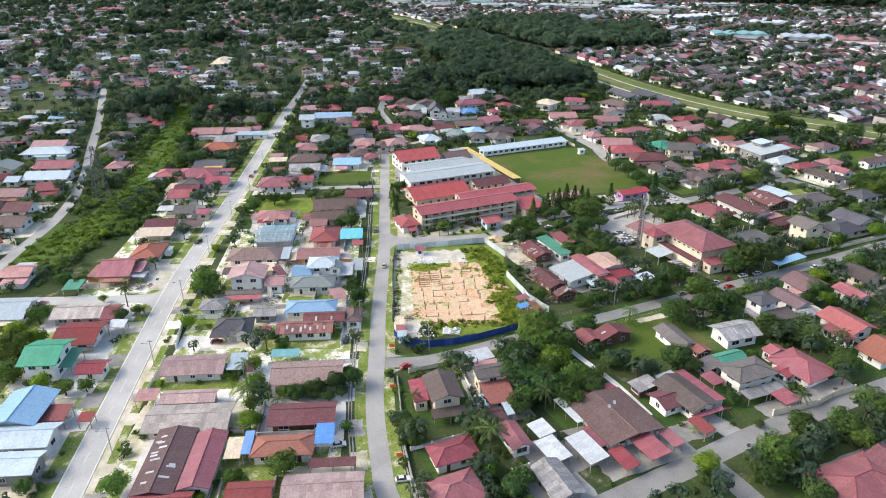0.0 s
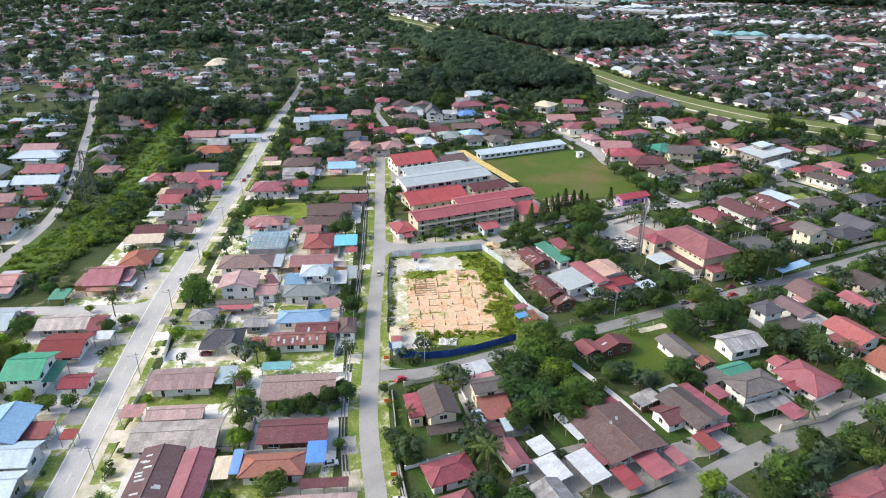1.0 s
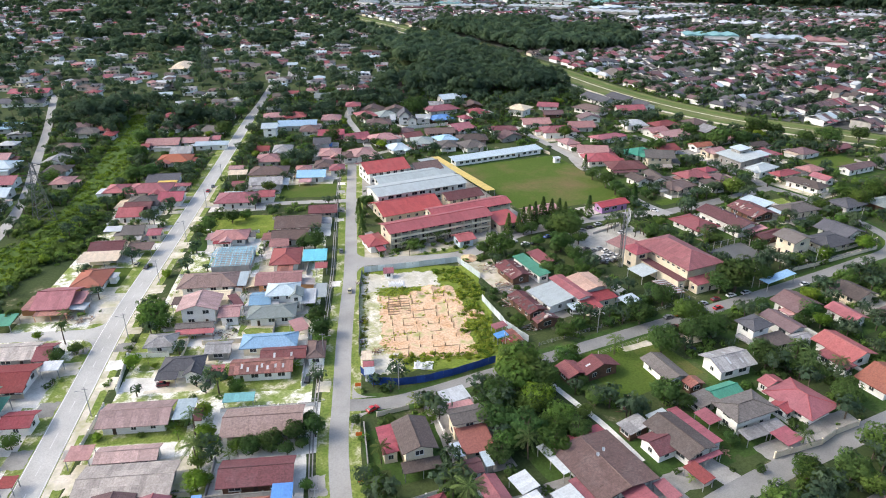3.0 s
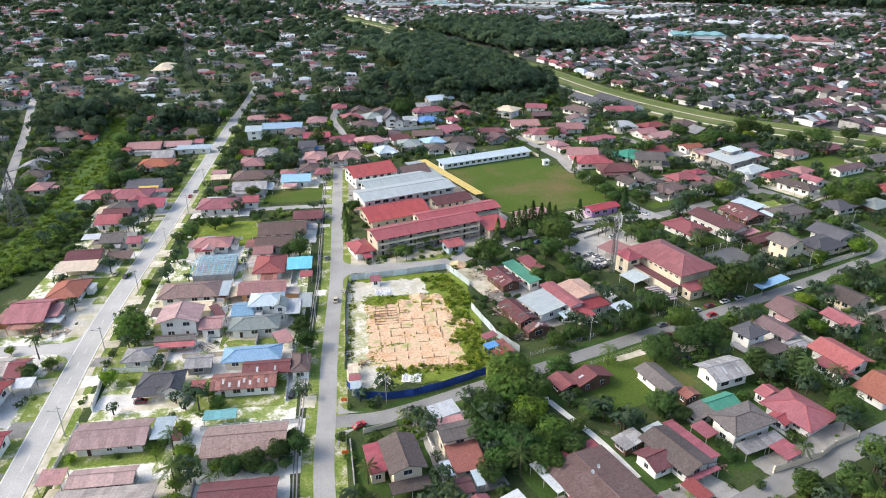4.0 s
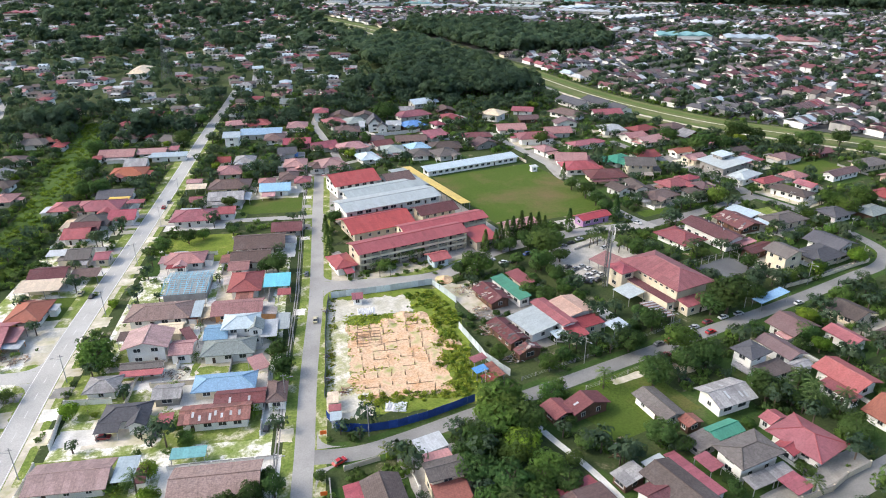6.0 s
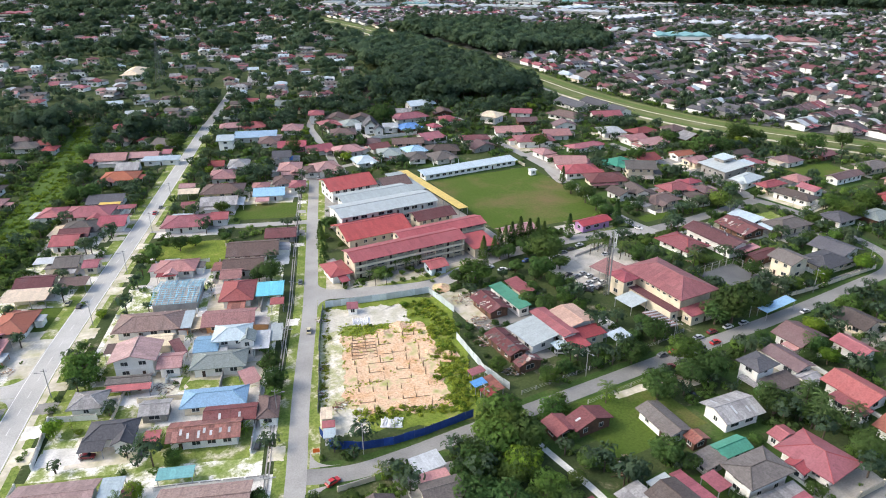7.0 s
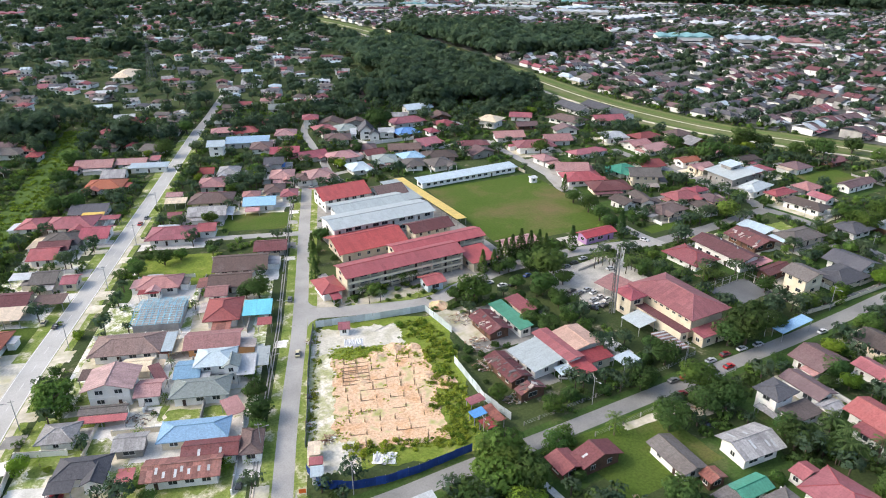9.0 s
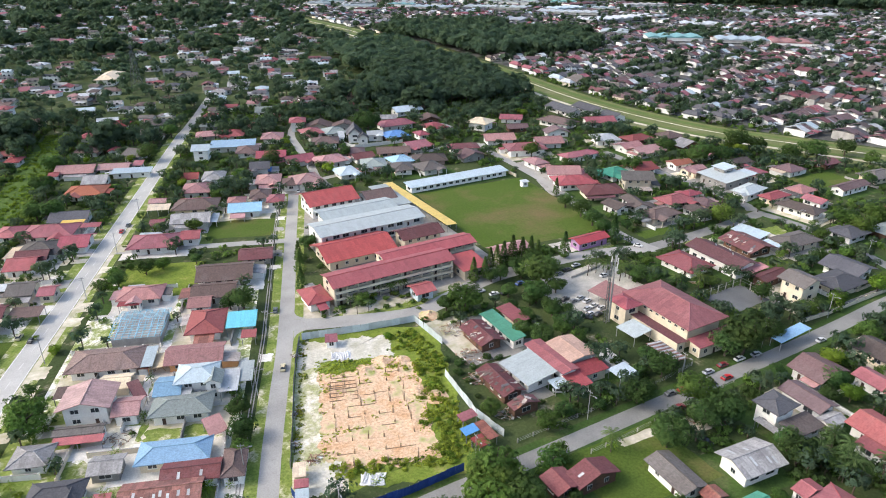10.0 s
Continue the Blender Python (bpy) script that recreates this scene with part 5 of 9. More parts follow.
house(-9.8, 111.5, -20.4, 11.9, 5.1, 2.7, "gx", "red", "white", 1)
canopy(5.5, 121.0, -20.4, 3.4, 6.2, 2.7, "cream")
house(15.1, 117.8, -20.4, 13.3, 6.9, 2.7, "hx", "orange", "white", 1)
canopy(8.4, 121.4, -20.4, 2.0, 6.8, 2.8, "blue")
canopy(24.1, 117.5, -20.4, 4.1, 6.2, 2.8, "blue")
house(21.4, 126.5, -20.4, 15.0, 8.2, 2.7, "gx", "maroon", "wood", 1)
house(26.3, 141.9, -20.4, 17.6, 10.0, 2.7, "gx", "tan", "cream", 1, 0.3)
canopy(23.1, 153.0, -20.4, 7.2, 3.2, 2.6, "teal")
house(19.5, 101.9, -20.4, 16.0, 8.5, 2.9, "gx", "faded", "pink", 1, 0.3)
canopy(23.2, 108.5, -20.4, 9.7, 2.5, 2.6, "maroon")
house(6.2, 107.1, -20.4, 9.1, 5.8, 2.7, "gx", "red", "white", 1)
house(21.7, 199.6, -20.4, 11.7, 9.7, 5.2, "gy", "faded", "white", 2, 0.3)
house(29.1, 194.7, -20.4, 6.1, 7.3, 3.1, "gx", "rose", "white", 1)
canopy(17.2, 207.9, -20.4, 4.8, 4.4, 2.8, "brown")
house(18.8, 191.8, -20.4, 10.5, 3.4, 2.7, "gx", "taupe", "white", 1)
canopy(18.2, 188.9, -20.4, 10.4, 2.4, 2.3, "scarlet")
house(9.6, 187.8, -20.4, 8.0, 7.2, 2.6, "hx", "grey", "white", 1)
house(22.8, 177.4, -20.4, 6.8, 6.1, 2.5, "gx", "grey", "grey", 1)
house(13.4, 173.6, -20.4, 10.6, 6.8, 2.7, "hx", "slate", "white", 1, 0.42)
house(15.4, 169.9, -20.4, 4.6, 5.4, 2.6, "gy", "slate", "white", 1, 0.5)
canopy(9.2, 170.6, -20.4, 5.2, 4.6, 2.4, "slate")
canopy(20.6, 167.4, -20.4, 3.4, 3.6, 2.3, "scarlet")
house(35.5, 174.6, -20.4, 15.0, 7.4, 2.7, "hx", "sky", "cream", 1)
canopy(44.6, 178.4, 4.6, 4.2, 6.2, 2.8, "pink")
roof_sheets(house(37.3, 166.8, -20.4, 11.7, 6.1, 2.7, "gx", "maroon", "white", 1), 2)
house(45.4, 164.9, -20.4, 5.0, 8.7, 2.7, "hx", "brown", "white", 1)
roof_sheets(house(31.0, 163.6, -20.4, 15.6, 7.0, 2.7, "gx", "rust", "white", 1), 7)
house(39.9, 189.6, -20.4, 13.8, 8.3, 2.9, "hx", "sage", "white", 1)
house(45.2, 197.0, -20.4, 10.0, 8.4, 5.2, "hx", "ice", "white", 2, 0.36)
house(48.2, 193.6, -20.4, 4.4, 5.4, 4.9, "gy", "sage", "white", 2, 0.5)
house(38.6, 197.6, -20.4, 6.4, 8.0, 3.4, "gx", "sky", "white", 1, 0.3)
canopy(40.5, 193.6, -20.4, 4.6, 2.6, 3.2, "white")
canopy(51.6, 193.0, -20.4, 4.4, 8.2, 3.0, "white")
canopy(56.2, 195.0, -20.4, 3.3, 7.9, 2.9, "silver")
house(27.0, 218.1, -20.4, 17.9, 10.6, 2.9, "hx", "tan", "white", 1)
canopy(36.6, 213.8, -20.4, 2.9, 8.6, 2.8, "ice")
house(27.9, 207.3, -20.4, 7.4, 6.5, 2.5, "gx", "cream", "cream", 1)
canopy(31.7, 200.6, 7.5, 2.8, 7.4, 2.8, "maroon")
house(40.1, 251.8, -20.4, 12.8, 9.6, 2.9, "hx", "pink", "white", 1)
house(37.4, 247.6, -20.4, 4.6, 4.0, 2.8, "gy", "pink", "white", 1)
canopy(35.8, 246.7, -20.4, 6.1, 2.4, 2.7, "red")
house(47.1, 209.9, -20.4, 14.5, 9.4, 2.7, "gx", "rose", "orange", 1)
house(53.2, 224.7, -20.4, 10.2, 13.7, 2.9, "hx", "red", "white", 1)
canopy(61.8, 220.3, -20.4, 8.1, 8.1, 3.0, "cyan")
canopy(61.5, 212.3, -20.4, 4.0, 3.8, 2.8, "red")
house(54.2, 237.5, -20.4, 6.8, 7.5, 2.7, "gx", "rose", "white", 1)
house(59.5, 242.7, -20.4, 13.3, 10.4, 2.7, "gx", "brown", "white", 1)
house(65.6, 253.7, -20.4, 17.5, 13.2, 2.7, "gx", "brown", "white", 1)
house(116.5, 160.9, -88.0, 11.7, 9.6, 3.2, "s", "silver", "white", 1)
house(123.6, 161.1, -90.0, 15.7, 5.2, 4.3, "gx", "crimson", "white", 1, 0.14)
house(130.2, 161.3, -91.0, 10.5, 8.6, 4.4, "gx", "peach", "white", 1, 0.14)
house(124.1, 151.4, -3.0, 5.3, 5.6, 2.8, "s", "crimson", "cream", 1)
house(130.2, 153.6, -3.0, 7.6, 5.0, 3.1, "s", "red", "cream", 1)
canopy(119.8, 153.2, -3.0, 4.2, 3.5, 2.4, "ice")
WORN.append(house(108.1, 160.9, -91.0, 12.6, 6.3, 2.7, "gx", "maroon", "wood", 1))
WORN.append(house(107.9, 151.1, -91.0, 3.1, 7.3, 2.5, "gx", "maroon", "wood", 1))
WORN.append(house(116.0, 181.1, -91.0, 11.6, 7.7, 2.7, "gx", "maroon", "wood", 1))
house(122.9, 181.4, -91.0, 16.7, 4.4, 2.9, "s", "green", "white", 1)
house(128.8, 184.8, -91.0, 10.4, 4.8, 3.1, "s", "red", "cream", 1)
canopy(160.5, 180.8, -82.0, 8.3, 8.3, 3.4, "rose", 0.9, "parking_shelter", "open parking shelter with a faded rose tiled roof")
canopy(152.4, 161.5, -88.0, 7.0, 6.6, 3.0, "silver")
canopy(136.1, 148.8, -91.0, 4.7, 5.3, 2.8, "ice")
roof_sheets(house(106.2, 125.8, -91.0, 5.1, 10.5, 2.7, "gx", "maroon", "wood", 1), 1)
house(99.4, 127.3, -91.0, 6.2, 6.1, 2.5, "gx", "red", "wood", 1)
roof_sheets(house(136.5, 112.3, -96.0, 8.8, 11.3, 3.3, "gy", "grey", "white", 1), 5)
house(120.7, 117.6, -95.0, 11.4, 6.6, 2.6, "gx", "taupe", "white", 1, 0.3)
house(122.8, 110.0, -93.0, 3.5, 4.6, 2.3, "gx", "rust", "wood", 1)
house(154.3, 119.9, -89.0, 6.8, 7.8, 5.2, "hx", "slate", "white", 2)
house(155.6, 113.9, -3.0, 9.1, 5.2, 2.6, "s", "umber", "white", 1)
canopy(149.0, 117.0, -93.0, 7.0, 1.9, 2.6, "grey")
house(165.5, 119.2, -93.0, 11.2, 6.8, 3.0, "gx", "mauve", "white", 1)
house(163.1, 111.8, -93.0, 4.2, 5.8, 2.6, "gy", "grey", "white", 1)
house(178.3, 125.0, -91.0, 9.4, 11.5, 3.0, "gx", "mauve", "white", 1)
canopy(172.6, 123.0, -93.0, 4.1, 3.5, 2.3, "pink")
house(186.1, 114.7, -95.0, 9.7, 6.6, 2.8, "gx", "crimson", "white", 1)
house(168.5, 103.2, -93.0, 12.5, 9.6, 3.1, "gx", "coral", "white", 1)
house(199.9, 122.1, -91.0, 10.0, 9.9, 2.9, "gx", "umber", "cream", 1)
canopy(187.0, 138.6, -91.0, 3.6, 12.1, 2.8, "sky")
house(212.8, 153.7, -91.0, 9.5, 10.3, 6.0, "gx", "taupe", "cream", 2, 0.3)
house(227.8, 150.7, -91.0, 10.9, 14.5, 3.1, "hx", "slate", "cream", 1, 0.3)
house(139.6, 93.5, -86.0, 12.8, 10.8, 2.8, "hx", "crimson", "white", 1, 0.32)
house(139.4, 101.6, -91.0, 3.4, 5.7, 2.6, "gx", "crimson", "white", 1, 0.3)
house(133.6, 93.6, -86.0, 4.6, 3.4, 2.5, "gy", "crimson", "white", 1, 0.3)
house(123.9, 96.0, -93.0, 8.2, 12.2, 4.4, "hx", "taupe", "white", 2, 0.24)
canopy(123.3, 90.2, -4.0, 11.4, 3.4, 2.2, "grey")
house(126.3, 104.0, -93.0, 4.8, 8.2, 2.6, "gy", "green", "white", 1)
house(119.5, 104.0, -91.0, 5.0, 5.8, 2.3, "s", "taupe", "grey", 1)
canopy(115.7, 98.7, -91.0, 4.9, 3.6, 2.4, "crimson")
canopy(125.9, 86.2, -92.0, 4.9, 4.6, 2.3, "crimson")
house(105.0, 96.4, -88.0, 13.5, 8.4, 3.0, "gx", "umber", "white", 1, 0.3)
house(99.6, 96.9, -90.0, 6.9, 5.6, 2.5, "gy", "maroon", "white", 1, 0.34)
house(110.6, 97.8, 92.0, 13.4, 3.2, 2.5, "s", "crimson", "white", 1)
canopy(105.7, 104.2, -91.0, 1.8, 4.9, 2.7, "silver")
canopy(105.0, 89.0, -1.0, 8.6, 1.3, 2.5, "crimson")
house(99.0, 103.9, -88.0, 4.6, 6.1, 2.4, "s", "grey", "wood", 1)
canopy(100.7, 86.5, -88.0, 5.6, 3.2, 2.4, "red")
house(84.9, 96.6, -90.0, 16.4, 14.6, 3.0, "gx", "brown", "white", 1, 0.13)
house(85.4, 105.9, 181.0, 12.9, 3.2, 2.6, "s", "crimson", "white", 1)
canopy(77.2, 93.0, -88.0, 7.0, 2.4, 2.5, "crimson")
canopy(91.8, 85.9, -91.0, 5.3, 2.9, 2.3, "crimson")
canopy(81.4, 89.9, -1.0, 2.8, 1.5, 2.7, "sage")
canopy(90.4, 89.9, -1.0, 2.8, 1.5, 2.7, "sage")
canopy(77.0, 102.8, -88.0, 9.4, 2.3, 2.6, "white")
canopy(85.7, 86.1, -89.0, 8.4, 5.2, 2.5, "scarlet")
canopy(78.6, 85.1, -89.0, 6.5, 3.5, 2.3, "crimson")
canopy(67.8, 100.0, -87.0, 5.2, 4.2, 2.5, "white")
canopy(66.5, 93.2, -88.0, 7.5, 4.7, 2.5, "white")
canopy(73.3, 90.7, -88.0, 9.2, 4.9, 2.5, "white")
house(62.5, 85.3, -91.0, 10.8, 6.9, 2.6, "gx", "grey", "grey", 1)
house(47.1, 101.3, -3.0, 10.2, 7.0, 2.8, "hx", "crimson", "white", 1)
house(42.9, 91.0, -91.0, 8.6, 10.6, 2.9, "hx", "crimson", "white", 1)
house(61.3, 100.4, -3.0, 4.9, 8.7, 2.6, "gy", "crimson", "white", 1)
house(65.3, 115.4, -11.0, 7.2, 8.1, 2.5, "s", "orange", "cream", 1)
house(66.4, 121.2, -9.0, 8.2, 5.8, 4.7, "gx", "taupe", "cream", 2, 0.3)
house(67.5, 126.2, 171.0, 6.1, 3.5, 3.2, "s", "pink", "white", 1)
canopy(60.4, 114.1, -9.0, 2.3, 4.1, 2.5, "ice")
house(60.6, 108.7, -9.0, 4.6, 4.5, 2.4, "gx", "maroon", "white", 1)
canopy(64.6, 109.0, -9.0, 1.9, 4.2, 2.5, "ice")
house(53.1, 119.8, -10.0, 7.8, 10.7, 5.0, "gy", "umber", "cream", 2)
canopy(51.9, 113.4, -11.0, 8.2, 3.2, 2.5, "umber")
house(48.4, 123.4, -102.0, 9.1, 3.6, 2.9, "s", "crimson", "cream", 1)
canopy(68.3, 130.8, -1.0, 6.6, 4.7, 2.9, "white")
house(116.3, 60.0, -91.0, 11.8, 16.3, 2.9, "hx", "crimson", "white", 1)
house(126.4, 61.1, -91.0, 6.9, 12.5, 2.9, "gx", "maroon", "white", 1)
house(162.0, 100.6, -93.0, 9.0, 3.6, 2.5, "s", "coral", "white", 1)
house(165.6, 89.4, -91.0, 8.5, 13.7, 2.7, "gx", "orange", "white", 1)
house(-6.0, 236.2, -20.4, 10.2, 13.3, 2.9, "hx", "orange", "white", 1)
canopy(-3.1, 252.3, -20.4, 13.1, 7.3, 2.9, "cream")
house(-0.1, 260.3, -20.4, 11.6, 11.1, 2.9, "gx", "maroon", "cream", 1)
canopy(9.7, 255.7, -20.4, 8.7, 5.8, 2.8, "brown")
canopy(2.2, 277.1, -20.4, 6.3, 4.6, 2.8, "white")
house(7.3, 428.0, -20.4, 7.5, 9.5, 2.7, "hx", "red", "white", 1)
house(40.3, 429.4, -20.4, 12.6, 13.0, 2.7, "hx", "brown", "white", 1)
house(51.4, 422.2, -20.4, 6.0, 7.9, 2.7, "gy", "red", "white", 1)
house(61.0, 410.2, -45.8, 11.2, 13.0, 2.7, "gx", "taupe", "white", 1)
house(32.6, 395.8, -20.4, 17.4, 13.0, 2.7, "gx", "rose", "white", 1)
house(48.3, 391.7, -20.4, 14.2, 9.7, 2.7, "gx", "rose", "white", 1)
house(54.3, 380.7, -20.4, 17.5, 6.4, 2.7, "s", "ice", "white", 1)
house(58.4, 391.3, -20.4, 4.7, 6.5, 2.7, "s", "crimson", "white", 1)
house(39.1, 375.1, -20.4, 10.6, 12.7, 2.7, "gx", "grey", "white", 1)
house(23.2, 392.5, -20.4, 4.6, 6.4, 2.7, "gx", "red", "white", 1)
house(33.8, 361.0, -20.4, 16.2, 13.0, 2.9, "hx", "orange", "white", 1)
house(26.2, 332.1, -20.4, 14.6, 12.2, 2.7, "gx", "slate", "white", 1)
canopy(26.6, 326.1, -20.4, 8.3, 5.8, 2.8, "yellow")
house(18.7, 319.8, -20.4, 18.0, 13.0, 2.9, "hx", "crimson", "white", 1)
house(5.8, 326.1, -20.4, 9.3, 11.3, 2.7, "hx", "crimson", "white", 1)
canopy(31.8, 318.1, -20.4, 6.9, 3.8, 2.8, "crimson")
house(26.2, 304.9, -20.4, 10.3, 12.4, 2.7, "gx", "crimson", "white", 1)
house(15.1, 304.6, -20.4, 13.6, 13.0, 2.7, "hx", "taupe", "white", 1)
house(9.6, 293.4, -20.4, 9.6, 11.6, 2.7, "gx", "crimson", "white", 1)
house(12.7, 299.3, -20.4, 10.9, 9.9, 2.7, "gx", "maroon", "white", 1)
house(9.3, 273.1, -20.4, 8.2, 10.1, 2.7, "gx", "taupe", "cream", 1)
house(15.9, 267.8, -20.4, 5.1, 6.9, 2.7, "gx", "crimson", "cream", 1)
house(50.2, 290.4, -20.4, 17.6, 13.0, 2.9, "hx", "crimson", "white", 1)
house(62.3, 289.8, -20.4, 6.8, 8.7, 2.9, "gx", "crimson", "white", 1)
canopy(56.8, 324.4, -20.4, 8.5, 5.8, 2.8, "cream")
house(57.9, 333.0, -20.4, 6.9, 5.7, 2.7, "gx", "rose", "white", 1)
house(53.9, 308.5, -20.4, 5.5, 7.3, 2.7, "gx", "crimson", "white", 1)
house(65.8, 306.3, -20.4, 14.7, 11.5, 2.9, "gx", "grey", "white", 1)
house(70.4, 320.6, -20.4, 17.8, 13.0, 2.9, "hx", "brown", "cream", 1)
house(75.0, 340.4, -20.4, 12.4, 13.0, 2.9, "hx", "rose", "white", 1)
house(76.2, 358.8, -20.4, 7.4, 9.4, 2.7, "gx", "red", "white", 1)
house(84.5, 350.4, -20.4, 10.0, 12.1, 4.0, "hx", "grey", "white", 1)
house(88.3, 392.6, -20.4, 9.0, 11.0, 5.5, "gx", "ice", "white", 2)
house(105.6, 400.3, -20.4, 22.8, 10.5, 3.1, "s", "sky", "white", 1)
house(79.0, 468.3, -20.4, 14.7, 13.0, 3.1, "hx", "taupe", "white", 1)
house(74.1, 446.6, -20.4, 13.4, 13.0, 2.9, "gx", "taupe", "white", 1)
house(59.3, 476.7, -20.4, 12.4, 13.0, 2.9, "hx", "red", "white", 1)
house(42.8, 457.5, -20.4, 8.7, 10.7, 2.9, "hx", "red", "white", 1)
house(51.7, 452.1, -20.4, 9.5, 11.5, 2.9, "hx", "rose", "white", 1)
house(111.0, 423.0, -20.4, 13.1, 13.0, 2.9, "hx", "red", "white", 1)
house(128.9, 433.0, -20.4, 13.5, 13.0, 2.9, "hx", "red", "white", 1)
house(128.2, 406.5, -20.4, 12.0, 13.0, 2.9, "hx", "rose", "white", 1)
house(109.3, 387.0, -20.4, 11.3, 13.0, 2.9, "hx", "brown", "white", 1)
house(148.2, 423.1, -20.4, 9.6, 11.6, 5.5, "hx", "crimson", "white", 2)
house(143.4, 468.4, -20.4, 13.2, 13.0, 2.9, "gx", "sage", "white", 1)
house(149.4, 404.4, -1.0, 12.0, 13.0, 3.1, "hx", "crimson", "white", 1)
house(160.6, 400.3, -1.0, 12.4, 13.0, 2.9, "hx", "sage", "white", 1)
house(149.3, 382.6, -20.4, 14.3, 13.0, 3.1, "hx", "brown", "white", 1)
house(126.9, 360.3, -1.0, 14.3, 11.6, 2.7, "gx", "crimson", "white", 1)
house(167.0, 385.5, -20.4, 9.0, 12.0, 4.4, "gy", "slate", "white", 2, 0.9)
house(168.8, 378.4, -20.4, 6.2, 5.4, 3.4, "gy", "slate", "white", 1, 0.9)
house(177.2, 381.5, -20.4, 9.0, 8.6, 3.6, "gx", "white", "white", 1, 0.3)
house(160.6, 388.5, -20.4, 3.6, 10.0, 3.0, "s", "white", "white", 1)
wall_run([(157.0, 383.5), (161.0, 371.0), (187.0, 368.0)], 1.8, 0.25, "white", label="white boundary wall round a white house")
house(106.0, 352.8, -20.4, 9.3, 11.3, 4.5, "gx", "slate", "white", 1)
canopy(107.8, 350.2, -20.4, 4.9, 5.2, 2.8, "blue")
house(104.8, 336.6, -20.4, 11.1, 13.0, 2.9, "hx", "rose", "white", 1)
house(112.2, 327.9, -20.4, 8.0, 10.0, 2.9, "hx", "brown", "white", 1)
house(118.9, 327.1, -1.0, 12.6, 13.0, 3.6, "hx", "rose", "white", 1)
house(139.0, 351.2, -1.0, 15.0, 13.0, 2.9, "hx", "rose", "white", 1)
house(139.1, 330.7, -1.0, 10.4, 12.4, 2.7, "hx", "ice", "white", 1)
house(154.9, 335.1, -20.4, 12.1, 13.0, 2.9, "hx", "sage", "white", 1)
house(155.1, 348.8, -1.0, 11.0, 10.0, 2.7, "gx", "maroon", "white", 1)
house(167.9, 333.1, -1.0, 11.3, 12.0, 3.1, "hx", "sky", "white", 1)
house(164.4, 323.5, -20.4, 10.3, 12.4, 2.7, "hx", "taupe", "white", 1)
house(186.6, 376.2, -1.0, 13.8, 13.0, 2.9, "hx", "blue", "wood", 1)
house(197.5, 397.9, -1.0, 21.0, 13.0, 3.1, "hx", "crimson", "white", 1)
house(200.1, 370.6, -1.0, 6.9, 8.8, 2.9, "hx", "crimson", "white", 1)
house(186.6, 352.3, -1.0, 12.3, 13.0, 2.9, "gx", "crimson", "white", 1)
house(175.2, 317.5, -1.0, 12.5, 13.0, 2.9, "hx", "taupe", "white", 1)
house(85.3, 316.2, -20.4, 7.6, 9.5, 2.9, "hx", "rose", "white", 1)
house(86.7, 307.8, -20.4, 13.2, 11.0, 2.7, "gx", "sky", "white", 1)
house(96.2, 319.4, -20.4, 9.0, 11.1, 2.9, "hx", "brown", "white", 1)
house(99.9, 311.0, -20.4, 7.3, 9.2, 2.9, "hx", "crimson", "white", 1)
house(214.6, 493.6, -1.0, 19.1, 13.0, 3.1, "gx", "crimson", "white", 1)
house(226.7, 479.5, -1.0, 14.3, 13.0, 3.1, "hx", "rose", "white", 1)
house(218.7, 425.7, -1.0, 18.6, 13.0, 3.1, "gx", "ice", "white", 1)
house(150.2, 557.3, -20.4, 15.9, 13.0, 3.1, "gx", "grey", "white", 1)
house(213.8, 380.9, -1.0, 12.4, 13.0, 2.9, "hx", "crimson", "white", 1)
house(239.2, 371.5, -60.4, 13.5, 13.0, 4.5, "hx", "cream", "white", 1)
house(231.5, 342.2, -20.4, 16.9, 13.0, 2.9, "gx", "rose", "white", 1)
house(231.6, 318.5, -20.4, 20.7, 13.0, 3.6, "hx", "crimson", "white", 1)
house(250.0, 323.9, -20.4, 15.3, 13.0, 2.9, "gx", "rose", "white", 1)
house(222.8, 298.3, -1.0, 8.9, 10.9, 2.9, "hx", "rose", "white", 1)
house(247.9, 297.0, -1.0, 19.5, 8.6, 2.9, "hx", "crimson", "white", 1)
house(224.7, 280.3, -30.6, 15.8, 13.0, 2.9, "gx", "rose", "white", 1)
house(219.7, 266.9, -20.4, 17.9, 13.0, 3.1, "hx", "crimson", "white", 1)
house(221.9, 251.4, -20.4, 18.1, 13.0, 3.1, "hx", "maroon", "cream", 1)
house(244.0, 266.7, -1.0, 13.2, 12.1, 2.9, "hx", "green", "white", 1)
house(242.1, 251.8, -33.7, 14.0, 13.0, 5.5, "gx", "taupe", "cream", 2)
house(223.8, 233.8, -107.0, 13.0, 6.8, 2.9, "gx", "umber", "white", 1)
house(214.8, 234.8, -91.0, 9.8, 8.0, 2.9, "gx", "umber", "white", 1)
house(223.6, 220.1, -1.0, 14.9, 9.9, 2.9, "hx", "brown", "cream", 1)
house(305.0, 376.2, -91.0, 26.2, 13.0, 3.1, "gx", "slate", "white", 1)
house(319.3, 369.5, -91.0, 22.2, 13.0, 3.1, "gx", "slate", "white", 1)
house(318.2, 347.8, -91.0, 13.6, 13.0, 3.1, "gx", "slate", "white", 1)
house(281.8, 354.6, -74.1, 21.8, 13.0, 3.1, "hx", "brown", "white", 1)
house(302.3, 342.9, -20.4, 18.4, 13.0, 3.1, "gx", "crimson", "white", 1)
house(280.1, 313.0, -20.4, 13.8, 13.0, 2.9, "hx", "white", "white", 1)
house(279.8, 295.0, -1.0, 12.8, 10.9, 2.9, "gx", "rose", "white", 1)
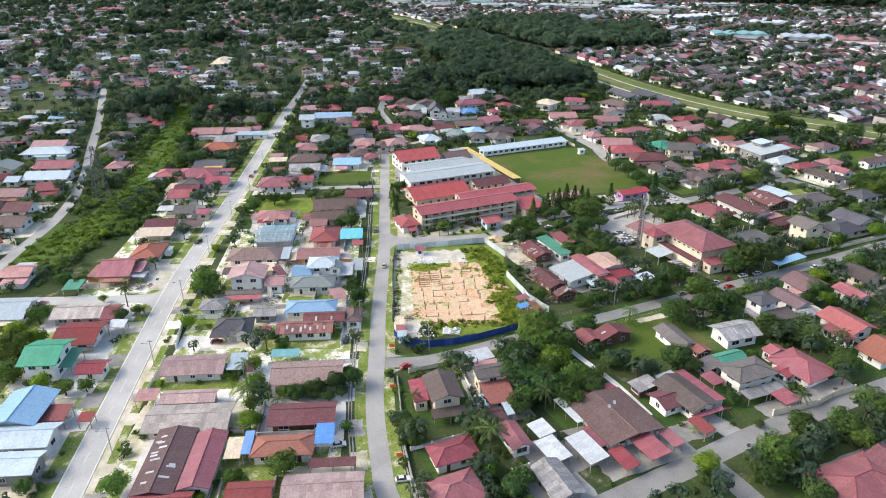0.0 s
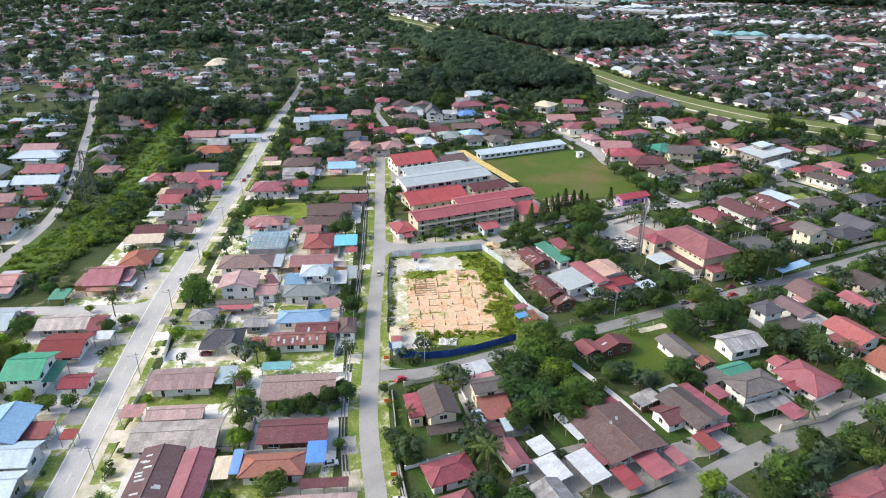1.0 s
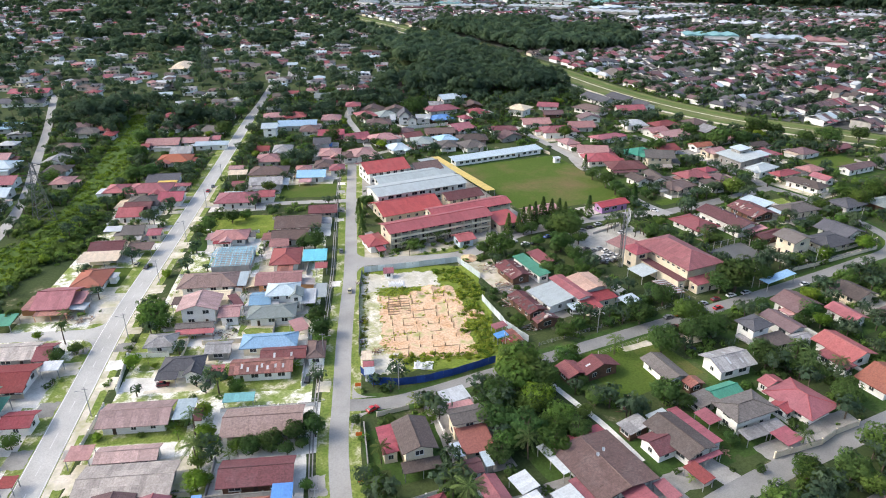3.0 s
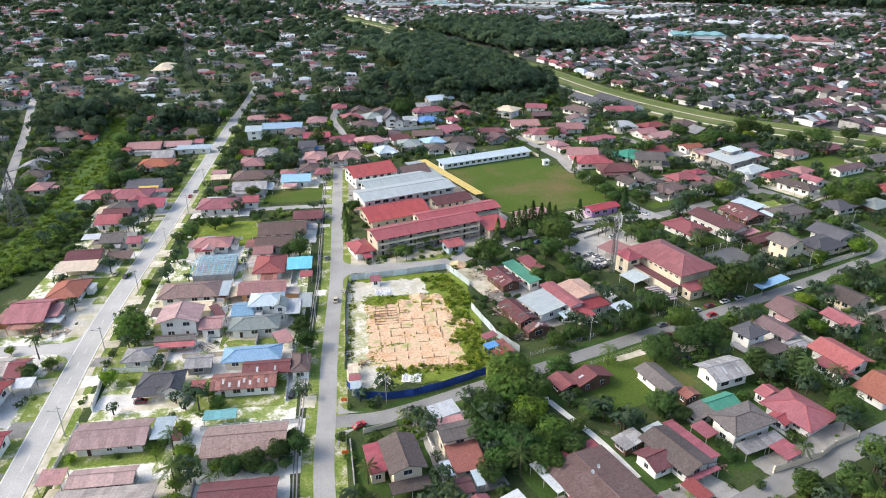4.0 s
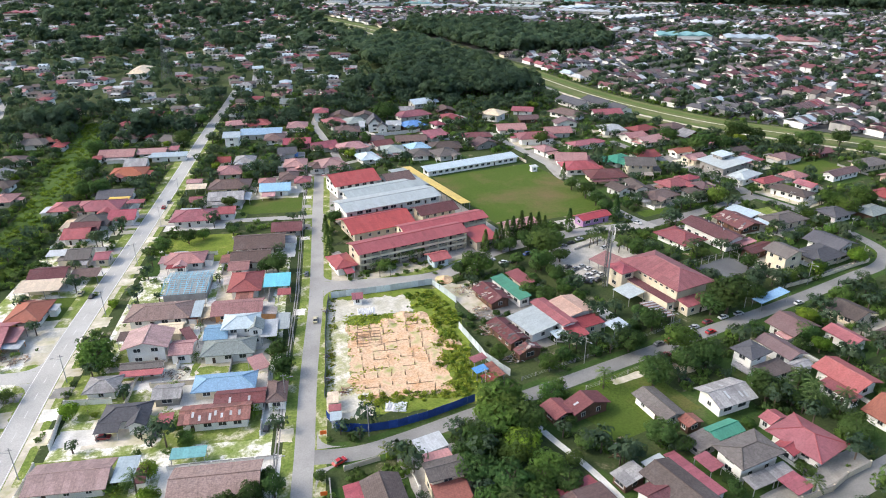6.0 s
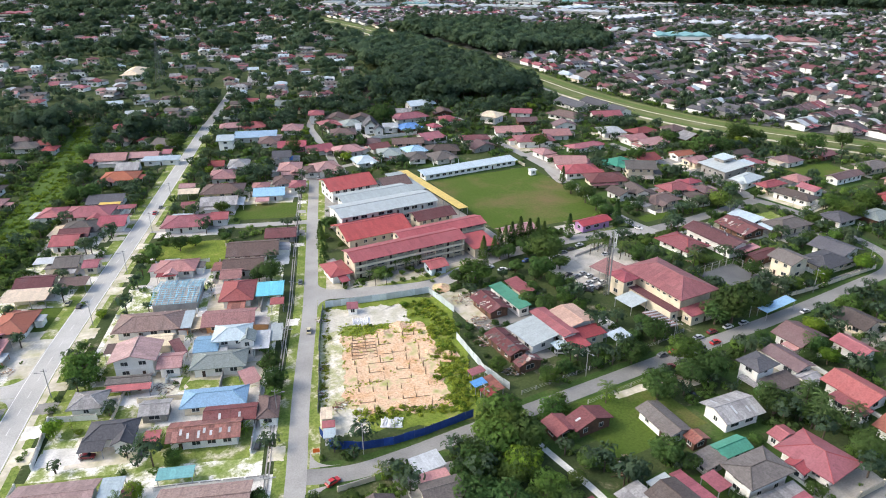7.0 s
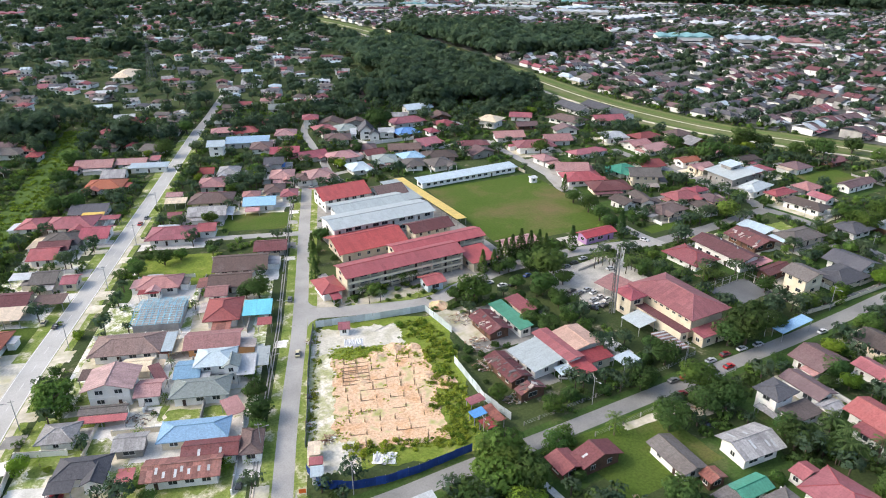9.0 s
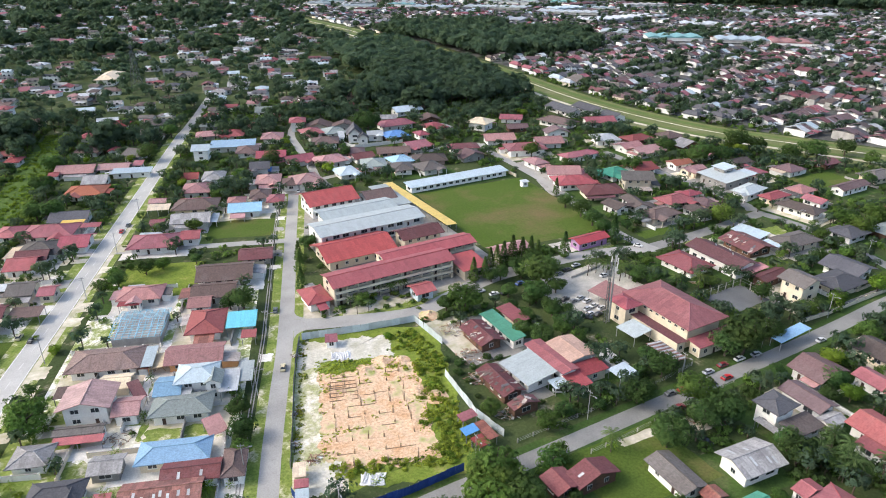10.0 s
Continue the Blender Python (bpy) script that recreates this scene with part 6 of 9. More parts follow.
house(282.2, 285.4, -1.0, 17.1, 12.0, 2.9, "gx", "rose", "white", 1)
house(280.2, 261.7, -4.0, 11.4, 7.2, 2.9, "gx", "orange", "white", 1)
house(278.2, 252.2, -1.0, 12.1, 6.4, 2.9, "gx", "rose", "cream", 1)
house(279.0, 235.9, -94.0, 17.4, 15.0, 4.0, "s", "silver", "grey", 1, 0.1)
house(282.2, 238.8, -94.0, 7.6, 7.3, 6.6, "s", "ice", "grey", 2, 0.1)
canopy(287.2, 230.6, -94.0, 8.0, 6.0, 5.3, "ice")
house(274.8, 219.4, -81.0, 8.9, 15.0, 3.4, "hx", "silver", "white", 1)
house(297.0, 235.4, -1.0, 12.4, 9.5, 2.9, "hx", "crimson", "white", 1)
house(316.8, 229.9, -1.0, 11.1, 10.5, 2.9, "hx", "mauve", "white", 1)
house(305.4, 248.8, -91.0, 7.9, 11.5, 3.0, "gy", "umber", "white", 1)
house(278.7, 210.1, -1.0, 13.1, 7.0, 2.9, "hx", "red", "cream", 1)
house(295.1, 209.1, -1.0, 10.4, 8.9, 2.9, "hx", "rose", "white", 1)
house(288.7, 198.1, -90.0, 9.3, 7.3, 2.9, "gx", "crimson", "white", 1)
house(341.8, 228.0, -1.0, 11.8, 9.3, 2.6, "gx", "maroon", "wood", 1, 0.2)
house(317.5, 201.5, -1.0, 19.0, 7.2, 2.9, "gx", "mauve", "white", 1)
house(343.2, 203.9, -6.0, 17.0, 10.7, 2.9, "hx", "taupe", "cream", 1)
house(240.0, 227.5, -1.0, 14.7, 10.5, 3.0, "hx", "red", "white", 1)
house(251.0, 229.5, -1.0, 7.5, 6.3, 3.0, "hx", "crimson", "white", 1)
house(238.5, 214.5, -97.0, 11.7, 7.6, 2.9, "hx", "umber", "white", 1)
house(248.0, 219.2, -100.0, 10.0, 7.3, 3.0, "hx", "mauve", "pink", 1)
house(275.7, 196.3, -84.0, 16.7, 9.0, 2.9, "hx", "umber", "white", 1)
house(268.4, 172.2, -91.0, 10.0, 12.1, 2.9, "hx", "slate", "white", 1)
WORN.append(house(228.5, 184.3, -95.0, 15.0, 12.4, 2.7, "gx", "maroon", "wood", 1, 0.28))
house(239.0, 191.0, -84.0, 11.7, 6.6, 2.1, "s", "ice", "grey", 1)
house(245.5, 177.6, -5.0, 16.0, 10.0, 2.9, "hx", "taupe", "cream", 1, 0.32)
canopy(236.8, 180.0, -98.0, 6.9, 2.4, 2.2, "ice")
house(210.3, 180.6, -92.0, 22.3, 10.2, 4.2, "gx", "maroon", "white", 1, 0.3)
canopy(212.5, 169.2, -93.0, 4.0, 8.9, 2.8, "pink")
house(198.2, 184.7, -88.0, 15.0, 11.6, 2.7, "hx", "red", "white", 1, 0.34)
house(213.7, 164.2, -88.0, 5.5, 12.6, 2.7, "gy", "maroon", "wood", 1, 0.3)
house(240.1, 155.2, -89.0, 13.2, 12.6, 3.0, "gx", "slate", "white", 1, 0.3)
house(-56.4, 325.2, -20.4, 14.8, 11.7, 2.7, "gx", "rose", "white", 1)
house(-46.5, 389.8, -20.4, 25.3, 13.0, 2.9, "hx", "ice", "white", 1)
house(-41.1, 361.3, -20.4, 18.2, 13.0, 2.9, "gx", "crimson", "white", 1)
house(-43.4, 345.0, -20.4, 20.1, 13.0, 2.7, "gx", "ice", "white", 1)
house(-57.4, 345.6, -20.4, 6.6, 8.5, 2.7, "gx", "ice", "white", 1)
house(-41.6, 327.4, -20.4, 11.1, 11.5, 2.7, "gx", "red", "white", 1)
house(-46.1, 404.3, -20.4, 18.0, 13.0, 2.7, "gx", "rose", "white", 1)
house(-52.0, 287.0, -20.4, 11.8, 13.0, 2.9, "gx", "brown", "white", 1)
house(-57.0, 268.5, 14.6, 6.3, 8.2, 2.9, "hx", "red", "white", 1)
house(-51.0, 303.8, -20.4, 10.7, 12.8, 2.9, "gx", "maroon", "white", 1)
house(-43.3, 471.6, -20.4, 15.2, 13.0, 2.9, "gx", "sky", "white", 1)
house(-39.3, 544.7, -20.4, 29.4, 13.0, 2.9, "gx", "slate", "white", 1)
house(-37.0, 580.1, -20.4, 27.7, 13.0, 2.9, "gx", "crimson", "white", 1)
house(-4.7, 439.8, -20.4, 16.3, 13.0, 2.9, "hx", "taupe", "white", 1)
house(-17.2, 369.6, -20.4, 11.5, 10.0, 2.8, "hx", "umber", "white", 1)
house(-13.5, 410.1, -20.4, 12.5, 10.5, 2.8, "hx", "brown", "white", 1)
house(-7.0, 455.8, -20.4, 13.0, 10.0, 2.8, "hx", "mauve", "white", 1)
house(4.6, 441.0, -20.4, 10.0, 9.0, 2.8, "hx", "red", "white", 1)
house(-15.1, 348.5, -20.4, 9.0, 11.0, 2.9, "hx", "rose", "cream", 1)
house(56.1, 156.3, -20.4, 2.6, 3.9, 2.3, "s", "cream", "cream", 1)
house(55.2, 152.6, -20.4, 2.9, 2.2, 2.3, "s", "crimson", "cream", 1)
house(54.3, 149.6, -20.4, 2.7, 2.9, 2.3, "s", "ice", "white", 1)
house(80.1, 199.8, -20.4, 3.4, 3.6, 2.2, "s", "crimson", "white", 1)
canopy(94.3, 153.8, -91.0, 2.8, 4.0, 2.4, "crimson")
canopy(92.2, 149.4, -91.0, 2.7, 3.5, 2.4, "blue")
canopy(92.2, 145.2, -91.0, 3.6, 2.8, 2.4, "red")
canopy(95.3, 147.7, -91.0, 6.4, 2.5, 2.3, "rust")
warehouse(530, 684, -48, 45, 36, 9, "ice", "white")
warehouse(697, 739, -1, 122, 36, 8, "white", "white")
warehouse(608, 570, -36, 56, 36, 9, "teal", "white")
warehouse(656, 523, -42, 50, 36, 8, "ice", "white")
warehouse(680, 484, -46, 37, 36, 8, "rose", "white")
warehouse(644, 955, -45, 95, 36, 8, "silver", "white")
warehouse(689, 838, -49, 87, 36, 8, "white", "white")
warehouse(564, 1008, -46, 64, 36, 8, "ice", "white")
warehouse(-17, 1194, -20, 37, 36, 12, "crimson", "cream")
warehouse(41, 1117, -20, 51, 36, 12, "crimson", "cream")
house(71.8, 631.3, -20.4, 15.1, 33.2, 5.0, "hx", "cream", "white", 2)
warehouse(734, 645, -43, 44, 36, 7, "white", "white")
warehouse(592, 640, -47, 31, 36, 7, "silver", "white")
warehouse(948, 631, -44, 50, 36, 8, "white", "white")
warehouse(912, 700, -50, 41, 36, 8, "silver", "white")
warehouse(566, 800, -55, 31, 36, 8, "white", "white")
warehouse(725, 885, -1, 57, 36, 8, "ice", "white")
warehouse(863, 863, -20, 67, 36, 8, "grey", "white")

# the far industrial quarter, past counting
def ridge(x, y):
    """On the wooded rise behind the estate."""
    return x > 900 and 0.8 * x + 0.6 * y > 1255


shed_rng = random.Random(14)
shed_roofs, shed_walls = Form(), Form()
SHED_TONE = ("white", "silver", "ice", "grey", "slate", "teal", "maroon")
for k in range(150):
    x, y = shed_rng.uniform(430, 1150), shed_rng.uniform(780, 1500)
    if y < 1290 - 0.62 * x or ridge(x, y) or any((x - a) ** 2 + (y - c) ** 2 < (r + 16) ** 2 for a, c, r in HOUSES if a > 400):
        continue
    w, d, tall = shed_rng.uniform(18, 55), shed_rng.uniform(14, 26), shed_rng.uniform(4, 7)
    m = pose(x, y, 0, 0, 0, shed_rng.choice((-46, -46, -20, -1)) + shed_rng.uniform(-6, 6))
    g = Form()
    g.box(-w / 2 + 0.4, -d / 2 + 0.4, 0, w / 2 - 0.4, d / 2 - 0.4, tall - 0.1)
    for form, piece, slot in ((shed_roofs, bay_roof(w, d, tall, max(1, round(w / 13))), shed_rng.choice((0, 0, 1, 1, 2, 3, 4, 5, 6))), (shed_walls, g, 0)):
        n = len(form.v)
        form.v += [tuple(m @ Vector(p)) for p in piece.v]
        form.f += [tuple(i + n for i in q) for q in piece.f]
        form.uv += piece.uv
        form.slot += [slot] * len(piece.f)
    HOUSES.append((x, y, max(w, d) * 0.5))
quarter = tagged(new("distant_factories"), "far quarter of pale metal-roofed factory sheds", "factories", kind="stuff")
quarter.matrix_basis = PLAN
part("roofs", shed_roofs.mesh("roofs", *[ROOF[k] for k in SHED_TONE]), None, quarter)
part("walls", shed_walls.mesh("walls", WALL["white"]), None, quarter)

# trees and palms
tree(9.1, 199.0, 4.7, leaf="broad")
tree(-41.5, 185.0, 4.7, leaf="broad")
tree(-36.6, 187.4, 3.2, leaf="bright")
tree(-41.1, 172.5, 3.7, leaf="broad")
tree(-33.9, 164.9, 2.9, leaf="bright")
tree(-28.6, 160.6, 2.6, leaf="broad")
tree(-24.0, 160.0, 2.3, leaf="broad")
tree(-37.3, 201.6, 3.4, leaf="broad")
tree(-42.3, 195.3, 3.3, leaf="bright")
tree(-15.7, 192.9, 2.9, leaf="dark")
tree(-11.3, 194.9, 2.1, leaf="broad")
tree(-20.5, 207.8, 1.6, leaf="bright")
tree(-34.3, 127.8, 2.1, leaf="dark")
tree(-17.7, 120.2, 3.1, leaf="broad")
tree(-27.3, 222.5, 2.6, leaf="dark")
tree(-32.2, 225.6, 2.6, leaf="dark")
tree(-2.9, 111.3, 1.4, leaf="bright")
palm(11.0, 136.2, 6.2, 3.4)
tree(15.1, 152.0, 2.4, leaf="bright")
tree(14.3, 143.5, 2.6, leaf="bright")
tree(10.6, 151.1, 1.8, leaf="broad")
tree(9.9, 129.4, 2.9, leaf="bright")
tree(3.3, 114.4, 1.7, leaf="broad")
tree(13.8, 111.8, 3.6, leaf="broad")
tree(26.6, 134.6, 2.7, 5.6, leaf="dark")
tree(31.6, 134.6, 2.9, 6.2, leaf="dark")
tree(35.8, 134.6, 2.6, 5.6, leaf="dark")
tree(22.0, 135.1, 2.5, leaf="dark")
tree(19.2, 138.0, 1.8, leaf="broad")
shrub(23.0, 165.0, 2.3, "broad")
tree(49.5, 174.5, 3.4, leaf="dark")
tree(47.7, 169.0, 2.4, leaf="broad")
palm(45.6, 120.2, 4.7, 2.6)
tree(40.9, 113.6, 2.6, leaf="broad")
tree(41.7, 108.3, 2.5, leaf="dark")
tree(45.2, 134.5, 1.5, leaf="dark")
palm(54.8, 99.3, 7.5, 4.1)
palm(54.3, 104.3, 5.4, 2.9)
banana(59.6, 133.9, 2.5, 2.3)
tree(62.4, 132.0, 2.7, leaf="dark")
tree(87.5, 133.0, 5.4, leaf="broad")
tree(78.6, 129.6, 3.4, leaf="dark")
tree(72.8, 125.0, 2.7, leaf="dark")
tree(84.7, 120.3, 4.5, leaf="bright")
tree(75.0, 116.4, 3.6, leaf="dark")
tree(82.9, 111.3, 3.7, leaf="broad")
tree(86.0, 107.7, 2.0, leaf="dark")
tree(67.6, 108.9, 3.4, leaf="dark")
palm(73.8, 107.5, 6.2, 3.4)
tree(91.1, 126.1, 3.7, leaf="broad")
tree(101.2, 132.8, 3.0, leaf="broad")
tree(97.9, 115.7, 2.7, leaf="dark")
tree(92.6, 113.1, 2.1, leaf="dark")
tree(56.6, 88.7, 2.9, leaf="dark")
tree(56.7, 99.0, 1.3, leaf="dark")
tree(127.3, 125.6, 4.7, leaf="dark")
tree(132.6, 140.0, 3.9, leaf="dark")
tree(107.3, 71.5, 4.8, leaf="broad")
tree(101.1, 69.0, 3.5, leaf="dark")
tree(92.7, 76.6, 3.1, leaf="bright")
tree(128.2, 72.6, 4.1, leaf="dark")
tree(139.4, 74.4, 4.8, leaf="broad")
tree(106.2, 61.5, 3.4, leaf="dark")
tree(121.0, 77.1, 3.4, leaf="dark")
tree(128.9, 68.8, 3.3, leaf="broad")
tree(112.6, 108.9, 4.2, leaf="dark")
tree(115.4, 105.5, 2.7, leaf="dark")
tree(115.1, 91.1, 1.9, leaf="dark")
tree(114.1, 82.5, 1.2, leaf="dark")
tree(150.4, 89.4, 3.9, leaf="dark")
tree(146.0, 108.2, 4.5, leaf="dark")
tree(120.5, 76.7, 3.4, leaf="broad")
tree(116.3, 94.0, 1.7, leaf="dark")
banana(99.4, 86.9, 1.4, 1.2)
palm(127.7, 83.5, 4.2, 2.3)
palm(151.6, 100.4, 5.4, 3.0)
palm(158.0, 97.4, 5.4, 2.9)
tree(150.1, 104.0, 2.9, leaf="broad")
tree(129.5, 101.4, 1.5, leaf="dark")
tree(120.1, 196.7, 5.8, leaf="broad")
tree(116.1, 200.2, 3.4, leaf="dark")
tree(148.9, 199.1, 6.2, leaf="dark")
tree(141.5, 190.6, 4.6, leaf="dark")
tree(150.8, 192.8, 3.3, leaf="dark")
tree(127.0, 177.8, 3.2, leaf="dark")
tree(138.8, 174.2, 3.3, leaf="dark")
tree(128.7, 171.2, 3.5, leaf="dark")
tree(131.3, 189.0, 2.1, leaf="dark")
tree(136.5, 197.9, 2.9, leaf="dark")
tree(137.7, 208.9, 2.6, leaf="dark")
tree(96.2, 261.8, 3.3, leaf="dark")
tree(96.1, 215.6, 2.8, leaf="broad")
shrub(84.0, 216.9, 1.6, "dark")
shrub(90.0, 216.5, 1.3, "broad")
shrub(101.2, 219.1, 2.1, "broad")
shrub(107.3, 216.0, 1.7, "broad")
palm(106.2, 217.4, 3.8, 2.1)
palm(109.3, 217.7, 3.8, 2.1)
palm(92.6, 216.0, 3.3, 1.8)
tree(65.1, 231.5, 4.2, leaf="dark")
tree(61.6, 233.0, 3.1, leaf="dark")
tree(50.9, 182.8, 3.0, leaf="dark")
tree(49.1, 172.7, 2.3, leaf="dark")
tree(51.6, 190.4, 2.0, leaf="broad")
tree(9.6, 203.5, 4.5, leaf="broad")
tree(6.3, 204.1, 2.4, leaf="broad")
palm(29.1, 259.3, 4.8, 2.6)
tree(43.7, 269.8, 3.4, leaf="dark")
tree(49.1, 271.6, 2.7, leaf="broad")
tree(34.8, 265.1, 3.3, leaf="dark")
tree(59.5, 270.0, 2.4, leaf="dark")
shrub(15.6, 233.1, 2.1, "bright")
shrub(11.1, 243.1, 1.2, "bright")
tree(9.7, 214.9, 2.0, leaf="dark")
palm(35.3, 204.7, 2.7, 1.5)
tree(145.6, 144.8, 4.1, leaf="dark")
tree(140.3, 147.7, 2.1, leaf="dark")
tree(147.7, 152.2, 2.7, leaf="dark")
tree(123.4, 142.8, 2.0, leaf="dark")
tree(115.0, 145.1, 2.2, leaf="dark")
tree(100.6, 153.5, 2.7, leaf="broad")
tree(129.6, 146.0, 1.6, leaf="dark")
tree(89.3, 134.8, 5.8, leaf="broad")
tree(91.4, 130.1, 3.9, leaf="dark")
tree(85.2, 134.4, 3.4, leaf="broad")
tree(104.9, 134.7, 2.5, leaf="broad")
palm(115.8, 130.6, 5.2, 2.9)
tree(100.3, 123.8, 1.6, leaf="dark")
tree(144.1, 133.2, 4.9, leaf="broad")
tree(144.3, 125.0, 4.7, leaf="dark")
tree(138.9, 126.2, 3.9, leaf="dark")
tree(171.6, 141.3, 7.0, leaf="dark")
tree(167.0, 143.1, 4.6, leaf="dark")
tree(184.1, 142.2, 4.1, leaf="dark")
tree(201.6, 158.0, 3.2, leaf="dark")
tree(203.6, 145.2, 3.4, leaf="broad")
tree(210.8, 145.3, 2.4, leaf="dark")
tree(206.3, 129.0, 3.5, leaf="broad")
tree(177.6, 120.5, 3.4, leaf="dark")
tree(176.1, 115.1, 3.0, leaf="bright")
tree(171.7, 117.9, 2.5, leaf="dark")
tree(148.4, 112.0, 3.2, leaf="dark")
tree(147.3, 108.5, 2.7, leaf="dark")
palm(155.4, 106.9, 5.6, 3.1)
palm(155.3, 103.1, 5.5, 3.0)
palm(150.9, 106.8, 4.6, 2.6)
tree(170.2, 130.0, 2.2, leaf="dark")
tree(177.5, 120.0, 2.3, leaf="dark")
tree(166.0, 124.5, 1.4, leaf="dark")
tree(219.8, 145.0, 2.8, leaf="dark")
palm(170.8, 198.9, 4.4, 2.4)
palm(172.5, 194.1, 4.4, 2.4)
palm(173.3, 188.7, 5.7, 3.1)
tree(177.8, 185.6, 3.4, leaf="dark")
tree(180.2, 180.8, 3.0, leaf="dark")
palm(184.4, 175.7, 4.9, 2.7)
palm(190.4, 172.2, 4.9, 2.7)
palm(179.7, 175.7, 4.1, 2.3)
tree(194.6, 171.1, 2.6, leaf="dark")
tree(196.6, 228.1, 4.0, leaf="dark")
tree(198.8, 237.2, 4.6, leaf="dark")
tree(200.1, 248.2, 3.8, leaf="dark")
tree(194.7, 219.9, 3.9, leaf="dark")
tree(241.0, 205.5, 5.0, leaf="broad")
tree(263.1, 205.6, 3.3, leaf="dark")
tree(205.5, 219.2, 2.2, leaf="dark")
tree(230.7, 311.7, 4.8, leaf="broad")
tree(255.6, 267.9, 4.9, leaf="dark")
tree(213.5, 327.0, 3.0, leaf="dark")
tree(231.3, 284.4, 3.8, leaf="dark")
tree(206.6, 464.5, 7.8, leaf="dark")
tree(178.0, 391.9, 9.1, leaf="dark")
tree(150.2, 358.4, 3.5, leaf="dark")
tree(114.7, 363.6, 4.5, leaf="dark")
tree(64.5, 297.9, 3.5, leaf="broad")
tree(53.5, 304.1, 2.6, leaf="dark")
tree(69.7, 359.0, 3.7, leaf="dark")
palm(62.9, 346.1, 5.7, 3.2)
tree(14.5, 340.3, 4.6, leaf="dark")
tree(20.2, 337.8, 5.0, leaf="dark")
tree(17.6, 373.3, 5.5, leaf="dark")
tree(82.1, 441.6, 5.2, leaf="dark")
tree(64.5, 401.2, 5.2, leaf="dark")
tree(23.1, 403.0, 5.5, leaf="dark")
tree(325.5, 266.6, 7.2, leaf="dark")
tree(332.1, 259.5, 5.4, leaf="dark")
tree(290.9, 259.8, 6.8, leaf="dark")
tree(303.9, 257.1, 5.7, leaf="dark")
tree(293.1, 282.6, 5.4, leaf="dark")
tree(331.8, 240.6, 5.7, leaf="dark")
tree(347.7, 236.5, 5.8, leaf="dark")
tree(366.3, 233.6, 5.3, leaf="dark")
tree(351.8, 244.9, 4.7, leaf="dark")
tree(363.5, 219.0, 4.0, leaf="broad")
tree(274.9, 177.7, 5.3, leaf="broad")
tree(275.1, 171.5, 5.2, leaf="broad")
tree(291.1, 174.5, 5.4, leaf="broad")
tree(256.6, 168.9, 2.9, leaf="dark")
tree(289.3, 268.1, 4.0, leaf="dark")
cypress(133.0, 211.9, 8.6, 1.25)
cypress(137.6, 212.3, 7.6, 1.25)
cypress(143.1, 217.5, 7.5, 1.25)
cypress(145.1, 216.5, 8.4, 1.25)
cypress(148.0, 216.8, 9.0, 1.25)
cypress(151.8, 217.1, 10.1, 1.25)
cypress(155.1, 216.1, 9.1, 1.25)
cypress(158.1, 215.4, 9.1, 1.25)
cypress(159.5, 213.4, 8.1, 1.25)
cypress(169.4, 211.4, 9.7, 1.25)
cypress(193.1, 212.7, 10.2, 1.25)
cypress(87.3, 245.2, 8.8, 1.25)
cypress(83.8, 233.7, 8.4, 1.25)
cypress(90.1, 254.6, 7.6, 1.25)
cypress(206.3, 261.8, 7.7, 1.25)
shrub(94.6, 246.1, 1.5, "dark")
shrub(81.4, 189.9, 0.7, "broad")
banana(70.3, 146.5, 1.5, 1.4)
banana(68.6, 146.9, 1.2, 1.1)
banana(38.6, 161.0, 1.9, 1.8)
banana(39.1, 162.4, 1.9, 1.8)
banana(43.2, 160.8, 1.2, 1.1)
banana(31.9, 192.7, 1.3, 1.2)
banana(33.0, 190.9, 1.3, 1.1)
banana(5.4, 181.7, 1.5, 1.3)
shrub(6.7, 179.2, 1.1, "bright")
banana(116.5, 130.9, 1.6, 1.4)
shrub(-13.6, 138.2, 1.0, "broad")
shrub(-15.5, 131.7, 1.4, "broad")
shrub(-12.1, 136.9, 1.5, "broad")
shrub(-7.4, 155.2, 1.4, "bright")
tree(-20.1, 116.8, 1.6, leaf="broad")
tree(83.3, 128.5, 5.6, leaf="broad")
tree(77.5, 125.7, 4.1, leaf="dark")
tree(82.8, 119.9, 4.6, leaf="broad")
tree(85.7, 113.1, 3.9, leaf="broad")
tree(71.9, 118.8, 4.1, leaf="dark")
tree(76.6, 112.8, 4.5, leaf="dark")
tree(79.2, 106.7, 4.0, leaf="broad")
tree(86.6, 107.7, 3.4, leaf="dark")
tree(90.0, 127.1, 4.8, leaf="dark")
tree(71.0, 111.3, 3.3, leaf="broad")
tree(131.6, 181.9, 2.6, leaf="dark")
tree(130.0, 173.5, 2.9, leaf="dark")
tree(136.8, 172.4, 2.8, leaf="broad")
tree(137.9, 167.6, 2.4, leaf="broad")
tree(140.7, 181.9, 2.7, leaf="dark")
tree(139.1, 190.5, 2.6, leaf="dark")
tree(145.0, 180.5, 2.3, leaf="dark")
tree(140.9, 208.4, 3.0, leaf="dark")
tree(148.7, 210.8, 3.2, leaf="dark")
tree(155.9, 212.1, 3.5, leaf="dark")
tree(159.0, 205.8, 3.0, leaf="dark")
palm(167.0, 196.7, 4.5, 2.5)
palm(170.6, 196.8, 4.1, 2.2)
palm(173.4, 196.4, 4.1, 2.3)
palm(177.0, 190.0, 4.4, 2.4)
palm(181.0, 190.1, 4.5, 2.5)
shrub(191.6, 153.9, 1.8, "dark")
palm(78.4, 115.4, 5.1, 2.8)
palm(88.0, 109.9, 3.7, 2.0)
palm(103.8, 220.0, 3.2, 1.7)
palm(107.3, 219.3, 3.2, 1.7)
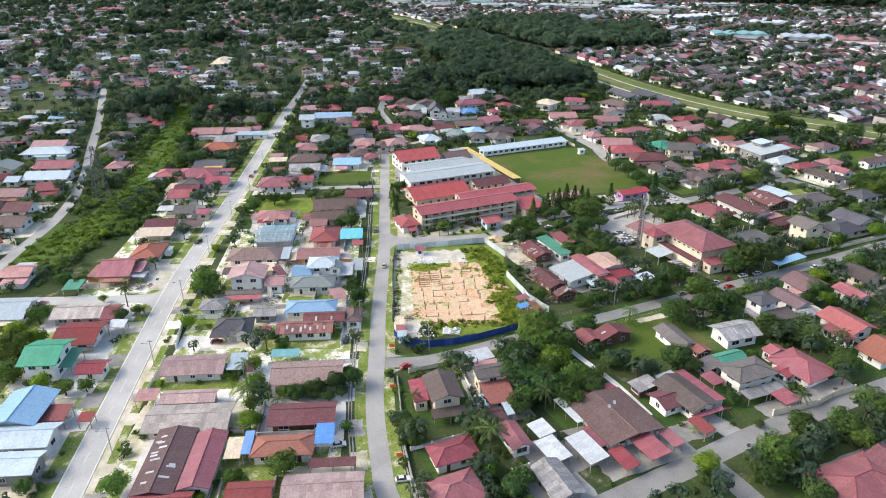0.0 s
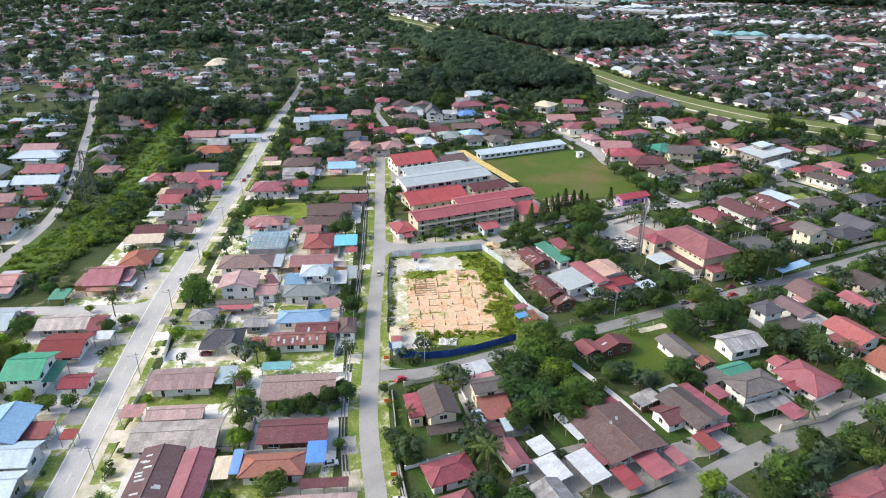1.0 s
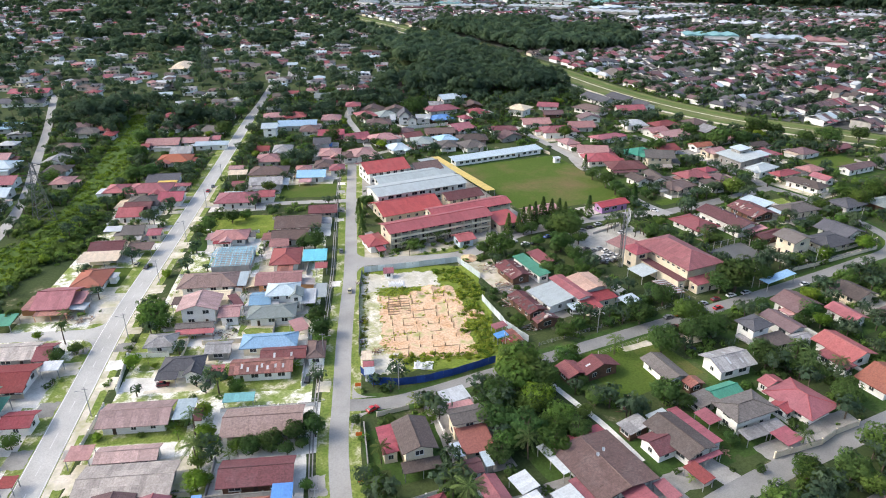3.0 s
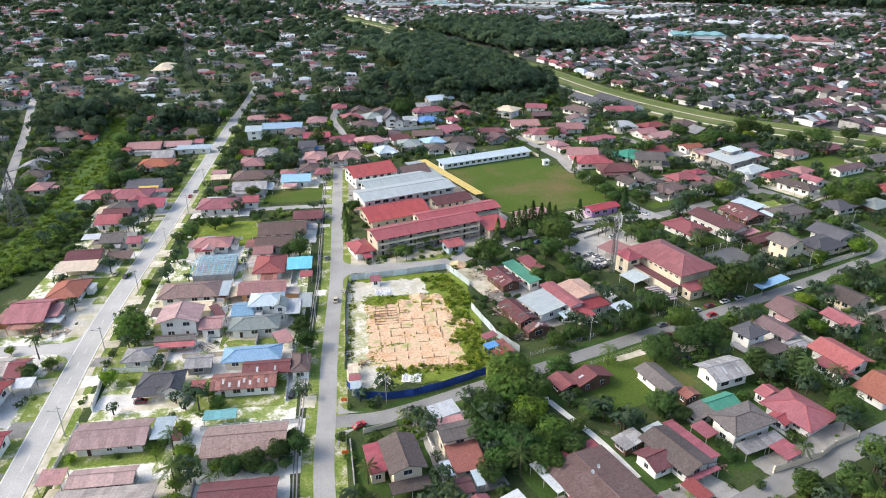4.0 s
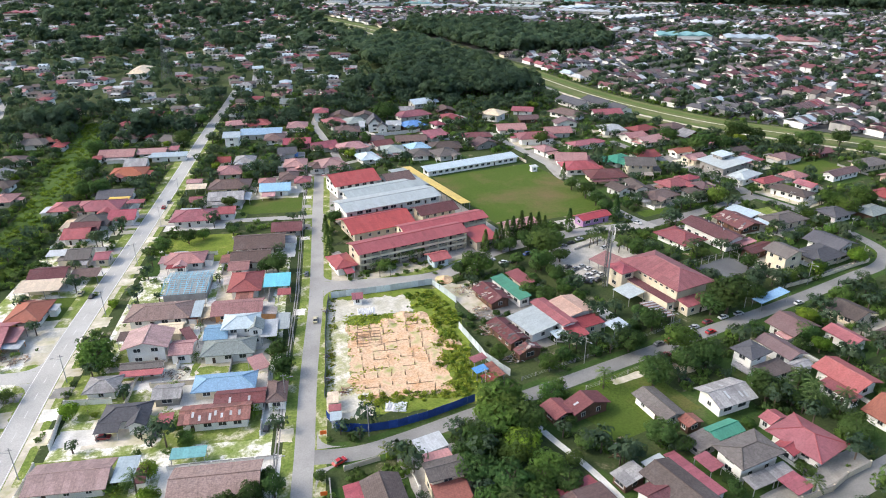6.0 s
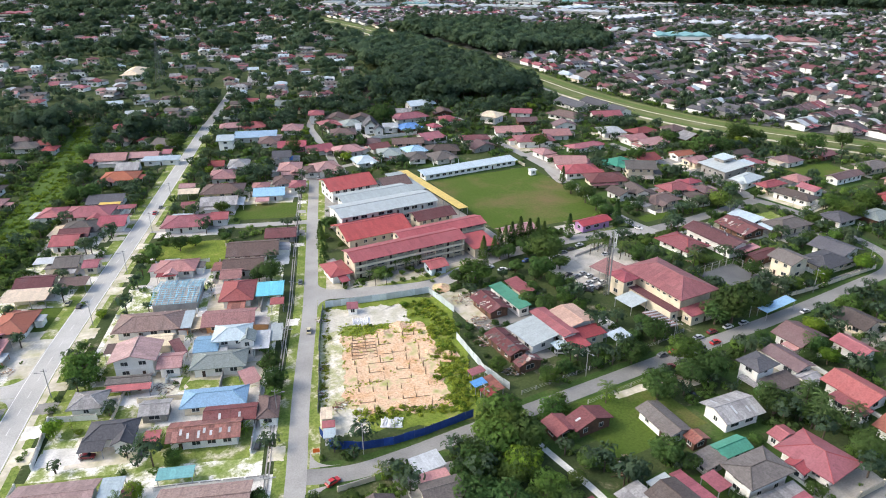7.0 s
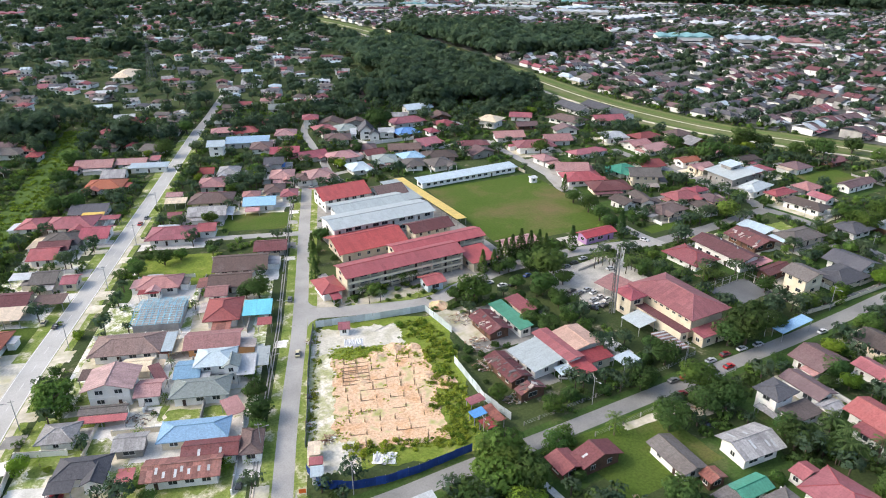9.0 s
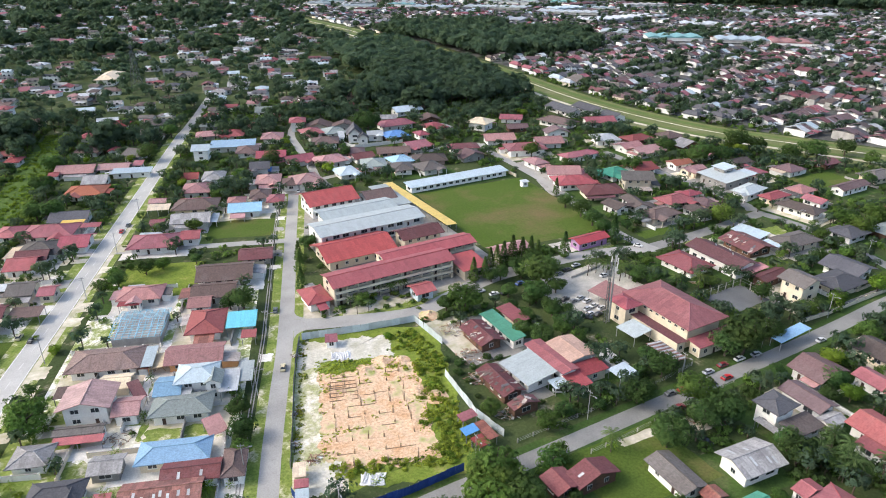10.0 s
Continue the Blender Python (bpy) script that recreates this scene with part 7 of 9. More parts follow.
palm(111.4, 218.7, 3.2, 1.8)
shrub(97.6, 219.3, 1.4, "broad")
shrub(100.0, 216.9, 1.2, "dark")
shrub(103.6, 215.0, 1.4, "broad")
shrub(108.4, 213.7, 1.2, "broad")
shrub(110.2, 213.5, 1.2, "dark")
tree(96.4, 263.2, 3.2, leaf="dark")
tree(91.1, 252.8, 2.0, leaf="dark")
banana(8.2, 152.1, 1.6, 1.4)
banana(8.6, 149.0, 1.5, 1.4)
banana(9.9, 144.9, 1.6, 1.5)
banana(15.6, 137.7, 1.8, 1.7)
banana(17.3, 135.2, 2.0, 1.8)
banana(14.1, 136.9, 1.7, 1.6)
tree(13.6, 146.1, 1.7, leaf="bright")
tree(14.9, 141.0, 2.0, leaf="bright")
palm(11.5, 139.6, 4.4, 2.4)
for x, y, r in ((102.5, 171.0, 1.5), (104.5, 174.2, 1.8), (102.8, 177.5, 1.3), (107.0, 171.5, 1.2), (101.5, 160.5, 1.0), (103.0, 167.0, 1.2), (112.5, 173.0, 1.6), (115.0, 171.5, 1.3)):
    shrub(x, y, r, "dark")
shrub(22.9, 157.5, 1.8, "broad")
tree(23.6, 159.0, 2.3, 4.2, leaf="broad")
shrub(1.3, 152.0, 1.0, "broad")
shrub(22.5, 137.8, 1.4, "dark")
tree(25.9, 133.9, 2.1, leaf="dark")
tree(28.7, 131.8, 2.0, leaf="dark")
tree(32.2, 132.2, 1.8, leaf="dark")

# cars
car(168.6, 139.8, -3, "white")
car(174.1, 139.0, -3, "silver")
car(162.5, 140.1, -3, "maroon")
car(157.0, 139.9, -3, "silver")
car(159.0, 135.9, -3, "red")
car(153.3, 136.1, -3, "black")
car(145.9, 138.0, -3, "red")
car(142.1, 138.4, -3, "grey")
car(139.7, 133.6, -3, "maroon")
car(195.1, 134.6, -3, "white")
car(135.6, 122.5, -84, "black")
car(130.9, 204.8, -3, "white")
car(133.6, 201.1, -3, "white")
car(137.0, 199.9, -3, "black")
car(144.5, 202.9, 10, "blue")
car(150.2, 187.6, 12, "black")
car(151.4, 185.3, 12, "grey")
car(148.6, 184.5, 12, "silver")
car(154.7, 185.8, 12, "silver")
car(155.3, 183.4, 12, "white")
car(155.2, 180.3, 12, "white")
car(152.1, 179.7, 12, "silver")
car(156.1, 178.1, 12, "white")
car(152.7, 175.6, 12, "black")
car(150.8, 177.0, 12, "white")
car(148.8, 176.0, -50, "black")
car(171.3, 193.6, 0, "white")
car(163.7, 202.8, 0, "black")
car(159.5, 201.9, 0, "grey")
car(168.4, 204.0, 0, "silver")
car(121.2, 152.4, -30, "white")
car(119.6, 152.6, -30, "silver")
car(10.4, 242.7, 60, "black")
car(7.4, 246.2, 70, "cream")
car(6.5, 256.5, 80, "white")
car(44.2, 317.3, 70, "grey")
car(41.2, 312.0, 70, "red")
car(35.4, 100.1, -15, "white")
car(26.5, 115.6, -10, "white")
car(18.0, 165.8, 70, "black")
car(69.4, 341.6, 70, "grey")
car(7.8, 169.8, -20, "maroon")
car(40.3, 155.9, 60, "black")
car(65.3, 195.6, 70, "cream")
car(72.6, 225.2, 70, "grey")
car(197.7, 205.2, -60, "white")
car(117.5, 336.5, -20, "grey")
car(113.1, 321.6, 70, "white")
car(50.4, 137.5, 15, "red")

for x, y, h, r in ((18.7, 168.5, 2.2, 1.7), (21.2, 169.3, 2.4, 1.8), (23.0, 167.5, 1.9, 1.5), (31.6, 191.3, 2.0, 1.5)):
    banana(x, y, h, r)
tree(7.7, 151.2, 1.6, leaf="broad")
tree(11.6, 135.9, 2.4, leaf="broad")
tree(13.4, 142.0, 2.0, leaf="broad")
tree(23.5, 137.4, 2.2, leaf="dark")
banana(19.2, 135.8, 2.2, 2.0)
tree(20.6, 138.4, 1.8, leaf="dark")
tree(25.4, 134.8, 1.8, leaf="dark")
tree(11.5, 130.2, 2.0, leaf="broad")
palm(12.1, 147.3, 6.0, 3.0)
shrub(5.6, 129.8, 1.2, "broad")
shrub(5.1, 114.9, 1.5, "broad")
shrub(6.0, 113.0, 1.2, "broad")
shrub(-3.4, 111.0, 1.0, "broad")
shrub(0.7, 114.8, 1.1, "broad")
shrub(-37.4, 168.9, 1.5, "broad")
shrub(-34.5, 167.9, 1.4, "broad")
shrub(-30.5, 165.7, 1.6, "broad")
shrub(-40.1, 174.0, 1.8, "broad")
shrub(-30.0, 130.9, 1.4, "broad")
shrub(-31.6, 128.2, 1.3, "broad")
shrub(-36.3, 166.6, 1.2, "broad")
shrub(-12.3, 135.7, 0.9, "broad")
banana(11.2, 151.5, 2.2, 1.4)
banana(8.6, 147.0, 2.2, 1.2)
tree(25.2, 136.7, 2.0, leaf="dark")
tree(34.8, 138.4, 2.0, leaf="dark")
tree(23.0, 137.4, 1.8, leaf="dark")
tree(36.1, 140.1, 1.8, leaf="dark")
tree(29.5, 119.7, 1.6, leaf="broad")
tree(42.4, 117.7, 1.8, leaf="dark")
tree(43.2, 113.4, 1.6, leaf="dark")
tree(39.4, 109.9, 1.4, leaf="broad")
palm(56.9, 103.4, 5.0, 2.4)
palm(57.3, 107.0, 5.0, 2.2)
shrub(57.7, 97.4, 1.5, "broad")
shrub(54.2, 110.0, 1.2, "broad")
tree(14.9, 113.9, 2.0, leaf="broad")
tree(55.1, 89.4, 2.0, leaf="dark")
tree(144.3, 194.3, 3.4, leaf="dark")
tree(141.3, 183.3, 3.2, leaf="dark")
tree(132.9, 190.8, 2.4, leaf="dark")
tree(147.3, 206.0, 2.6, leaf="dark")
tree(144.5, 211.9, 1.9, leaf="dark")
tree(126.2, 189.3, 2.0, leaf="dark")
tree(133.9, 185.0, 2.2, leaf="dark")
tree(152.7, 200.2, 2.6, leaf="dark")
tree(155.5, 212.6, 2.0, leaf="dark")
palm(106.5, 217.0, 3.6, 1.7)
palm(111.1, 218.3, 3.6, 1.7)
palm(103.3, 218.8, 3.6, 1.7)
palm(92.8, 211.7, 3.6, 1.7)
palm(96.1, 210.9, 3.6, 1.7)
shrub(96.2, 214.9, 1.3, "broad")
shrub(99.6, 215.3, 1.2, "broad")
shrub(101.7, 210.6, 1.2, "broad")
shrub(105.1, 209.9, 1.0, "broad")
shrub(109.8, 209.5, 1.2, "broad")
shrub(83.7, 214.5, 1.0, "broad")
shrub(98.3, 210.3, 1.0, "broad")
shrub(109.6, 205.0, 0.9, "broad")
shrub(112.8, 207.8, 1.3, "broad")
shrub(89.6, 214.1, 0.9, "broad")
banana(100.5, 217.1, 1.6, 1.4)
banana(97.6, 216.8, 1.6, 1.4)
banana(107.3, 207.8, 1.6, 1.4)


for x, y in ((155.7, 106.9), (159.0, 108.6), (149.8, 100.6), (154.0, 99.3), (150.0, 105.3), (152.6, 102.6)):
    palm(x, y, 4.4, 2.5)
palm(-13.7, 213.9, 4.0, 2.3)


for x, y, r in ((39.9, 276.6, 1.9), (44.7, 276.0, 1.7), (49.6, 275.3, 1.5), (34.3, 275.8, 2.2), (33.0, 271.5, 1.8), (54.0, 252.5, 1.3), (51.5, 243.5, 1.4)):
    shrub(x, y, r, "broad")


def satellite_dish(x, y, z, turn):
    ob = thing("satellite_dish", pose(x, y, z, 0, 0, turn), "white satellite dish on a short bracket on a roof", "satellite dish")
    g = Form()
    g.bar((0, 0, 0), (0, 0, 0.5), 0.05, 5)
    part("bracket", g, STEEL, ob)
    g = Form()
    rings = [(0.0, 0.16), (0.25, 0.13), (0.45, 0.0)]
    for k in range(12):
        a, c = math.tau * k / 12, math.tau * (k + 1) / 12
        for (r, e), (q, i) in zip(rings, rings[1:]):
            pts = [(r * math.cos(a), e, r * math.sin(a)), (q * math.cos(a), i, q * math.sin(a)), (q * math.cos(c), i, q * math.sin(c)), (r * math.cos(c), e, r * math.sin(c))]
            g.face(pts[1:] if r == 0 else pts)
            g.face([(u, v + 0.03, w) for u, v, w in reversed(pts[1:] if r == 0 else pts)])
    part("bowl", g, FRAME, ob, at=pose(0, 0, 0.6, -35, 0, 0))


for x, y, z, turn in ((212.1, 184.5, 5.1, 20), (213.1, 179.6, 4.9, 20), (209.8, 175.9, 5.6, 20), (86.4, 98.9, 3.8, 10), (84.4, 98.2, 3.8, 10)):
    satellite_dish(x, y, z, turn)
# ---------------------------------------------------------------- the building site
hoarding([(53.2, 153.0), (54.0, 147.0), (60.0, 143.6), (66.0, 142.0), (73.3, 141.4), (86.0, 141.6)], "blue")
hoarding([(74.1, 206.3), (89.8, 202.4), (105.2, 199.4)], "white")
hoarding([(105.2, 199.4), (106.0, 185.2)], "white")
hoarding([(99.3, 172.3), (97.6, 155.1), (99.0, 146.0)], "white")
hoarding([(73.4, 206.5), (69.0, 196.5), (65.4, 187.5), (59.6, 171.5), (55.3, 160.0)], "grey", 1.6)
STAKE = rough_mat("muddy timber formwork", (0.46, 0.34, 0.23), (0.3, 0.21, 0.135), 1.0, 0.9)
works = thing("foundation_works", pose(77.3, 168.2, 0.05, 0, 0, -18.5), "grid of concrete column stumps and low timber formwork on bare clay", "foundation")
stump = Form()
stump.box(-0.12, -0.12, 0, 0.12, 0.12, 0.9)
for sx in (-0.1, 0.1):
    for sy in (-0.1, 0.1):
        stump.bar((sx, sy, 0.9), (sx, sy, 1.5), 0.025, 3)
stump = stump.mesh("column_stump", STAKE)
beam = Form()
beam.box(-0.5, -0.04, 0, 0.5, 0.04, 0.14)
beam = beam.mesh("ground_beam", STAKE)
site_rng = random.Random(4)
for i in range(6):
    for j in range(9):
        px, py = -8.6 + i * 3.4 + site_rng.uniform(-0.3, 0.3), -16.5 + j * 4.0 + site_rng.uniform(-0.4, 0.4)
        if site_rng.random() < 0.85:
            s = part("column_stump", stump, None, works, at=pose(px, py, 0, site_rng.uniform(-4, 4), 0, site_rng.uniform(0, 40)))
            s.scale.z = site_rng.uniform(0.5, 1.7)
        if i < 5 and site_rng.random() < 0.34:
            b = part("ground_beam", beam, None, works, at=pose(px + 1.7, py, 0))
            b.scale.x = 3.2
        if j < 8 and site_rng.random() < 0.3:
            b = part("ground_beam", beam, None, works, at=pose(px, py + 2.0, 0, 0, 0, 90))
            b.scale.x = 3.8
for k in range(6):
    form = Form()
    form.box(-9.2, 6.0 + k * 1.5, 0, -2.4, 6.06 + k * 1.5, 0.22)
    part("formwork_board", form, STAKE, works)
for k in range(5):
    form = Form()
    form.box(-9.2 + k * 1.66, 6.0, 0, -9.14 + k * 1.66, 13.6, 0.22)
    part("formwork_board", form, STAKE, works)
# heaps of clay beside the trenches
heap_rng = random.Random(8)


def heap(x, y, r, h, mat, name, label):
    f = Form()
    n, rings = 14, 4
    pts = [[(0, 0, h)]]
    for k in range(1, rings + 1):
        s = k / rings
        pts.append([(r * s * math.cos(math.tau * i / n) * heap_rng.uniform(0.85, 1.15), r * s * math.sin(math.tau * i / n) * heap_rng.uniform(0.85, 1.15), h * (1 - s) ** 1.3 * heap_rng.uniform(0.7, 1.2)) for i in range(n)])
    for i in range(n):
        f.face([pts[0][0], pts[1][i], pts[1][(i + 1) % n]])
        for k in range(1, rings):
            f.face([pts[k][i], pts[k + 1][i], pts[k + 1][(i + 1) % n], pts[k][(i + 1) % n]])
    ob = new(name, f.mesh(name, mat))
    ob.matrix_basis = PLAN @ pose(x, y, 0.04)
    return tagged(ob, label, "heap")


for x, y, r, h in ((83.0, 184.5, 3.0, 0.9), (88.5, 185.5, 3.4, 1.0), (93.0, 184.0, 2.4, 0.8), (90.0, 170.0, 3.6, 0.9), (93.5, 166.0, 3.0, 0.8), (75.0, 176.0, 2.2, 0.5), (84.0, 160.0, 2.6, 0.5)):
    heap(x, y, r, h, CLAY, "clay_mound", "low heap of dug orange clay on the site")
heap(110.5, 200.5, 3.2, 1.4, CLAY, "clay_mound", "heap of orange clay beside the hoarding")
SACK = rough_mat("white plastic sheeting", (0.8, 0.8, 0.8), (0.68, 0.68, 0.69), 0.8, 0.4)


def sheeting(x, y, turn, rows):
    """A crumpled white sheet with rolls of the same stuff lying on it."""
    ob = thing("plastic_sheeting", pose(x, y, 0.09, 0, 0, turn), "white plastic sheeting with rolls lying on the ground", "sheeting")
    f = Form()
    n = 7
    z = lambda i, j: 0.02 + 0.3 * abs(noise.noise(Vector((i * 0.9 + x, j * 0.9, 1.0))))
    for i in range(n):
        for j in range(n):
            g = lambda a, b: ((a / n - 0.5) * 5.0 + 0.3 * noise.noise(Vector((a, b, x))), (b / n - 0.5) * 3.6 + 0.3 * noise.noise(Vector((b, a, y))), z(a, b))
            f.face([g(i, j), g(i + 1, j), g(i + 1, j + 1), g(i, j + 1)])
    part("sheet", f, SACK, ob)
    for k in range(rows):
        r = Form()
        r.bar((0, -1.4, 0.2), (site_rng.uniform(-0.3, 0.3), 1.4, 0.22), 0.2, 7)
        part("roll", r, SACK, ob, at=pose((k - rows / 2) * 0.62, site_rng.uniform(-0.5, 0.5), 0.02, 0, 0, site_rng.uniform(-14, 14)))
    return ob


sheeting(68.7, 148.7, -30, 6)
sheeting(80.2, 193.5, -20, 8)
# rank weeds standing round the site
bed = []
for k in range(2900):
    s, e = site_rng.uniform(-15, 15), site_rng.uniform(-28, 27)
    if s < 7.0 + 2.5 * math.sin(e * 0.6) and -24 < e < 17 or e > 15 and s < 3 + 2 * math.sin(e):
        continue
    x = 85.0 + s * math.cos(radians(-20.4)) - e * math.sin(radians(-20.4))
    y = 174.0 + s * math.sin(radians(-20.4)) + e * math.cos(radians(-20.4))
    if x < 103 and y > 144.5 and not (x > 97 and y < 172):
        bed.append((x, y, 0.25 + 0.85 * site_rng.random() ** 2.5))
weed_bed([p for k, p in enumerate(bed) if k % 4], "rank yellow-green weeds standing round the building site", "rank")
weed_bed(bed[::4], "green bushes and weeds standing round the building site", "bright")
bed = []
for k in range(1500):
    s, e = site_rng.uniform(-13.5, 13.5), site_rng.uniform(-19.5, 18.5)
    rim = max(abs(s) / 12.5, abs(e + 0.5) / 18.0)
    if noise.noise(Vector((s * 0.3, e * 0.3, 2.0))) > 0.42 - 0.55 * max(0.0, rim - 0.55) / 0.45:
        m = pose(79.0, 167.5, 0, 0, 0, -18.0) @ Vector((s, e, 0))
        bed.append((m.x, m.y, site_rng.uniform(0.15, 0.42)))
for k in range(260):
    m = pose(82.5, 187.6, 0, 0, 0, -22.0) @ Vector((site_rng.uniform(-11, 11), site_rng.gauss(0, 1.6), 0))
    bed.append((m.x, m.y, site_rng.uniform(0.2, 0.55)))
weed_bed(bed, "low weed tufts coming up through the bare clay", "rank")
shrub(94.8, 195.2, 1.5, "bright")

roof_skeleton(37.1, 231.9, -20.4, 13.4, 15.4, 3.2)

for ob in WORN:
    loose_sheets(ob, 20)
# the hall: main body, verandah and low wings
hall_look = "crimson"
hall = house(167.3, 161.8, -91.0, 25.0, 15.2, 6.5, "hx", hall_look, "cream", 1, 0.46)
for k in range(9):
    q = part("window", PLAIN[(1.2, 1.2)], None, hall, at=pose(-9.2 + 2.3 * k, -6.003, 4.5))
    q.scale.z = 0.5
tagged(hall, "large cream community hall under a crimson hipped roof", "hall")
house(158.2, 159.3, 89.0, 19.5, 3.9, 3.3, "s", "maroon", "cream", 1)
house(167.4, 147.3, -1.0, 15.4, 4.6, 3.4, "s", hall_look, "cream", 1)
house(156.9, 170.2, -1.0, 6.4, 8.0, 6.2, "hx", hall_look, "cream", 2, 0.4)

# striped sheet canopy in front of the hall
stripes = canopy(152.0, 149.5, 88.0, 9.6, 5.0, 2.7, "rust", 0.5, "striped_canopy", "open canopy of rusty red and white striped sheets on posts")
for k in range(7):
    f, _, _ = shed_roof(0.62, 4.9, 2.725, 0.5, 0.02)
    part("roof_sheet", f, ROOF["white"], stripes, "white painted sheet", at=pose(-4.2 + k * 1.4, 0, 0))

def near_line(x, y, line, gap):
    p = Vector((x, y))
    for a, b in zip(line, line[1:]):
        a, b = Vector(a), Vector(b)
        ab = b - a
        s = max(0.0, min(1.0, (p - a).dot(ab) / max(1e-6, ab.length_squared)))
        if (a + ab * s - p).length < gap:
            return True
    return False


BOXES = [(line, half, min(p[0] for p in line), max(p[0] for p in line), min(p[1] for p in line), max(p[1] for p in line)) for line, half in ROADS]


def free(x, y, r, built=True):
    for line, half, x0, x1, y0, y1 in BOXES:
        m = half + r
        if x0 - m < x < x1 + m and y0 - m < y < y1 + m and near_line(x, y, line, m):
            return False
    if any((x - a) ** 2 + (y - b) ** 2 < (c + r) ** 2 for a, b, c in KEEP_OUT):
        return False
    return not built or not any(abs(x - a) < 30 and (x - a) ** 2 + (y - b) ** 2 < (c + r) ** 2 for a, b, c in HOUSES)


def free_of_roads(x, y, r=0.5):
    return not any(near_line(x, y, line, half + r) for line, half in ROADS)


tree_spots = random.Random(17)

# ---------------------------------------------------------------- street furniture along the roads
def along(line, step, shift):
    """Places at even steps beside a line, with its heading."""
    out, left = [], step * 0.5
    for a, b in zip(line, line[1:]):
        a, b = Vector(a), Vector(b)
        n = (b - a).length
        way = (b - a).normalized()
        while left < n:
            p = a + way * left + Vector((-way.y, way.x)) * shift
            out.append((p.x, p.y, math.degrees(math.atan2(way.y, way.x))))
            left += step
        left -= n
    return out


LEFT_LINE = smooth(LEFT_ROAD)
for line, step, shift in ((MID_ROAD, 27.0, 4.9), (LEFT_LINE, 34.0, -5.6), (SOUTH_ROAD, 30.0, 4.2)):
    last = None
    for x, y, turn in along(line, step, shift):
        if y > 330:
            break
        utility_pole(x, y, 8.2, turn - 90 if shift > 0 else turn + 90)
        if last and line is not LEFT_LINE:
            m = pose(0, 0, 0, 0, 0, turn - 90) @ Vector((0.6, 0, 0))
            cable((last[0] + m.x, last[1] + m.y, 7.9), (x + m.x, y + m.y, 7.9))
            cable((last[0] - m.x, last[1] - m.y, 7.9), (x - m.x, y - m.y, 7.9))
        last = (x, y)
# open concrete drains beside the straight street
for shift, stop in ((5.9, 20), (-5.4, 4)):
    for edge in (-0.35, 0.35):
        g = Form()
        strip(g, MID_ROAD[:stop] if stop < 10 else MID_ROAD, 0.3, 0.14, shift + edge)
        structure("drain", g, CONCRETE, "open concrete roadside drain", "drain")
g = Form()
strip(g, smooth(LEFT_ROAD)[:25], 1.6, 0.058, -4.0)
structure("shoulder", g, SOIL, "pale gravel shoulder of the main street", "shoulder")
for x, y in ((50.4, 147.3), (44.3, 130.0), (39.9, 116.5), (37.2, 106.6)):
    warning_board(x, y, -20)
phone_mast(152.9, 171.5, 21.0)
COURT_FENCE = [(187.5, 156.5), (204.0, 156.5), (204.0, 167.5), (187.0, 167.5), (187.5, 156.5)]
lattice_pylon(-21.4, 305.4, 24.0, 20)
lattice_pylon(85.4, 590.2, 32.0, 20)
lattice_pylon(295.3, 695.9, 34.0, 20)
lattice_pylon(498.8, 736.8, 34.0, 20)
patch("court", 195.6, 162.0, -1.0, 16.5, 11.0, COURT, "dark grey hard court beside the hall", "court", 0.05)
GRAVEL = rough_mat("pale gravel", (0.52, 0.49, 0.44), (0.36, 0.345, 0.3), 0.3, 0.95, 0.2, 2.0, 0.05)
patch("car_park", 163.0, 189.5, -1.0, 31.0, 27.0, GRAVEL, "pale gravel car park", "car park", 0.045, 0.9)
patch("yard", 175.0, 218.0, -5.0, 8.0, 9.0, GRAVEL, "pale paved square beside the field", "yard", 0.047)
wall_run([(161.5, 197.8), (168.0, 198.8), (174.8, 199.9)], 0.7, 0.3, "grey", label="low grey kerb wall beside the car park")
for name, x, y, turn, w, d, mat, label in (("lawn", 226.0, 173.5, -5.0, 13.0, 8.0, FIELD, "green house lawn"), ("lawn", 219.0, 196.5, -5.0, 10.0, 8.0, VERGE, "grass lot beside the street"), ("lawn", 215.0, 211.0, -3.0, 20.0, 5.5, FIELD, "front lawn behind a low fence"), ("lawn", 236.0, 210.0, 2.0, 14.0, 4.0, FIELD, "roadside lawn"), ("lawn", 251.0, 190.0, -5.0, 11.0, 7.0, VERGE, "green house lawn"), ("lawn", 248.0, 146.5, -3.0, 11.0, 8.0, FIELD, "front lawn of a white house"), ("lawn", 322.0, 216.0, -8.0, 26.0, 16.0, FIELD, "open grass lot"), ("yard", 257.0, 229.0, -91.0, 16.0, 8.0, CONCRETE, "concrete house yard"), ("lawn", 190.0, 213.0, -5.0, 22.0, 5.0, VERGE, "grass verge by the street corner")):
    patch(name, x, y, turn, w, d, mat, label, name, 0.031 + x * 1e-5, 0.7)
patch("yard", 135.0, 158.0, -1.0, 16.0, 10.0, PAVING, "concrete yard", "yard", 0.03)
patch("yard", 112.5, 187.0, -1.0, 11.0, 20.0, SOIL, "bare demolition ground strewn with rubble", "yard", 0.04)
patch("yard", 109.0, 213.2, -2.0, 40.0, 4.0, SOIL, "bare soil of the school garden", "yard", 0.036, 0.8)
patch("lawn", 109.0, 210.6, -2.0, 42.0, 6.5, VERGE, "school garden strip of grass and soil", "lawn", 0.03)
STRIP = smooth([(-46.0, 240.0), (-34.1, 260.3), (-27.2, 273.6), (-16.5, 294.5), (-7.3, 317.7), (1.0, 349.9), (10.4, 394.0), (22.5, 450.4), (29.9, 478.1)], 5)
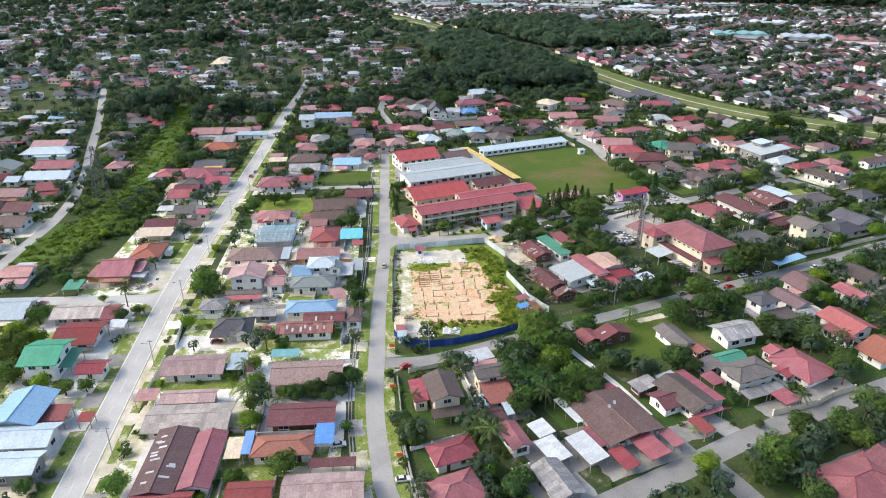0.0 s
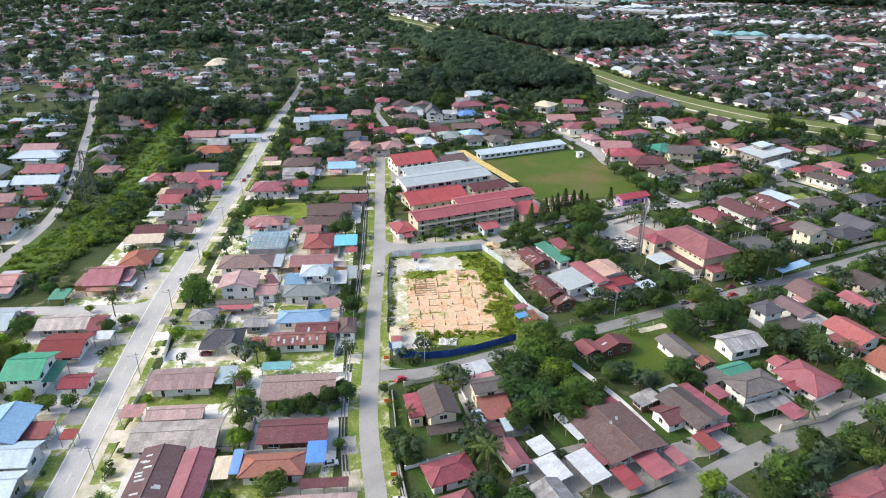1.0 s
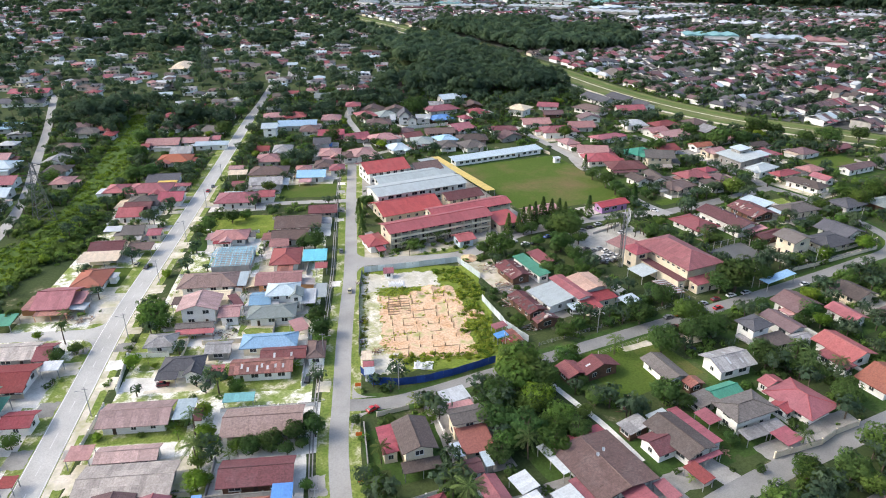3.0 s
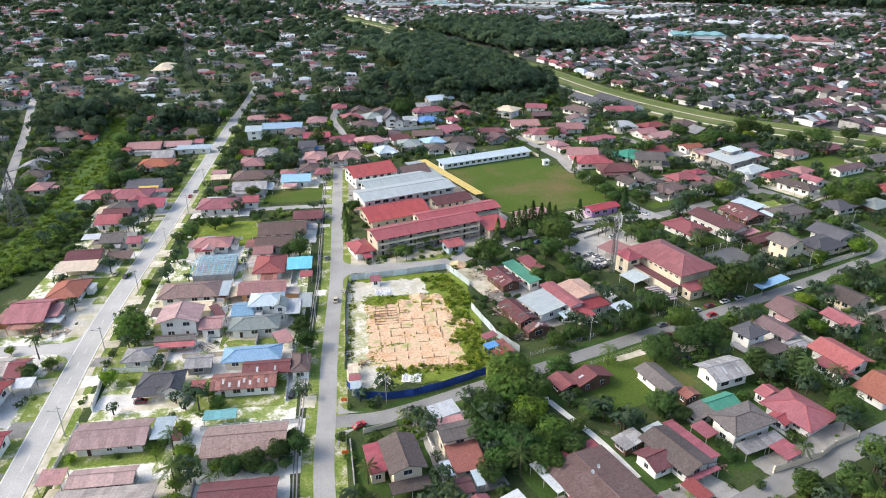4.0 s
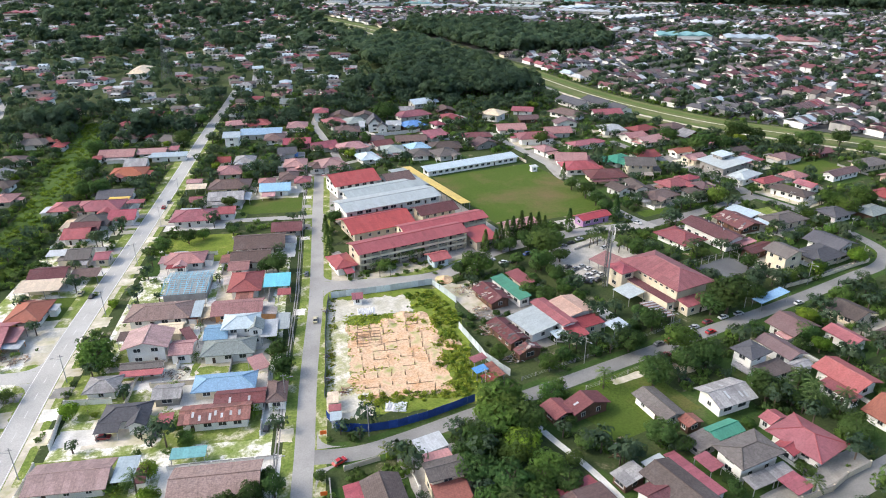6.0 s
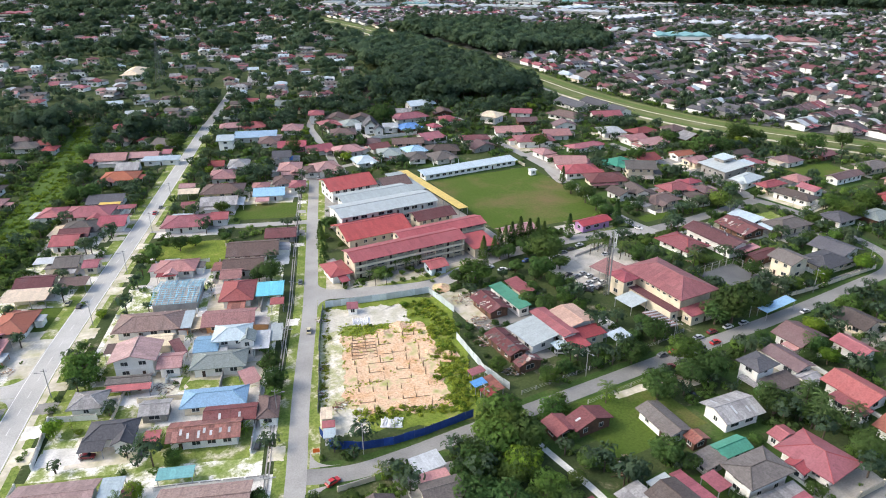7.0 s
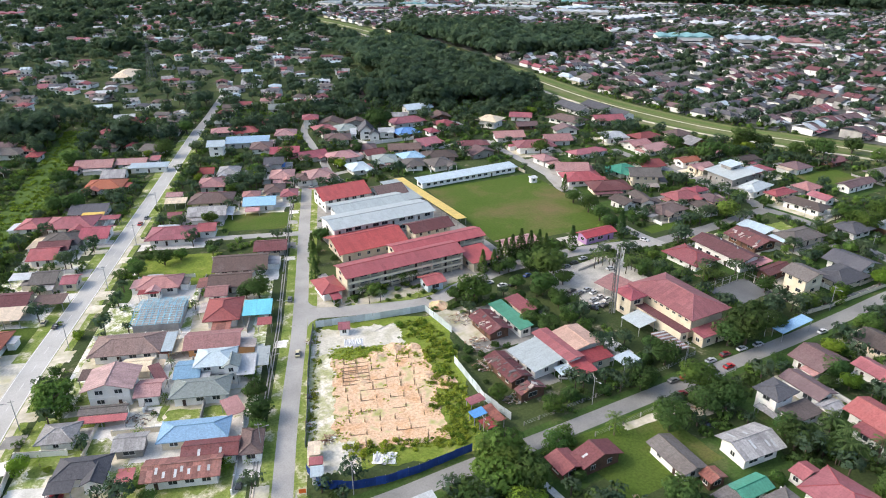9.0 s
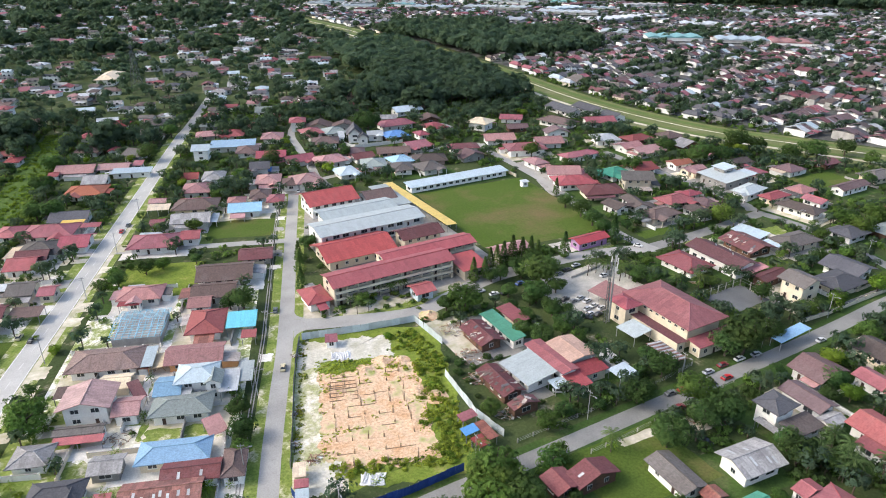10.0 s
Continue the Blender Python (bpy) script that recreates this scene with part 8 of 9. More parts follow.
LUSH = grass_mat("lush weeds", (0.06, 0.105, 0.025), (0.1, 0.155, 0.036), (0.045, 0.078, 0.02), 0.12)
g = Form()
strip(g, STRIP, 15.0, 0.028)
structure("weeds", g, LUSH, "strip of rank weeds under the power line", "weeds")
patch("weeds", -36.0, 262.0, -25.0, 22.0, 40.0, LUSH, "open ground of rank weeds beside the lane", "weeds", 0.0261, 1.0)
KEEP_OUT += [(x, y, 7.5) for x, y in STRIP] + [(-34, 268, 10), (-38, 252, 9), (-31, 285, 7)]
bright_bed, dark_bed = [], []
for k in range(1100):
    i = tree_spots.randrange(len(STRIP) - 1)
    p, q = Vector(STRIP[i]), Vector(STRIP[i + 1])
    wide = 12.0 if p.y < 285 else 7.0
    c = p.lerp(q, tree_spots.random()) + Vector((tree_spots.uniform(-wide, wide), tree_spots.uniform(-3, 3)))
    if free_of_roads(c.x, c.y, 1.0):
        (dark_bed if 283 < c.y < 318 and tree_spots.random() < 0.6 else bright_bed).append((c.x, c.y, tree_spots.uniform(0.4, 1.3)))
for k in range(420):
    i = tree_spots.randrange(len(STRIP) - 1)
    p, q = Vector(STRIP[i]), Vector(STRIP[i + 1])
    side = tree_spots.choice((-1, 1, 1))
    c = p.lerp(q, tree_spots.random()) + Vector((side * tree_spots.uniform(8.0, 14.0), tree_spots.uniform(-4, 4)))
    if free_of_roads(c.x, c.y, 2.0) and (side > 0 or c.y > 288):
        dark_bed.append((c.x, c.y, tree_spots.uniform(1.0, 2.6)))
weed_bed(bright_bed, "rank bright green weeds under the power line", "bright")
weed_bed(dark_bed, "green bushes beside the power line", "broad")

# paved crossings from the gates to the main street
gate_rng = random.Random(3)
for line, step, shift, w in ((smooth(LEFT_ROAD), 8.5, 5.6, 4.6), (smooth(LEFT_ROAD), 8.5, -5.6, 4.6), (MID_ROAD, 11.0, 4.4, 3.4)):
    for x, y, turn in along(line, step, shift):
        if y < 320 and gate_rng.random() < 0.62:
            patch("crossing", x, y, turn, gate_rng.uniform(3.0, 6.5), w, gate_rng.choice((PAVING, SOIL, SOIL, CONCRETE)), "paved gate crossing over the verge", "crossing", 0.0613 + 0.0004 * gate_rng.random(), 0.3)

patch("weeds", 47.0, 264.0, -20.4, 25.0, 24.0, WEEDS, "overgrown green lot", "weeds", 0.0336)
patch("lawn", 29.5, 256.0, -20.4, 6.0, 15.0, LAWN, "green strip of lawn", "lawn", 0.0343)
patch("yard", -3.6, 219.6, -20.4, 16.0, 17.5, SAND, "large bare white concrete yard", "yard", 0.045)
patch("lawn", 0.5, 240.0, -20.4, 13.0, 14.0, FIELD, "green house lawn", "lawn", 0.0385)
patch("yard", 26.0, 187.5, -20.4, 7.0, 9.0, SAND, "pale rubble and sand in a yard", "yard", 0.045)
patch("yard", 19.5, 186.5, -20.4, 14.0, 4.0, PAVING, "pale concrete yard", "yard", 0.05)

patch("yard", 70.0, 93.5, -1.0, 17.0, 12.0, CONCRETE, "grey stained concrete yard between open sheds", "yard", 0.0362, 0.6)
patch("yard", 85.0, 86.5, -1.0, 22.0, 9.0, CONCRETE, "grey concrete forecourt of a large house", "yard", 0.0364, 0.4)
patch("yard", 102.0, 88.0, -1.0, 13.0, 6.0, CONCRETE, "grey concrete yard", "yard", 0.0366, 0.4)
patch("yard", 140.0, 86.0, -3.0, 16.0, 6.0, CONCRETE, "pale paved forecourt of a house", "yard", 0.0368, 0.3)
patch("lawn", 8.0, 180.5, -20.4, 9.0, 5.5, VERGE, "walled grass yard", "lawn", 0.0381, 0.6)
patch("lawn", 38.0, 183.4, -20.4, 15.0, 4.0, VERGE, "strip of grass between two houses", "lawn", 0.0383, 0.6)
patch("lawn", 29.0, 189.0, -20.4, 5.0, 7.0, VERGE, "strip of grass inside a yard wall", "lawn", 0.0387, 0.6)
patch("lawn", 17.5, 181.5, -20.4, 6.0, 5.0, VERGE, "weedy grass yard", "lawn", 0.0389, 0.6)
patch("yard", 128.0, 85.0, -1.0, 18.0, 7.0, CONCRETE, "concrete yard before a house", "yard", 0.036)
patch("yard", 107.0, 85.0, -80.0, 10.0, 5.0, CONCRETE, "concrete drive between gardens", "yard", 0.037)

# lots round the houses: paved yards, bare soil or lawn, some with walls
lot_rng = random.Random(21)
for k, (x, y, turn, w, d, *_) in enumerate(LOTS):
    if y > 330 or w < 6:
        continue
    left = (x - 44.8) * math.sin(radians(69.6)) - (y - 143.1) * math.cos(radians(69.6)) < 0
    if any((x - a) ** 2 + (y - b) ** 2 < (c * 0.8) ** 2 for a, b, c in KEEP_OUT):
        continue
    pick = lot_rng.random()
    # left lots pale, right lots darker: each side's light is put into its colours
    mat, name, label = (PAVING if left else CONCRETE, "yard", "concrete house yard") if pick < (0.52 if left else 0.3) else (SOIL, "yard", "bare sandy house yard") if pick < (0.8 if left else 0.42) else (VERGE if left else LAWN, "lawn", "weedy green house lawn")
    patch(name, x + lot_rng.uniform(-1, 1), y + lot_rng.uniform(-1, 1), turn, w + lot_rng.uniform(4, 9), d + lot_rng.uniform(4, 10), mat, label, name, 0.0103 + 0.000071 * k)
    if lot_rng.random() < (0.6 if left else 0.35):
        m = pose(x, y, 0, 0, 0, turn)
        hw, hd = w / 2 + 2.2, d / 2 + 2.6
        ring = [(-hw, -hd), (-hw, hd), (hw, hd), (hw, -hd)]
        a = lot_rng.randrange(3)
        pts = [(m @ Vector((*p, 0))).xy for p in ring[a:a + 2]]
        if all(free_of_roads(p.x, p.y) for p in (pts[0], pts[1], (pts[0] + pts[1]) / 2)):
            wall_run([tuple(p) for p in pts], lot_rng.uniform(0.9, 1.5), 0.15, lot_rng.choice(("white", "grey", "white", "cream")))


# rounded corners where the streets meet
def fillet(x, y, a, b, r, mat, z):
    """A corner piece between two kerb lines that leave (x, y) at headings a and b."""
    p, u, v = Vector((x, y, z)), Vector((math.cos(radians(a)), math.sin(radians(a)), 0)), Vector((math.cos(radians(b)), math.sin(radians(b)), 0))
    arc = [p + u * r * (1 - t) ** 2 + v * r * t ** 2 for t in [k / 8 for k in range(9)]]
    f = Form()
    for c, d in zip(arc, arc[1:]):
        f.face([p, d, c] if u.cross(v).z < 0 else [p, c, d])
    structure("road", f, mat, "rounded asphalt corner of a street junction", "road")


fillet(47.6, 143.8, 69.6, -18.0, 6.5, LANE, 0.0772)
fillet(45.4, 138.0, -110.4, -8.0, 7.0, LANE, 0.0774)
fillet(73.8, 212.2, -110.4, -20.0, 6.0, LANE, 0.0776)
fillet(75.6, 218.0, 69.6, -20.0, 6.0, LANE, 0.0778)
fillet(-4.2, 206.0, 70.0, 158.0, 7.0, ASPHALT, 0.0722)
fillet(-5.8, 200.9, -108.0, 158.0, 7.0, ASPHALT, 0.0724)

# fences and garden walls along the streets
rail_fence([(111.9, 132.3), (120.0, 132.2), (130.8, 132.7), (143.0, 133.5), (159.3, 134.1)], 1.2, "low pale garden fence on white concrete posts", 4.0)
rail_fence([(100.5, 143.0), (133.7, 142.9), (145.4, 143.2), (156.0, 144.3)], 1.1, "low garden fence on weathered concrete posts", 4.0)
wall_run([(46.6, 133.1), (43.4, 122.5), (39.3, 109.7), (37.0, 99.0)], 1.1, 0.15, "grey", label="low grey cement boundary wall beside the drain")
wall_run([(-2.6, 171.5), (0.9, 186.9), (10.5, 182.8)], 1.5, 0.15, "white", label="long white plastered boundary wall of a house yard")
wall_run([(33.3, 168.8), (39.6, 186.0)], 1.4, 0.15, "grey", label="grey cement boundary wall between two yards")
wall_run([(120.3, 84.2), (132.9, 82.6), (138.6, 83.4), (145.9, 83.1)], 1.6, 0.18, "cream", label="cream boundary wall of a house forecourt")
wall_run([(58.0, 134.2), (50.5, 134.9)], 1.2, 0.18, "cream", label="cream boundary wall of a corner garden")
patch("yard", 2.8, 173.0, -20.4, 9.0, 5.5, PAVING, "white concrete forecourt", "yard", 0.0365)

house(201.4, 278.0, -5.0, 3.6, 2.8, 2.4, "s", "white", "white", 1)
wall_run([(198.8, 143.4), (210.8, 142.4), (241.6, 141.8)], 1.3, 0.18, "cream", label="long cream boundary wall beside the street")


def rubble(x, y, r, count, seed):
    """Broken boards, sheets and blocks lying about, past counting."""
    rng = random.Random(seed)
    f = Form()
    for k in range(count):
        a, s = rng.uniform(0, math.tau), r * math.sqrt(rng.random())
        m = pose(s * math.cos(a), s * math.sin(a) * 0.8, rng.uniform(0.05, 0.5), rng.uniform(-15, 15), rng.uniform(-15, 15), rng.uniform(0, 180))
        g = Form()
        lx, ly, lz = (rng.uniform(0.8, 2.6), rng.uniform(0.06, 0.16), 0.07) if rng.random() < 0.7 else (rng.uniform(0.3, 0.9), rng.uniform(0.2, 0.6), rng.uniform(0.06, 0.2))
        g.box(-lx / 2, -ly / 2, 0, lx / 2, ly / 2, lz, rng.choice((0, 0, 0, 1, 1, 3, 4, 2)), True)
        n = len(f.v)
        f.v += [tuple(m @ Vector(p)) for p in g.v]
        f.f += [tuple(i + n for i in q) for q in g.f]
        f.uv += g.uv
        f.slot += g.slot
    ob = new("rubble", f.mesh("rubble", STAKE, CONCRETE, WALL["white"], ROOF["rust"], WALL["wood"]))
    ob.matrix_basis = PLAN @ pose(x, y, 0.05)
    tagged(ob, "heap of broken boards, roof sheets and concrete blocks on bare ground", "rubble", kind="stuff")


for k, (x, y, r, n) in enumerate(((106.0, 167.0, 3.6, 80), (113.5, 190.0, 5.0, 110), (109.5, 176.0, 4.5, 90), (109.3, 160.0, 4.0, 80), (104.5, 152.0, 3.0, 60), (26.0, 187.5, 3.4, 40), (60.5, 160.0, 1.6, 30), (-9.0, 214.0, 2.6, 40), (-13.5, 216.0, 2.2, 30), (58.4, 166.5, 0.9, 16), (62.0, 176.5, 0.9, 14), (70.5, 199.5, 1.4, 22))):
    rubble(x, y, r, n, 60 + k)
bed = []
for k in range(110):
    s = tree_spots.random()
    p = Vector((74.2, 206.0)).lerp(Vector((56.2, 160.5)), s)
    bed.append((p.x + tree_spots.uniform(-0.3, 1.6), p.y + tree_spots.uniform(-0.5, 0.5), tree_spots.uniform(0.2, 0.7)))
weed_bed(bed, "shrubs and creepers along the site fence", "rank")

for k, (x, y, r, n) in enumerate(((105.9, 113.7, 1.8, 12), (102.4, 111.5, 1.4, 8), (138.5, 129.5, 2.4, 12))):
    rubble(x, y, r, n, 90 + k)
patch("yard", 141.5, 127.5, -20.0, 8.0, 5.0, SOIL, "bare trodden soil beside the lawn", "yard", 0.0392, 0.8)
patch("yard", 127.5, 131.0, -3.0, 16.0, 2.2, SOIL, "bare trodden strip inside the garden fence", "yard", 0.0397, 0.4)

rail_fence(COURT_FENCE[1:4], 2.6, "tall wire fence round the hard court on thin posts", 3.4)

# lean-to kitchens, porches and car sheds that families have built on to their houses
def in_lot(px, py, skip, gap=0.4):
    for k, (x, y, turn, w, d, *_) in enumerate(LOTS):
        if k == skip or abs(px - x) > 16 or abs(py - y) > 16:
            continue
        c, s = math.cos(radians(turn)), math.sin(radians(turn))
        u, v = (px - x) * c + (py - y) * s, (py - y) * c - (px - x) * s
        if abs(u) < w / 2 + gap and abs(v) < d / 2 + gap:
            return True
    return False


add_rng = random.Random(77)
SHED_TONES = ("rust", "rust", "grey", "ash", "faded", "maroon", "crimson", "ice", "taupe", "pink", "grey", "cream", "white")
for k, (x, y, turn, w, d, h, ob, wall, roof) in enumerate(LOTS):
    if w < 7 or y > 420 or wall == "purple" or near_garden(x, y) or 94 < x < 216 and 205 < y < 312 or 148 < x < 182 and 138 < y < 182:
        continue
    m = pose(x, y, 0, 0, 0, turn)
    sides = [(w, d, 0), (d, w, -90), (d, w, 90), (w, d, 180)]
    add_rng.shuffle(sides)
    wanted = add_rng.choice((1, 2, 2, 3)) if y < 260 else add_rng.choice((0, 1, 1, 2))
    for width, deep, way in sides:
        if wanted <= 0:
            break
        aw, ad = width * add_rng.uniform(0.3, 0.85), add_rng.uniform(2.4, 4.6)
        ox = add_rng.uniform(-1, 1) * (width - aw) / 2
        place = pose(0, 0, 0, 0, 0, way) @ pose(ox, -deep / 2 - ad / 2 + 0.5, 0)
        ends = [m @ place @ Vector((sx * aw / 2, sy * ad / 2, 0)) for sx, sy in ((-1, -1), (0, -1), (1, -1), (0, 0))]
        if any(in_lot(p.x, p.y, k) or not free_of_roads(p.x, p.y, 0.2) for p in ends):
            continue
        low = min(h, 3.0) - 0.4 - ad * 0.1
        f, _, _ = shed_roof(aw, ad, low, ad * 0.1, 0.1)
        f.slot = [0] * len(f.f)
        if add_rng.random() < 0.55:
            f.box(-aw / 2 + 0.4, -ad / 2 + 0.5, 0, aw / 2 - 0.4, ad / 2, low - 0.05, 1)
        else:
            n = max(2, int(aw / 3))
            for i in range(n):
                px = (i / (n - 1) - 0.5) * (aw - 0.5)
                f.box(px - 0.07, -ad / 2 + 0.2, 0, px + 0.07, -ad / 2 + 0.34, low, 1)
        tone = roof if add_rng.random() < 0.3 else add_rng.choice(SHED_TONES)
        part("lean_to", f.mesh("lean_to", ROOF[tone], WALL[wall]), None, ob, f"{WORDS[tone].replace('-roofed', '').replace('-tiled', '')} lean-to roof", at=place)
        wanted -= 1

palm(-13.9, 202.0, 6.6, 2.6)
for x, y in ((-11.5, 197.5), (-16.0, 198.5), (-9.5, 195.0), (24.5, 181.0), (36.5, 176.5)):
    banana(x, y, 1.9, 1.7)

# odds and ends left about the yards
odd_rng = random.Random(5)
spots = [q for q in LOTS if q[1] < 250 and q[3] > 8]
for k in range(22):
    x, y, turn, w, d, *_ = odd_rng.choice(spots)
    m = pose(x, y, 0, 0, 0, turn) @ Vector((odd_rng.choice((-1, 1)) * (w / 2 + 1.4), odd_rng.uniform(-0.6, 0.6) * d, 0))
    if free_of_roads(m.x, m.y, 1.0) and not in_lot(m.x, m.y, -1):
        rubble(m.x, m.y, 1.3, 7, 200 + k)

# ---------------------------------------------------------------- the rest of the town
def in_town(x, y):
    return x > -95 - 0.1 * (y - 130) and y > 0.56 * (x - 231) + 95 and y > 60


def dense(x, y):
    """Inside one of the two unbroken woods by the river."""
    e = 30 * noise.noise(Vector((x * 0.012, y * 0.012, 4.0))) + 14 * noise.noise(Vector((x * 0.05, y * 0.05, 6.0)))
    return 250 + e < x < 345 and 385 + e < y < 680 + e or 365 < x < 500 + 2 * e and 560 + e < y < 790 + e


def wooded(x, y):
    """How thickly trees stand here, 0 to 1."""
    v = noise.noise(Vector((x * 0.006, y * 0.006, 3.0)))
    w = noise.noise(Vector((x * 0.02, y * 0.02, 8.0)))
    if dense(x, y):
        return 0.97
    if x < -30 and y < 640:
        return 0.42 + 0.4 * v
    if 285 < x < 346 and y > 240:
        return 0.6 + 0.5 * w
    if x < 350 and y > 430:
        return max(0.45, 0.56 + 0.4 * v + 0.4 * w)
    if y > 300:
        return 0.42 + 0.35 * v + 0.25 * w
    if (x - 44.8) * 0.937 - (y - 143.1) * 0.349 < 0:
        return 0.24 + 0.3 * v
    return 0.46 + 0.3 * v


rng = random.Random(11)
TONES = ["red", "crimson", "maroon", "brown", "mauve", "taupe", "rose", "maroon", "brown", "grey", "mauve", "umber", "crimson", "sage", "brown", "red", "maroon", "rose"]
FAR_HOUSES = []
for i in range(-40, 75):
    for j in range(0, 95):
        turn = -20.4 if j < 26 else -20.4 + 40 * noise.noise(Vector((i * 0.3, j * 0.3, 2.0)))
        u, v = i * 19.0 + rng.uniform(-2, 2), j * 17.0 + rng.uniform(-2, 2)
        x = u * math.cos(radians(turn)) - v * math.sin(radians(turn))
        y = u * math.sin(radians(turn)) + v * math.cos(radians(turn))
        if x > 345 or not in_town(x, y):
            continue
        if x > 120 and y < 330:
            turn = -1.0
        bare = wooded(x, y) - 0.12 if y < 430 else 0.97 if dense(x, y) else 0.22 + 0.8 * noise.noise(Vector((x * 0.011, y * 0.011, 12.0)))
        if x < -30 and y > 280:
            bare = 0.12
        if rng.random() < bare or not free(x, y, 5.6):
            continue
        w, d = (rng.uniform(11, 17), rng.uniform(9, 12.5)) if y < 430 else (rng.uniform(7.5, 12), rng.uniform(6.5, 9.5))
        kind = rng.choice(("hx", "gx", "gx", "hx", "gy"))
        if y < (380 if x < -30 else 470):
            house(x, y, turn, w, d, rng.uniform(2.3, 2.6), kind, rng.choice(TONES), rng.choice(("white", "grey", "cream", "pink", "wood", "grey")), 1, plain=True)
        else:
            FAR_HOUSES.append((x, y, turn, w, d, rng.choice((0, 0, 1, 3, 3, 6, 8, 8, 7, 4, 4, 10, 10, 5, 2, 9, 6))))
# terrace estate beyond the river: blocks of rows, each block turned its own way
ESTATE_TREES = []
for bi in range(0, 11):
    for bj in range(0, 16):
        cx, cy = 398 + bi * 90.0, 205 + bj * 78.0
        way = rng.choice((0, 0, 90, 90)) + 14 * noise.noise(Vector((cx * 0.004, cy * 0.004, 1.0)))
        gap = rng.choice((18.0, 19.5, 21.0))
        open_land = rng.random() < 0.06
        for r in range(4):
            tone = rng.choice((11, 8, 3, 3, 1, 8, 8, 11, 6, 10, 11, 9))
            depth = rng.uniform(10.5, 13)
            if 410 < cx < 520 and 400 < cy < 580:
                tone = rng.choice((12, 12, 5))
            for c in range(15):
                m = pose(cx, cy, 0, 0, 0, way)
                p = m @ Vector(((c - 7) * 5.7 + rng.uniform(-0.2, 0.2), (r - 1.5) * gap + rng.uniform(-0.9, 0.9), 0))
                if p.x < 358 + max(0, 300 - p.y) * 0.35 or dense(p.x, p.y) or ridge(p.x, p.y) or not in_town(p.x, p.y) or p.x + p.y * 0.3 > 1600 or not free(p.x, p.y, 5.0):
                    continue
                if rng.random() < (0.9 if open_land else 0.16):
                    if rng.random() < 0.75:
                        ESTATE_TREES.append((p.x, p.y, rng.uniform(2.5, 5.0)))
                    continue
                FAR_HOUSES.append((p.x, p.y, way, rng.uniform(5.3, 5.7), depth + rng.uniform(-0.8, 0.8), tone if rng.random() < 0.6 else rng.choice((11, 1, 3, 3, 4, 6, 8, 8, 8, 9, 10, 7, 4, 2))))
                if rng.random() < 0.6:
                    q = p + (m.to_3x3() @ Vector((rng.uniform(-3, 3), gap * 0.47, 0)))
                    ESTATE_TREES.append((q.x, q.y, rng.uniform(2.0, 4.4)))


def far_house_forms(items, rng):
    roofs, walls = Form(), Form()
    for x, y, turn, w, d, tone in items:
        h = rng.choice((2.6, 2.8, 3.2, 4.4)) if x < 380 else rng.choice((2.8, 3.0, 3.3, 4.6))
        m = pose(x, y, 0, 0, 0, turn)
        f, _, _ = gable_roof(w, d, h, d * 0.17, x > 380 or rng.random() < 0.7) if x > 380 or rng.random() < 0.6 else hip_roof(w, d, h, d * 0.18)
        k = len(roofs.v)
        roofs.v += [tuple(m @ Vector(p)) for p in f.v]
        roofs.f += [tuple(a + k for a in q) for q in f.f]
        roofs.uv += f.uv
        roofs.slot += [tone] * len(f.f)
        if rng.random() < (0.55 if x < 380 else 0.85):
            pw, pd, pz = w * rng.uniform(0.4, 0.8), rng.uniform(2.5, 4.5), rng.uniform(2.4, 2.8)
            f, _, _ = shed_roof(pw, pd, pz, 0.3)
            shift = Vector((rng.uniform(-1, 1), -d / 2 - pd / 2 + 0.2, 0))
            k = len(roofs.v)
            roofs.v += [tuple(m @ (Vector(p) + shift)) for p in f.v]
            roofs.f += [tuple(a + k for a in q) for q in f.f]
            roofs.uv += f.uv
            roofs.slot += [rng.choice((4, 6, 4, 7, 2, 5, 9, tone, tone) if x < 380 else (4, 4, 6, 7, 4, 9, 8, tone))] * len(f.f)
        g = Form()
        g.box(-w / 2 + 0.5, -d / 2 + 0.5, 0, w / 2 - 0.5, d / 2 - 0.5, h - 0.1)
        n = max(2, int(w / 3.5))
        for e in range(n):
            xx = (e + 0.5) / n * (w - 1) - w / 2 + 0.5
            for zz in ([1.0] if h < 4 else [1.0, 3.9]):
                g.box(xx - 0.7, -d / 2 + 0.42, zz, xx + 0.7, -d / 2 + 0.5, zz + 1.2, 1)
        k = len(walls.v)
        walls.v += [tuple(m @ Vector(p)) for p in g.v]
        walls.f += [tuple(a + k for a in q) for q in g.f]
        walls.uv += g.uv
        walls.slot += [rng.choice((0, 0, 2, 0, 3) if x < 380 else (0, 0, 2))] * 5 + g.slot[5:]
    return roofs, walls


roofs, walls = far_house_forms(FAR_HOUSES, rng)
far = new("distant_houses")
far.matrix_basis = PLAN
tagged(far, "far town of low houses with red, brown and pale roofs", "houses", kind="stuff")
ob = part("roofs", roofs.mesh("roofs", *[ROOF[k] for k in ("brown", "maroon", "red", "taupe", "white", "rose", "grey", "ice", "slate", "crimson", "umber", "mauve", "faded")]), None, far)
part("walls", walls.mesh("walls", WALL["white"], GLASS, WALL["grey"], WALL["cream"]), None, far)

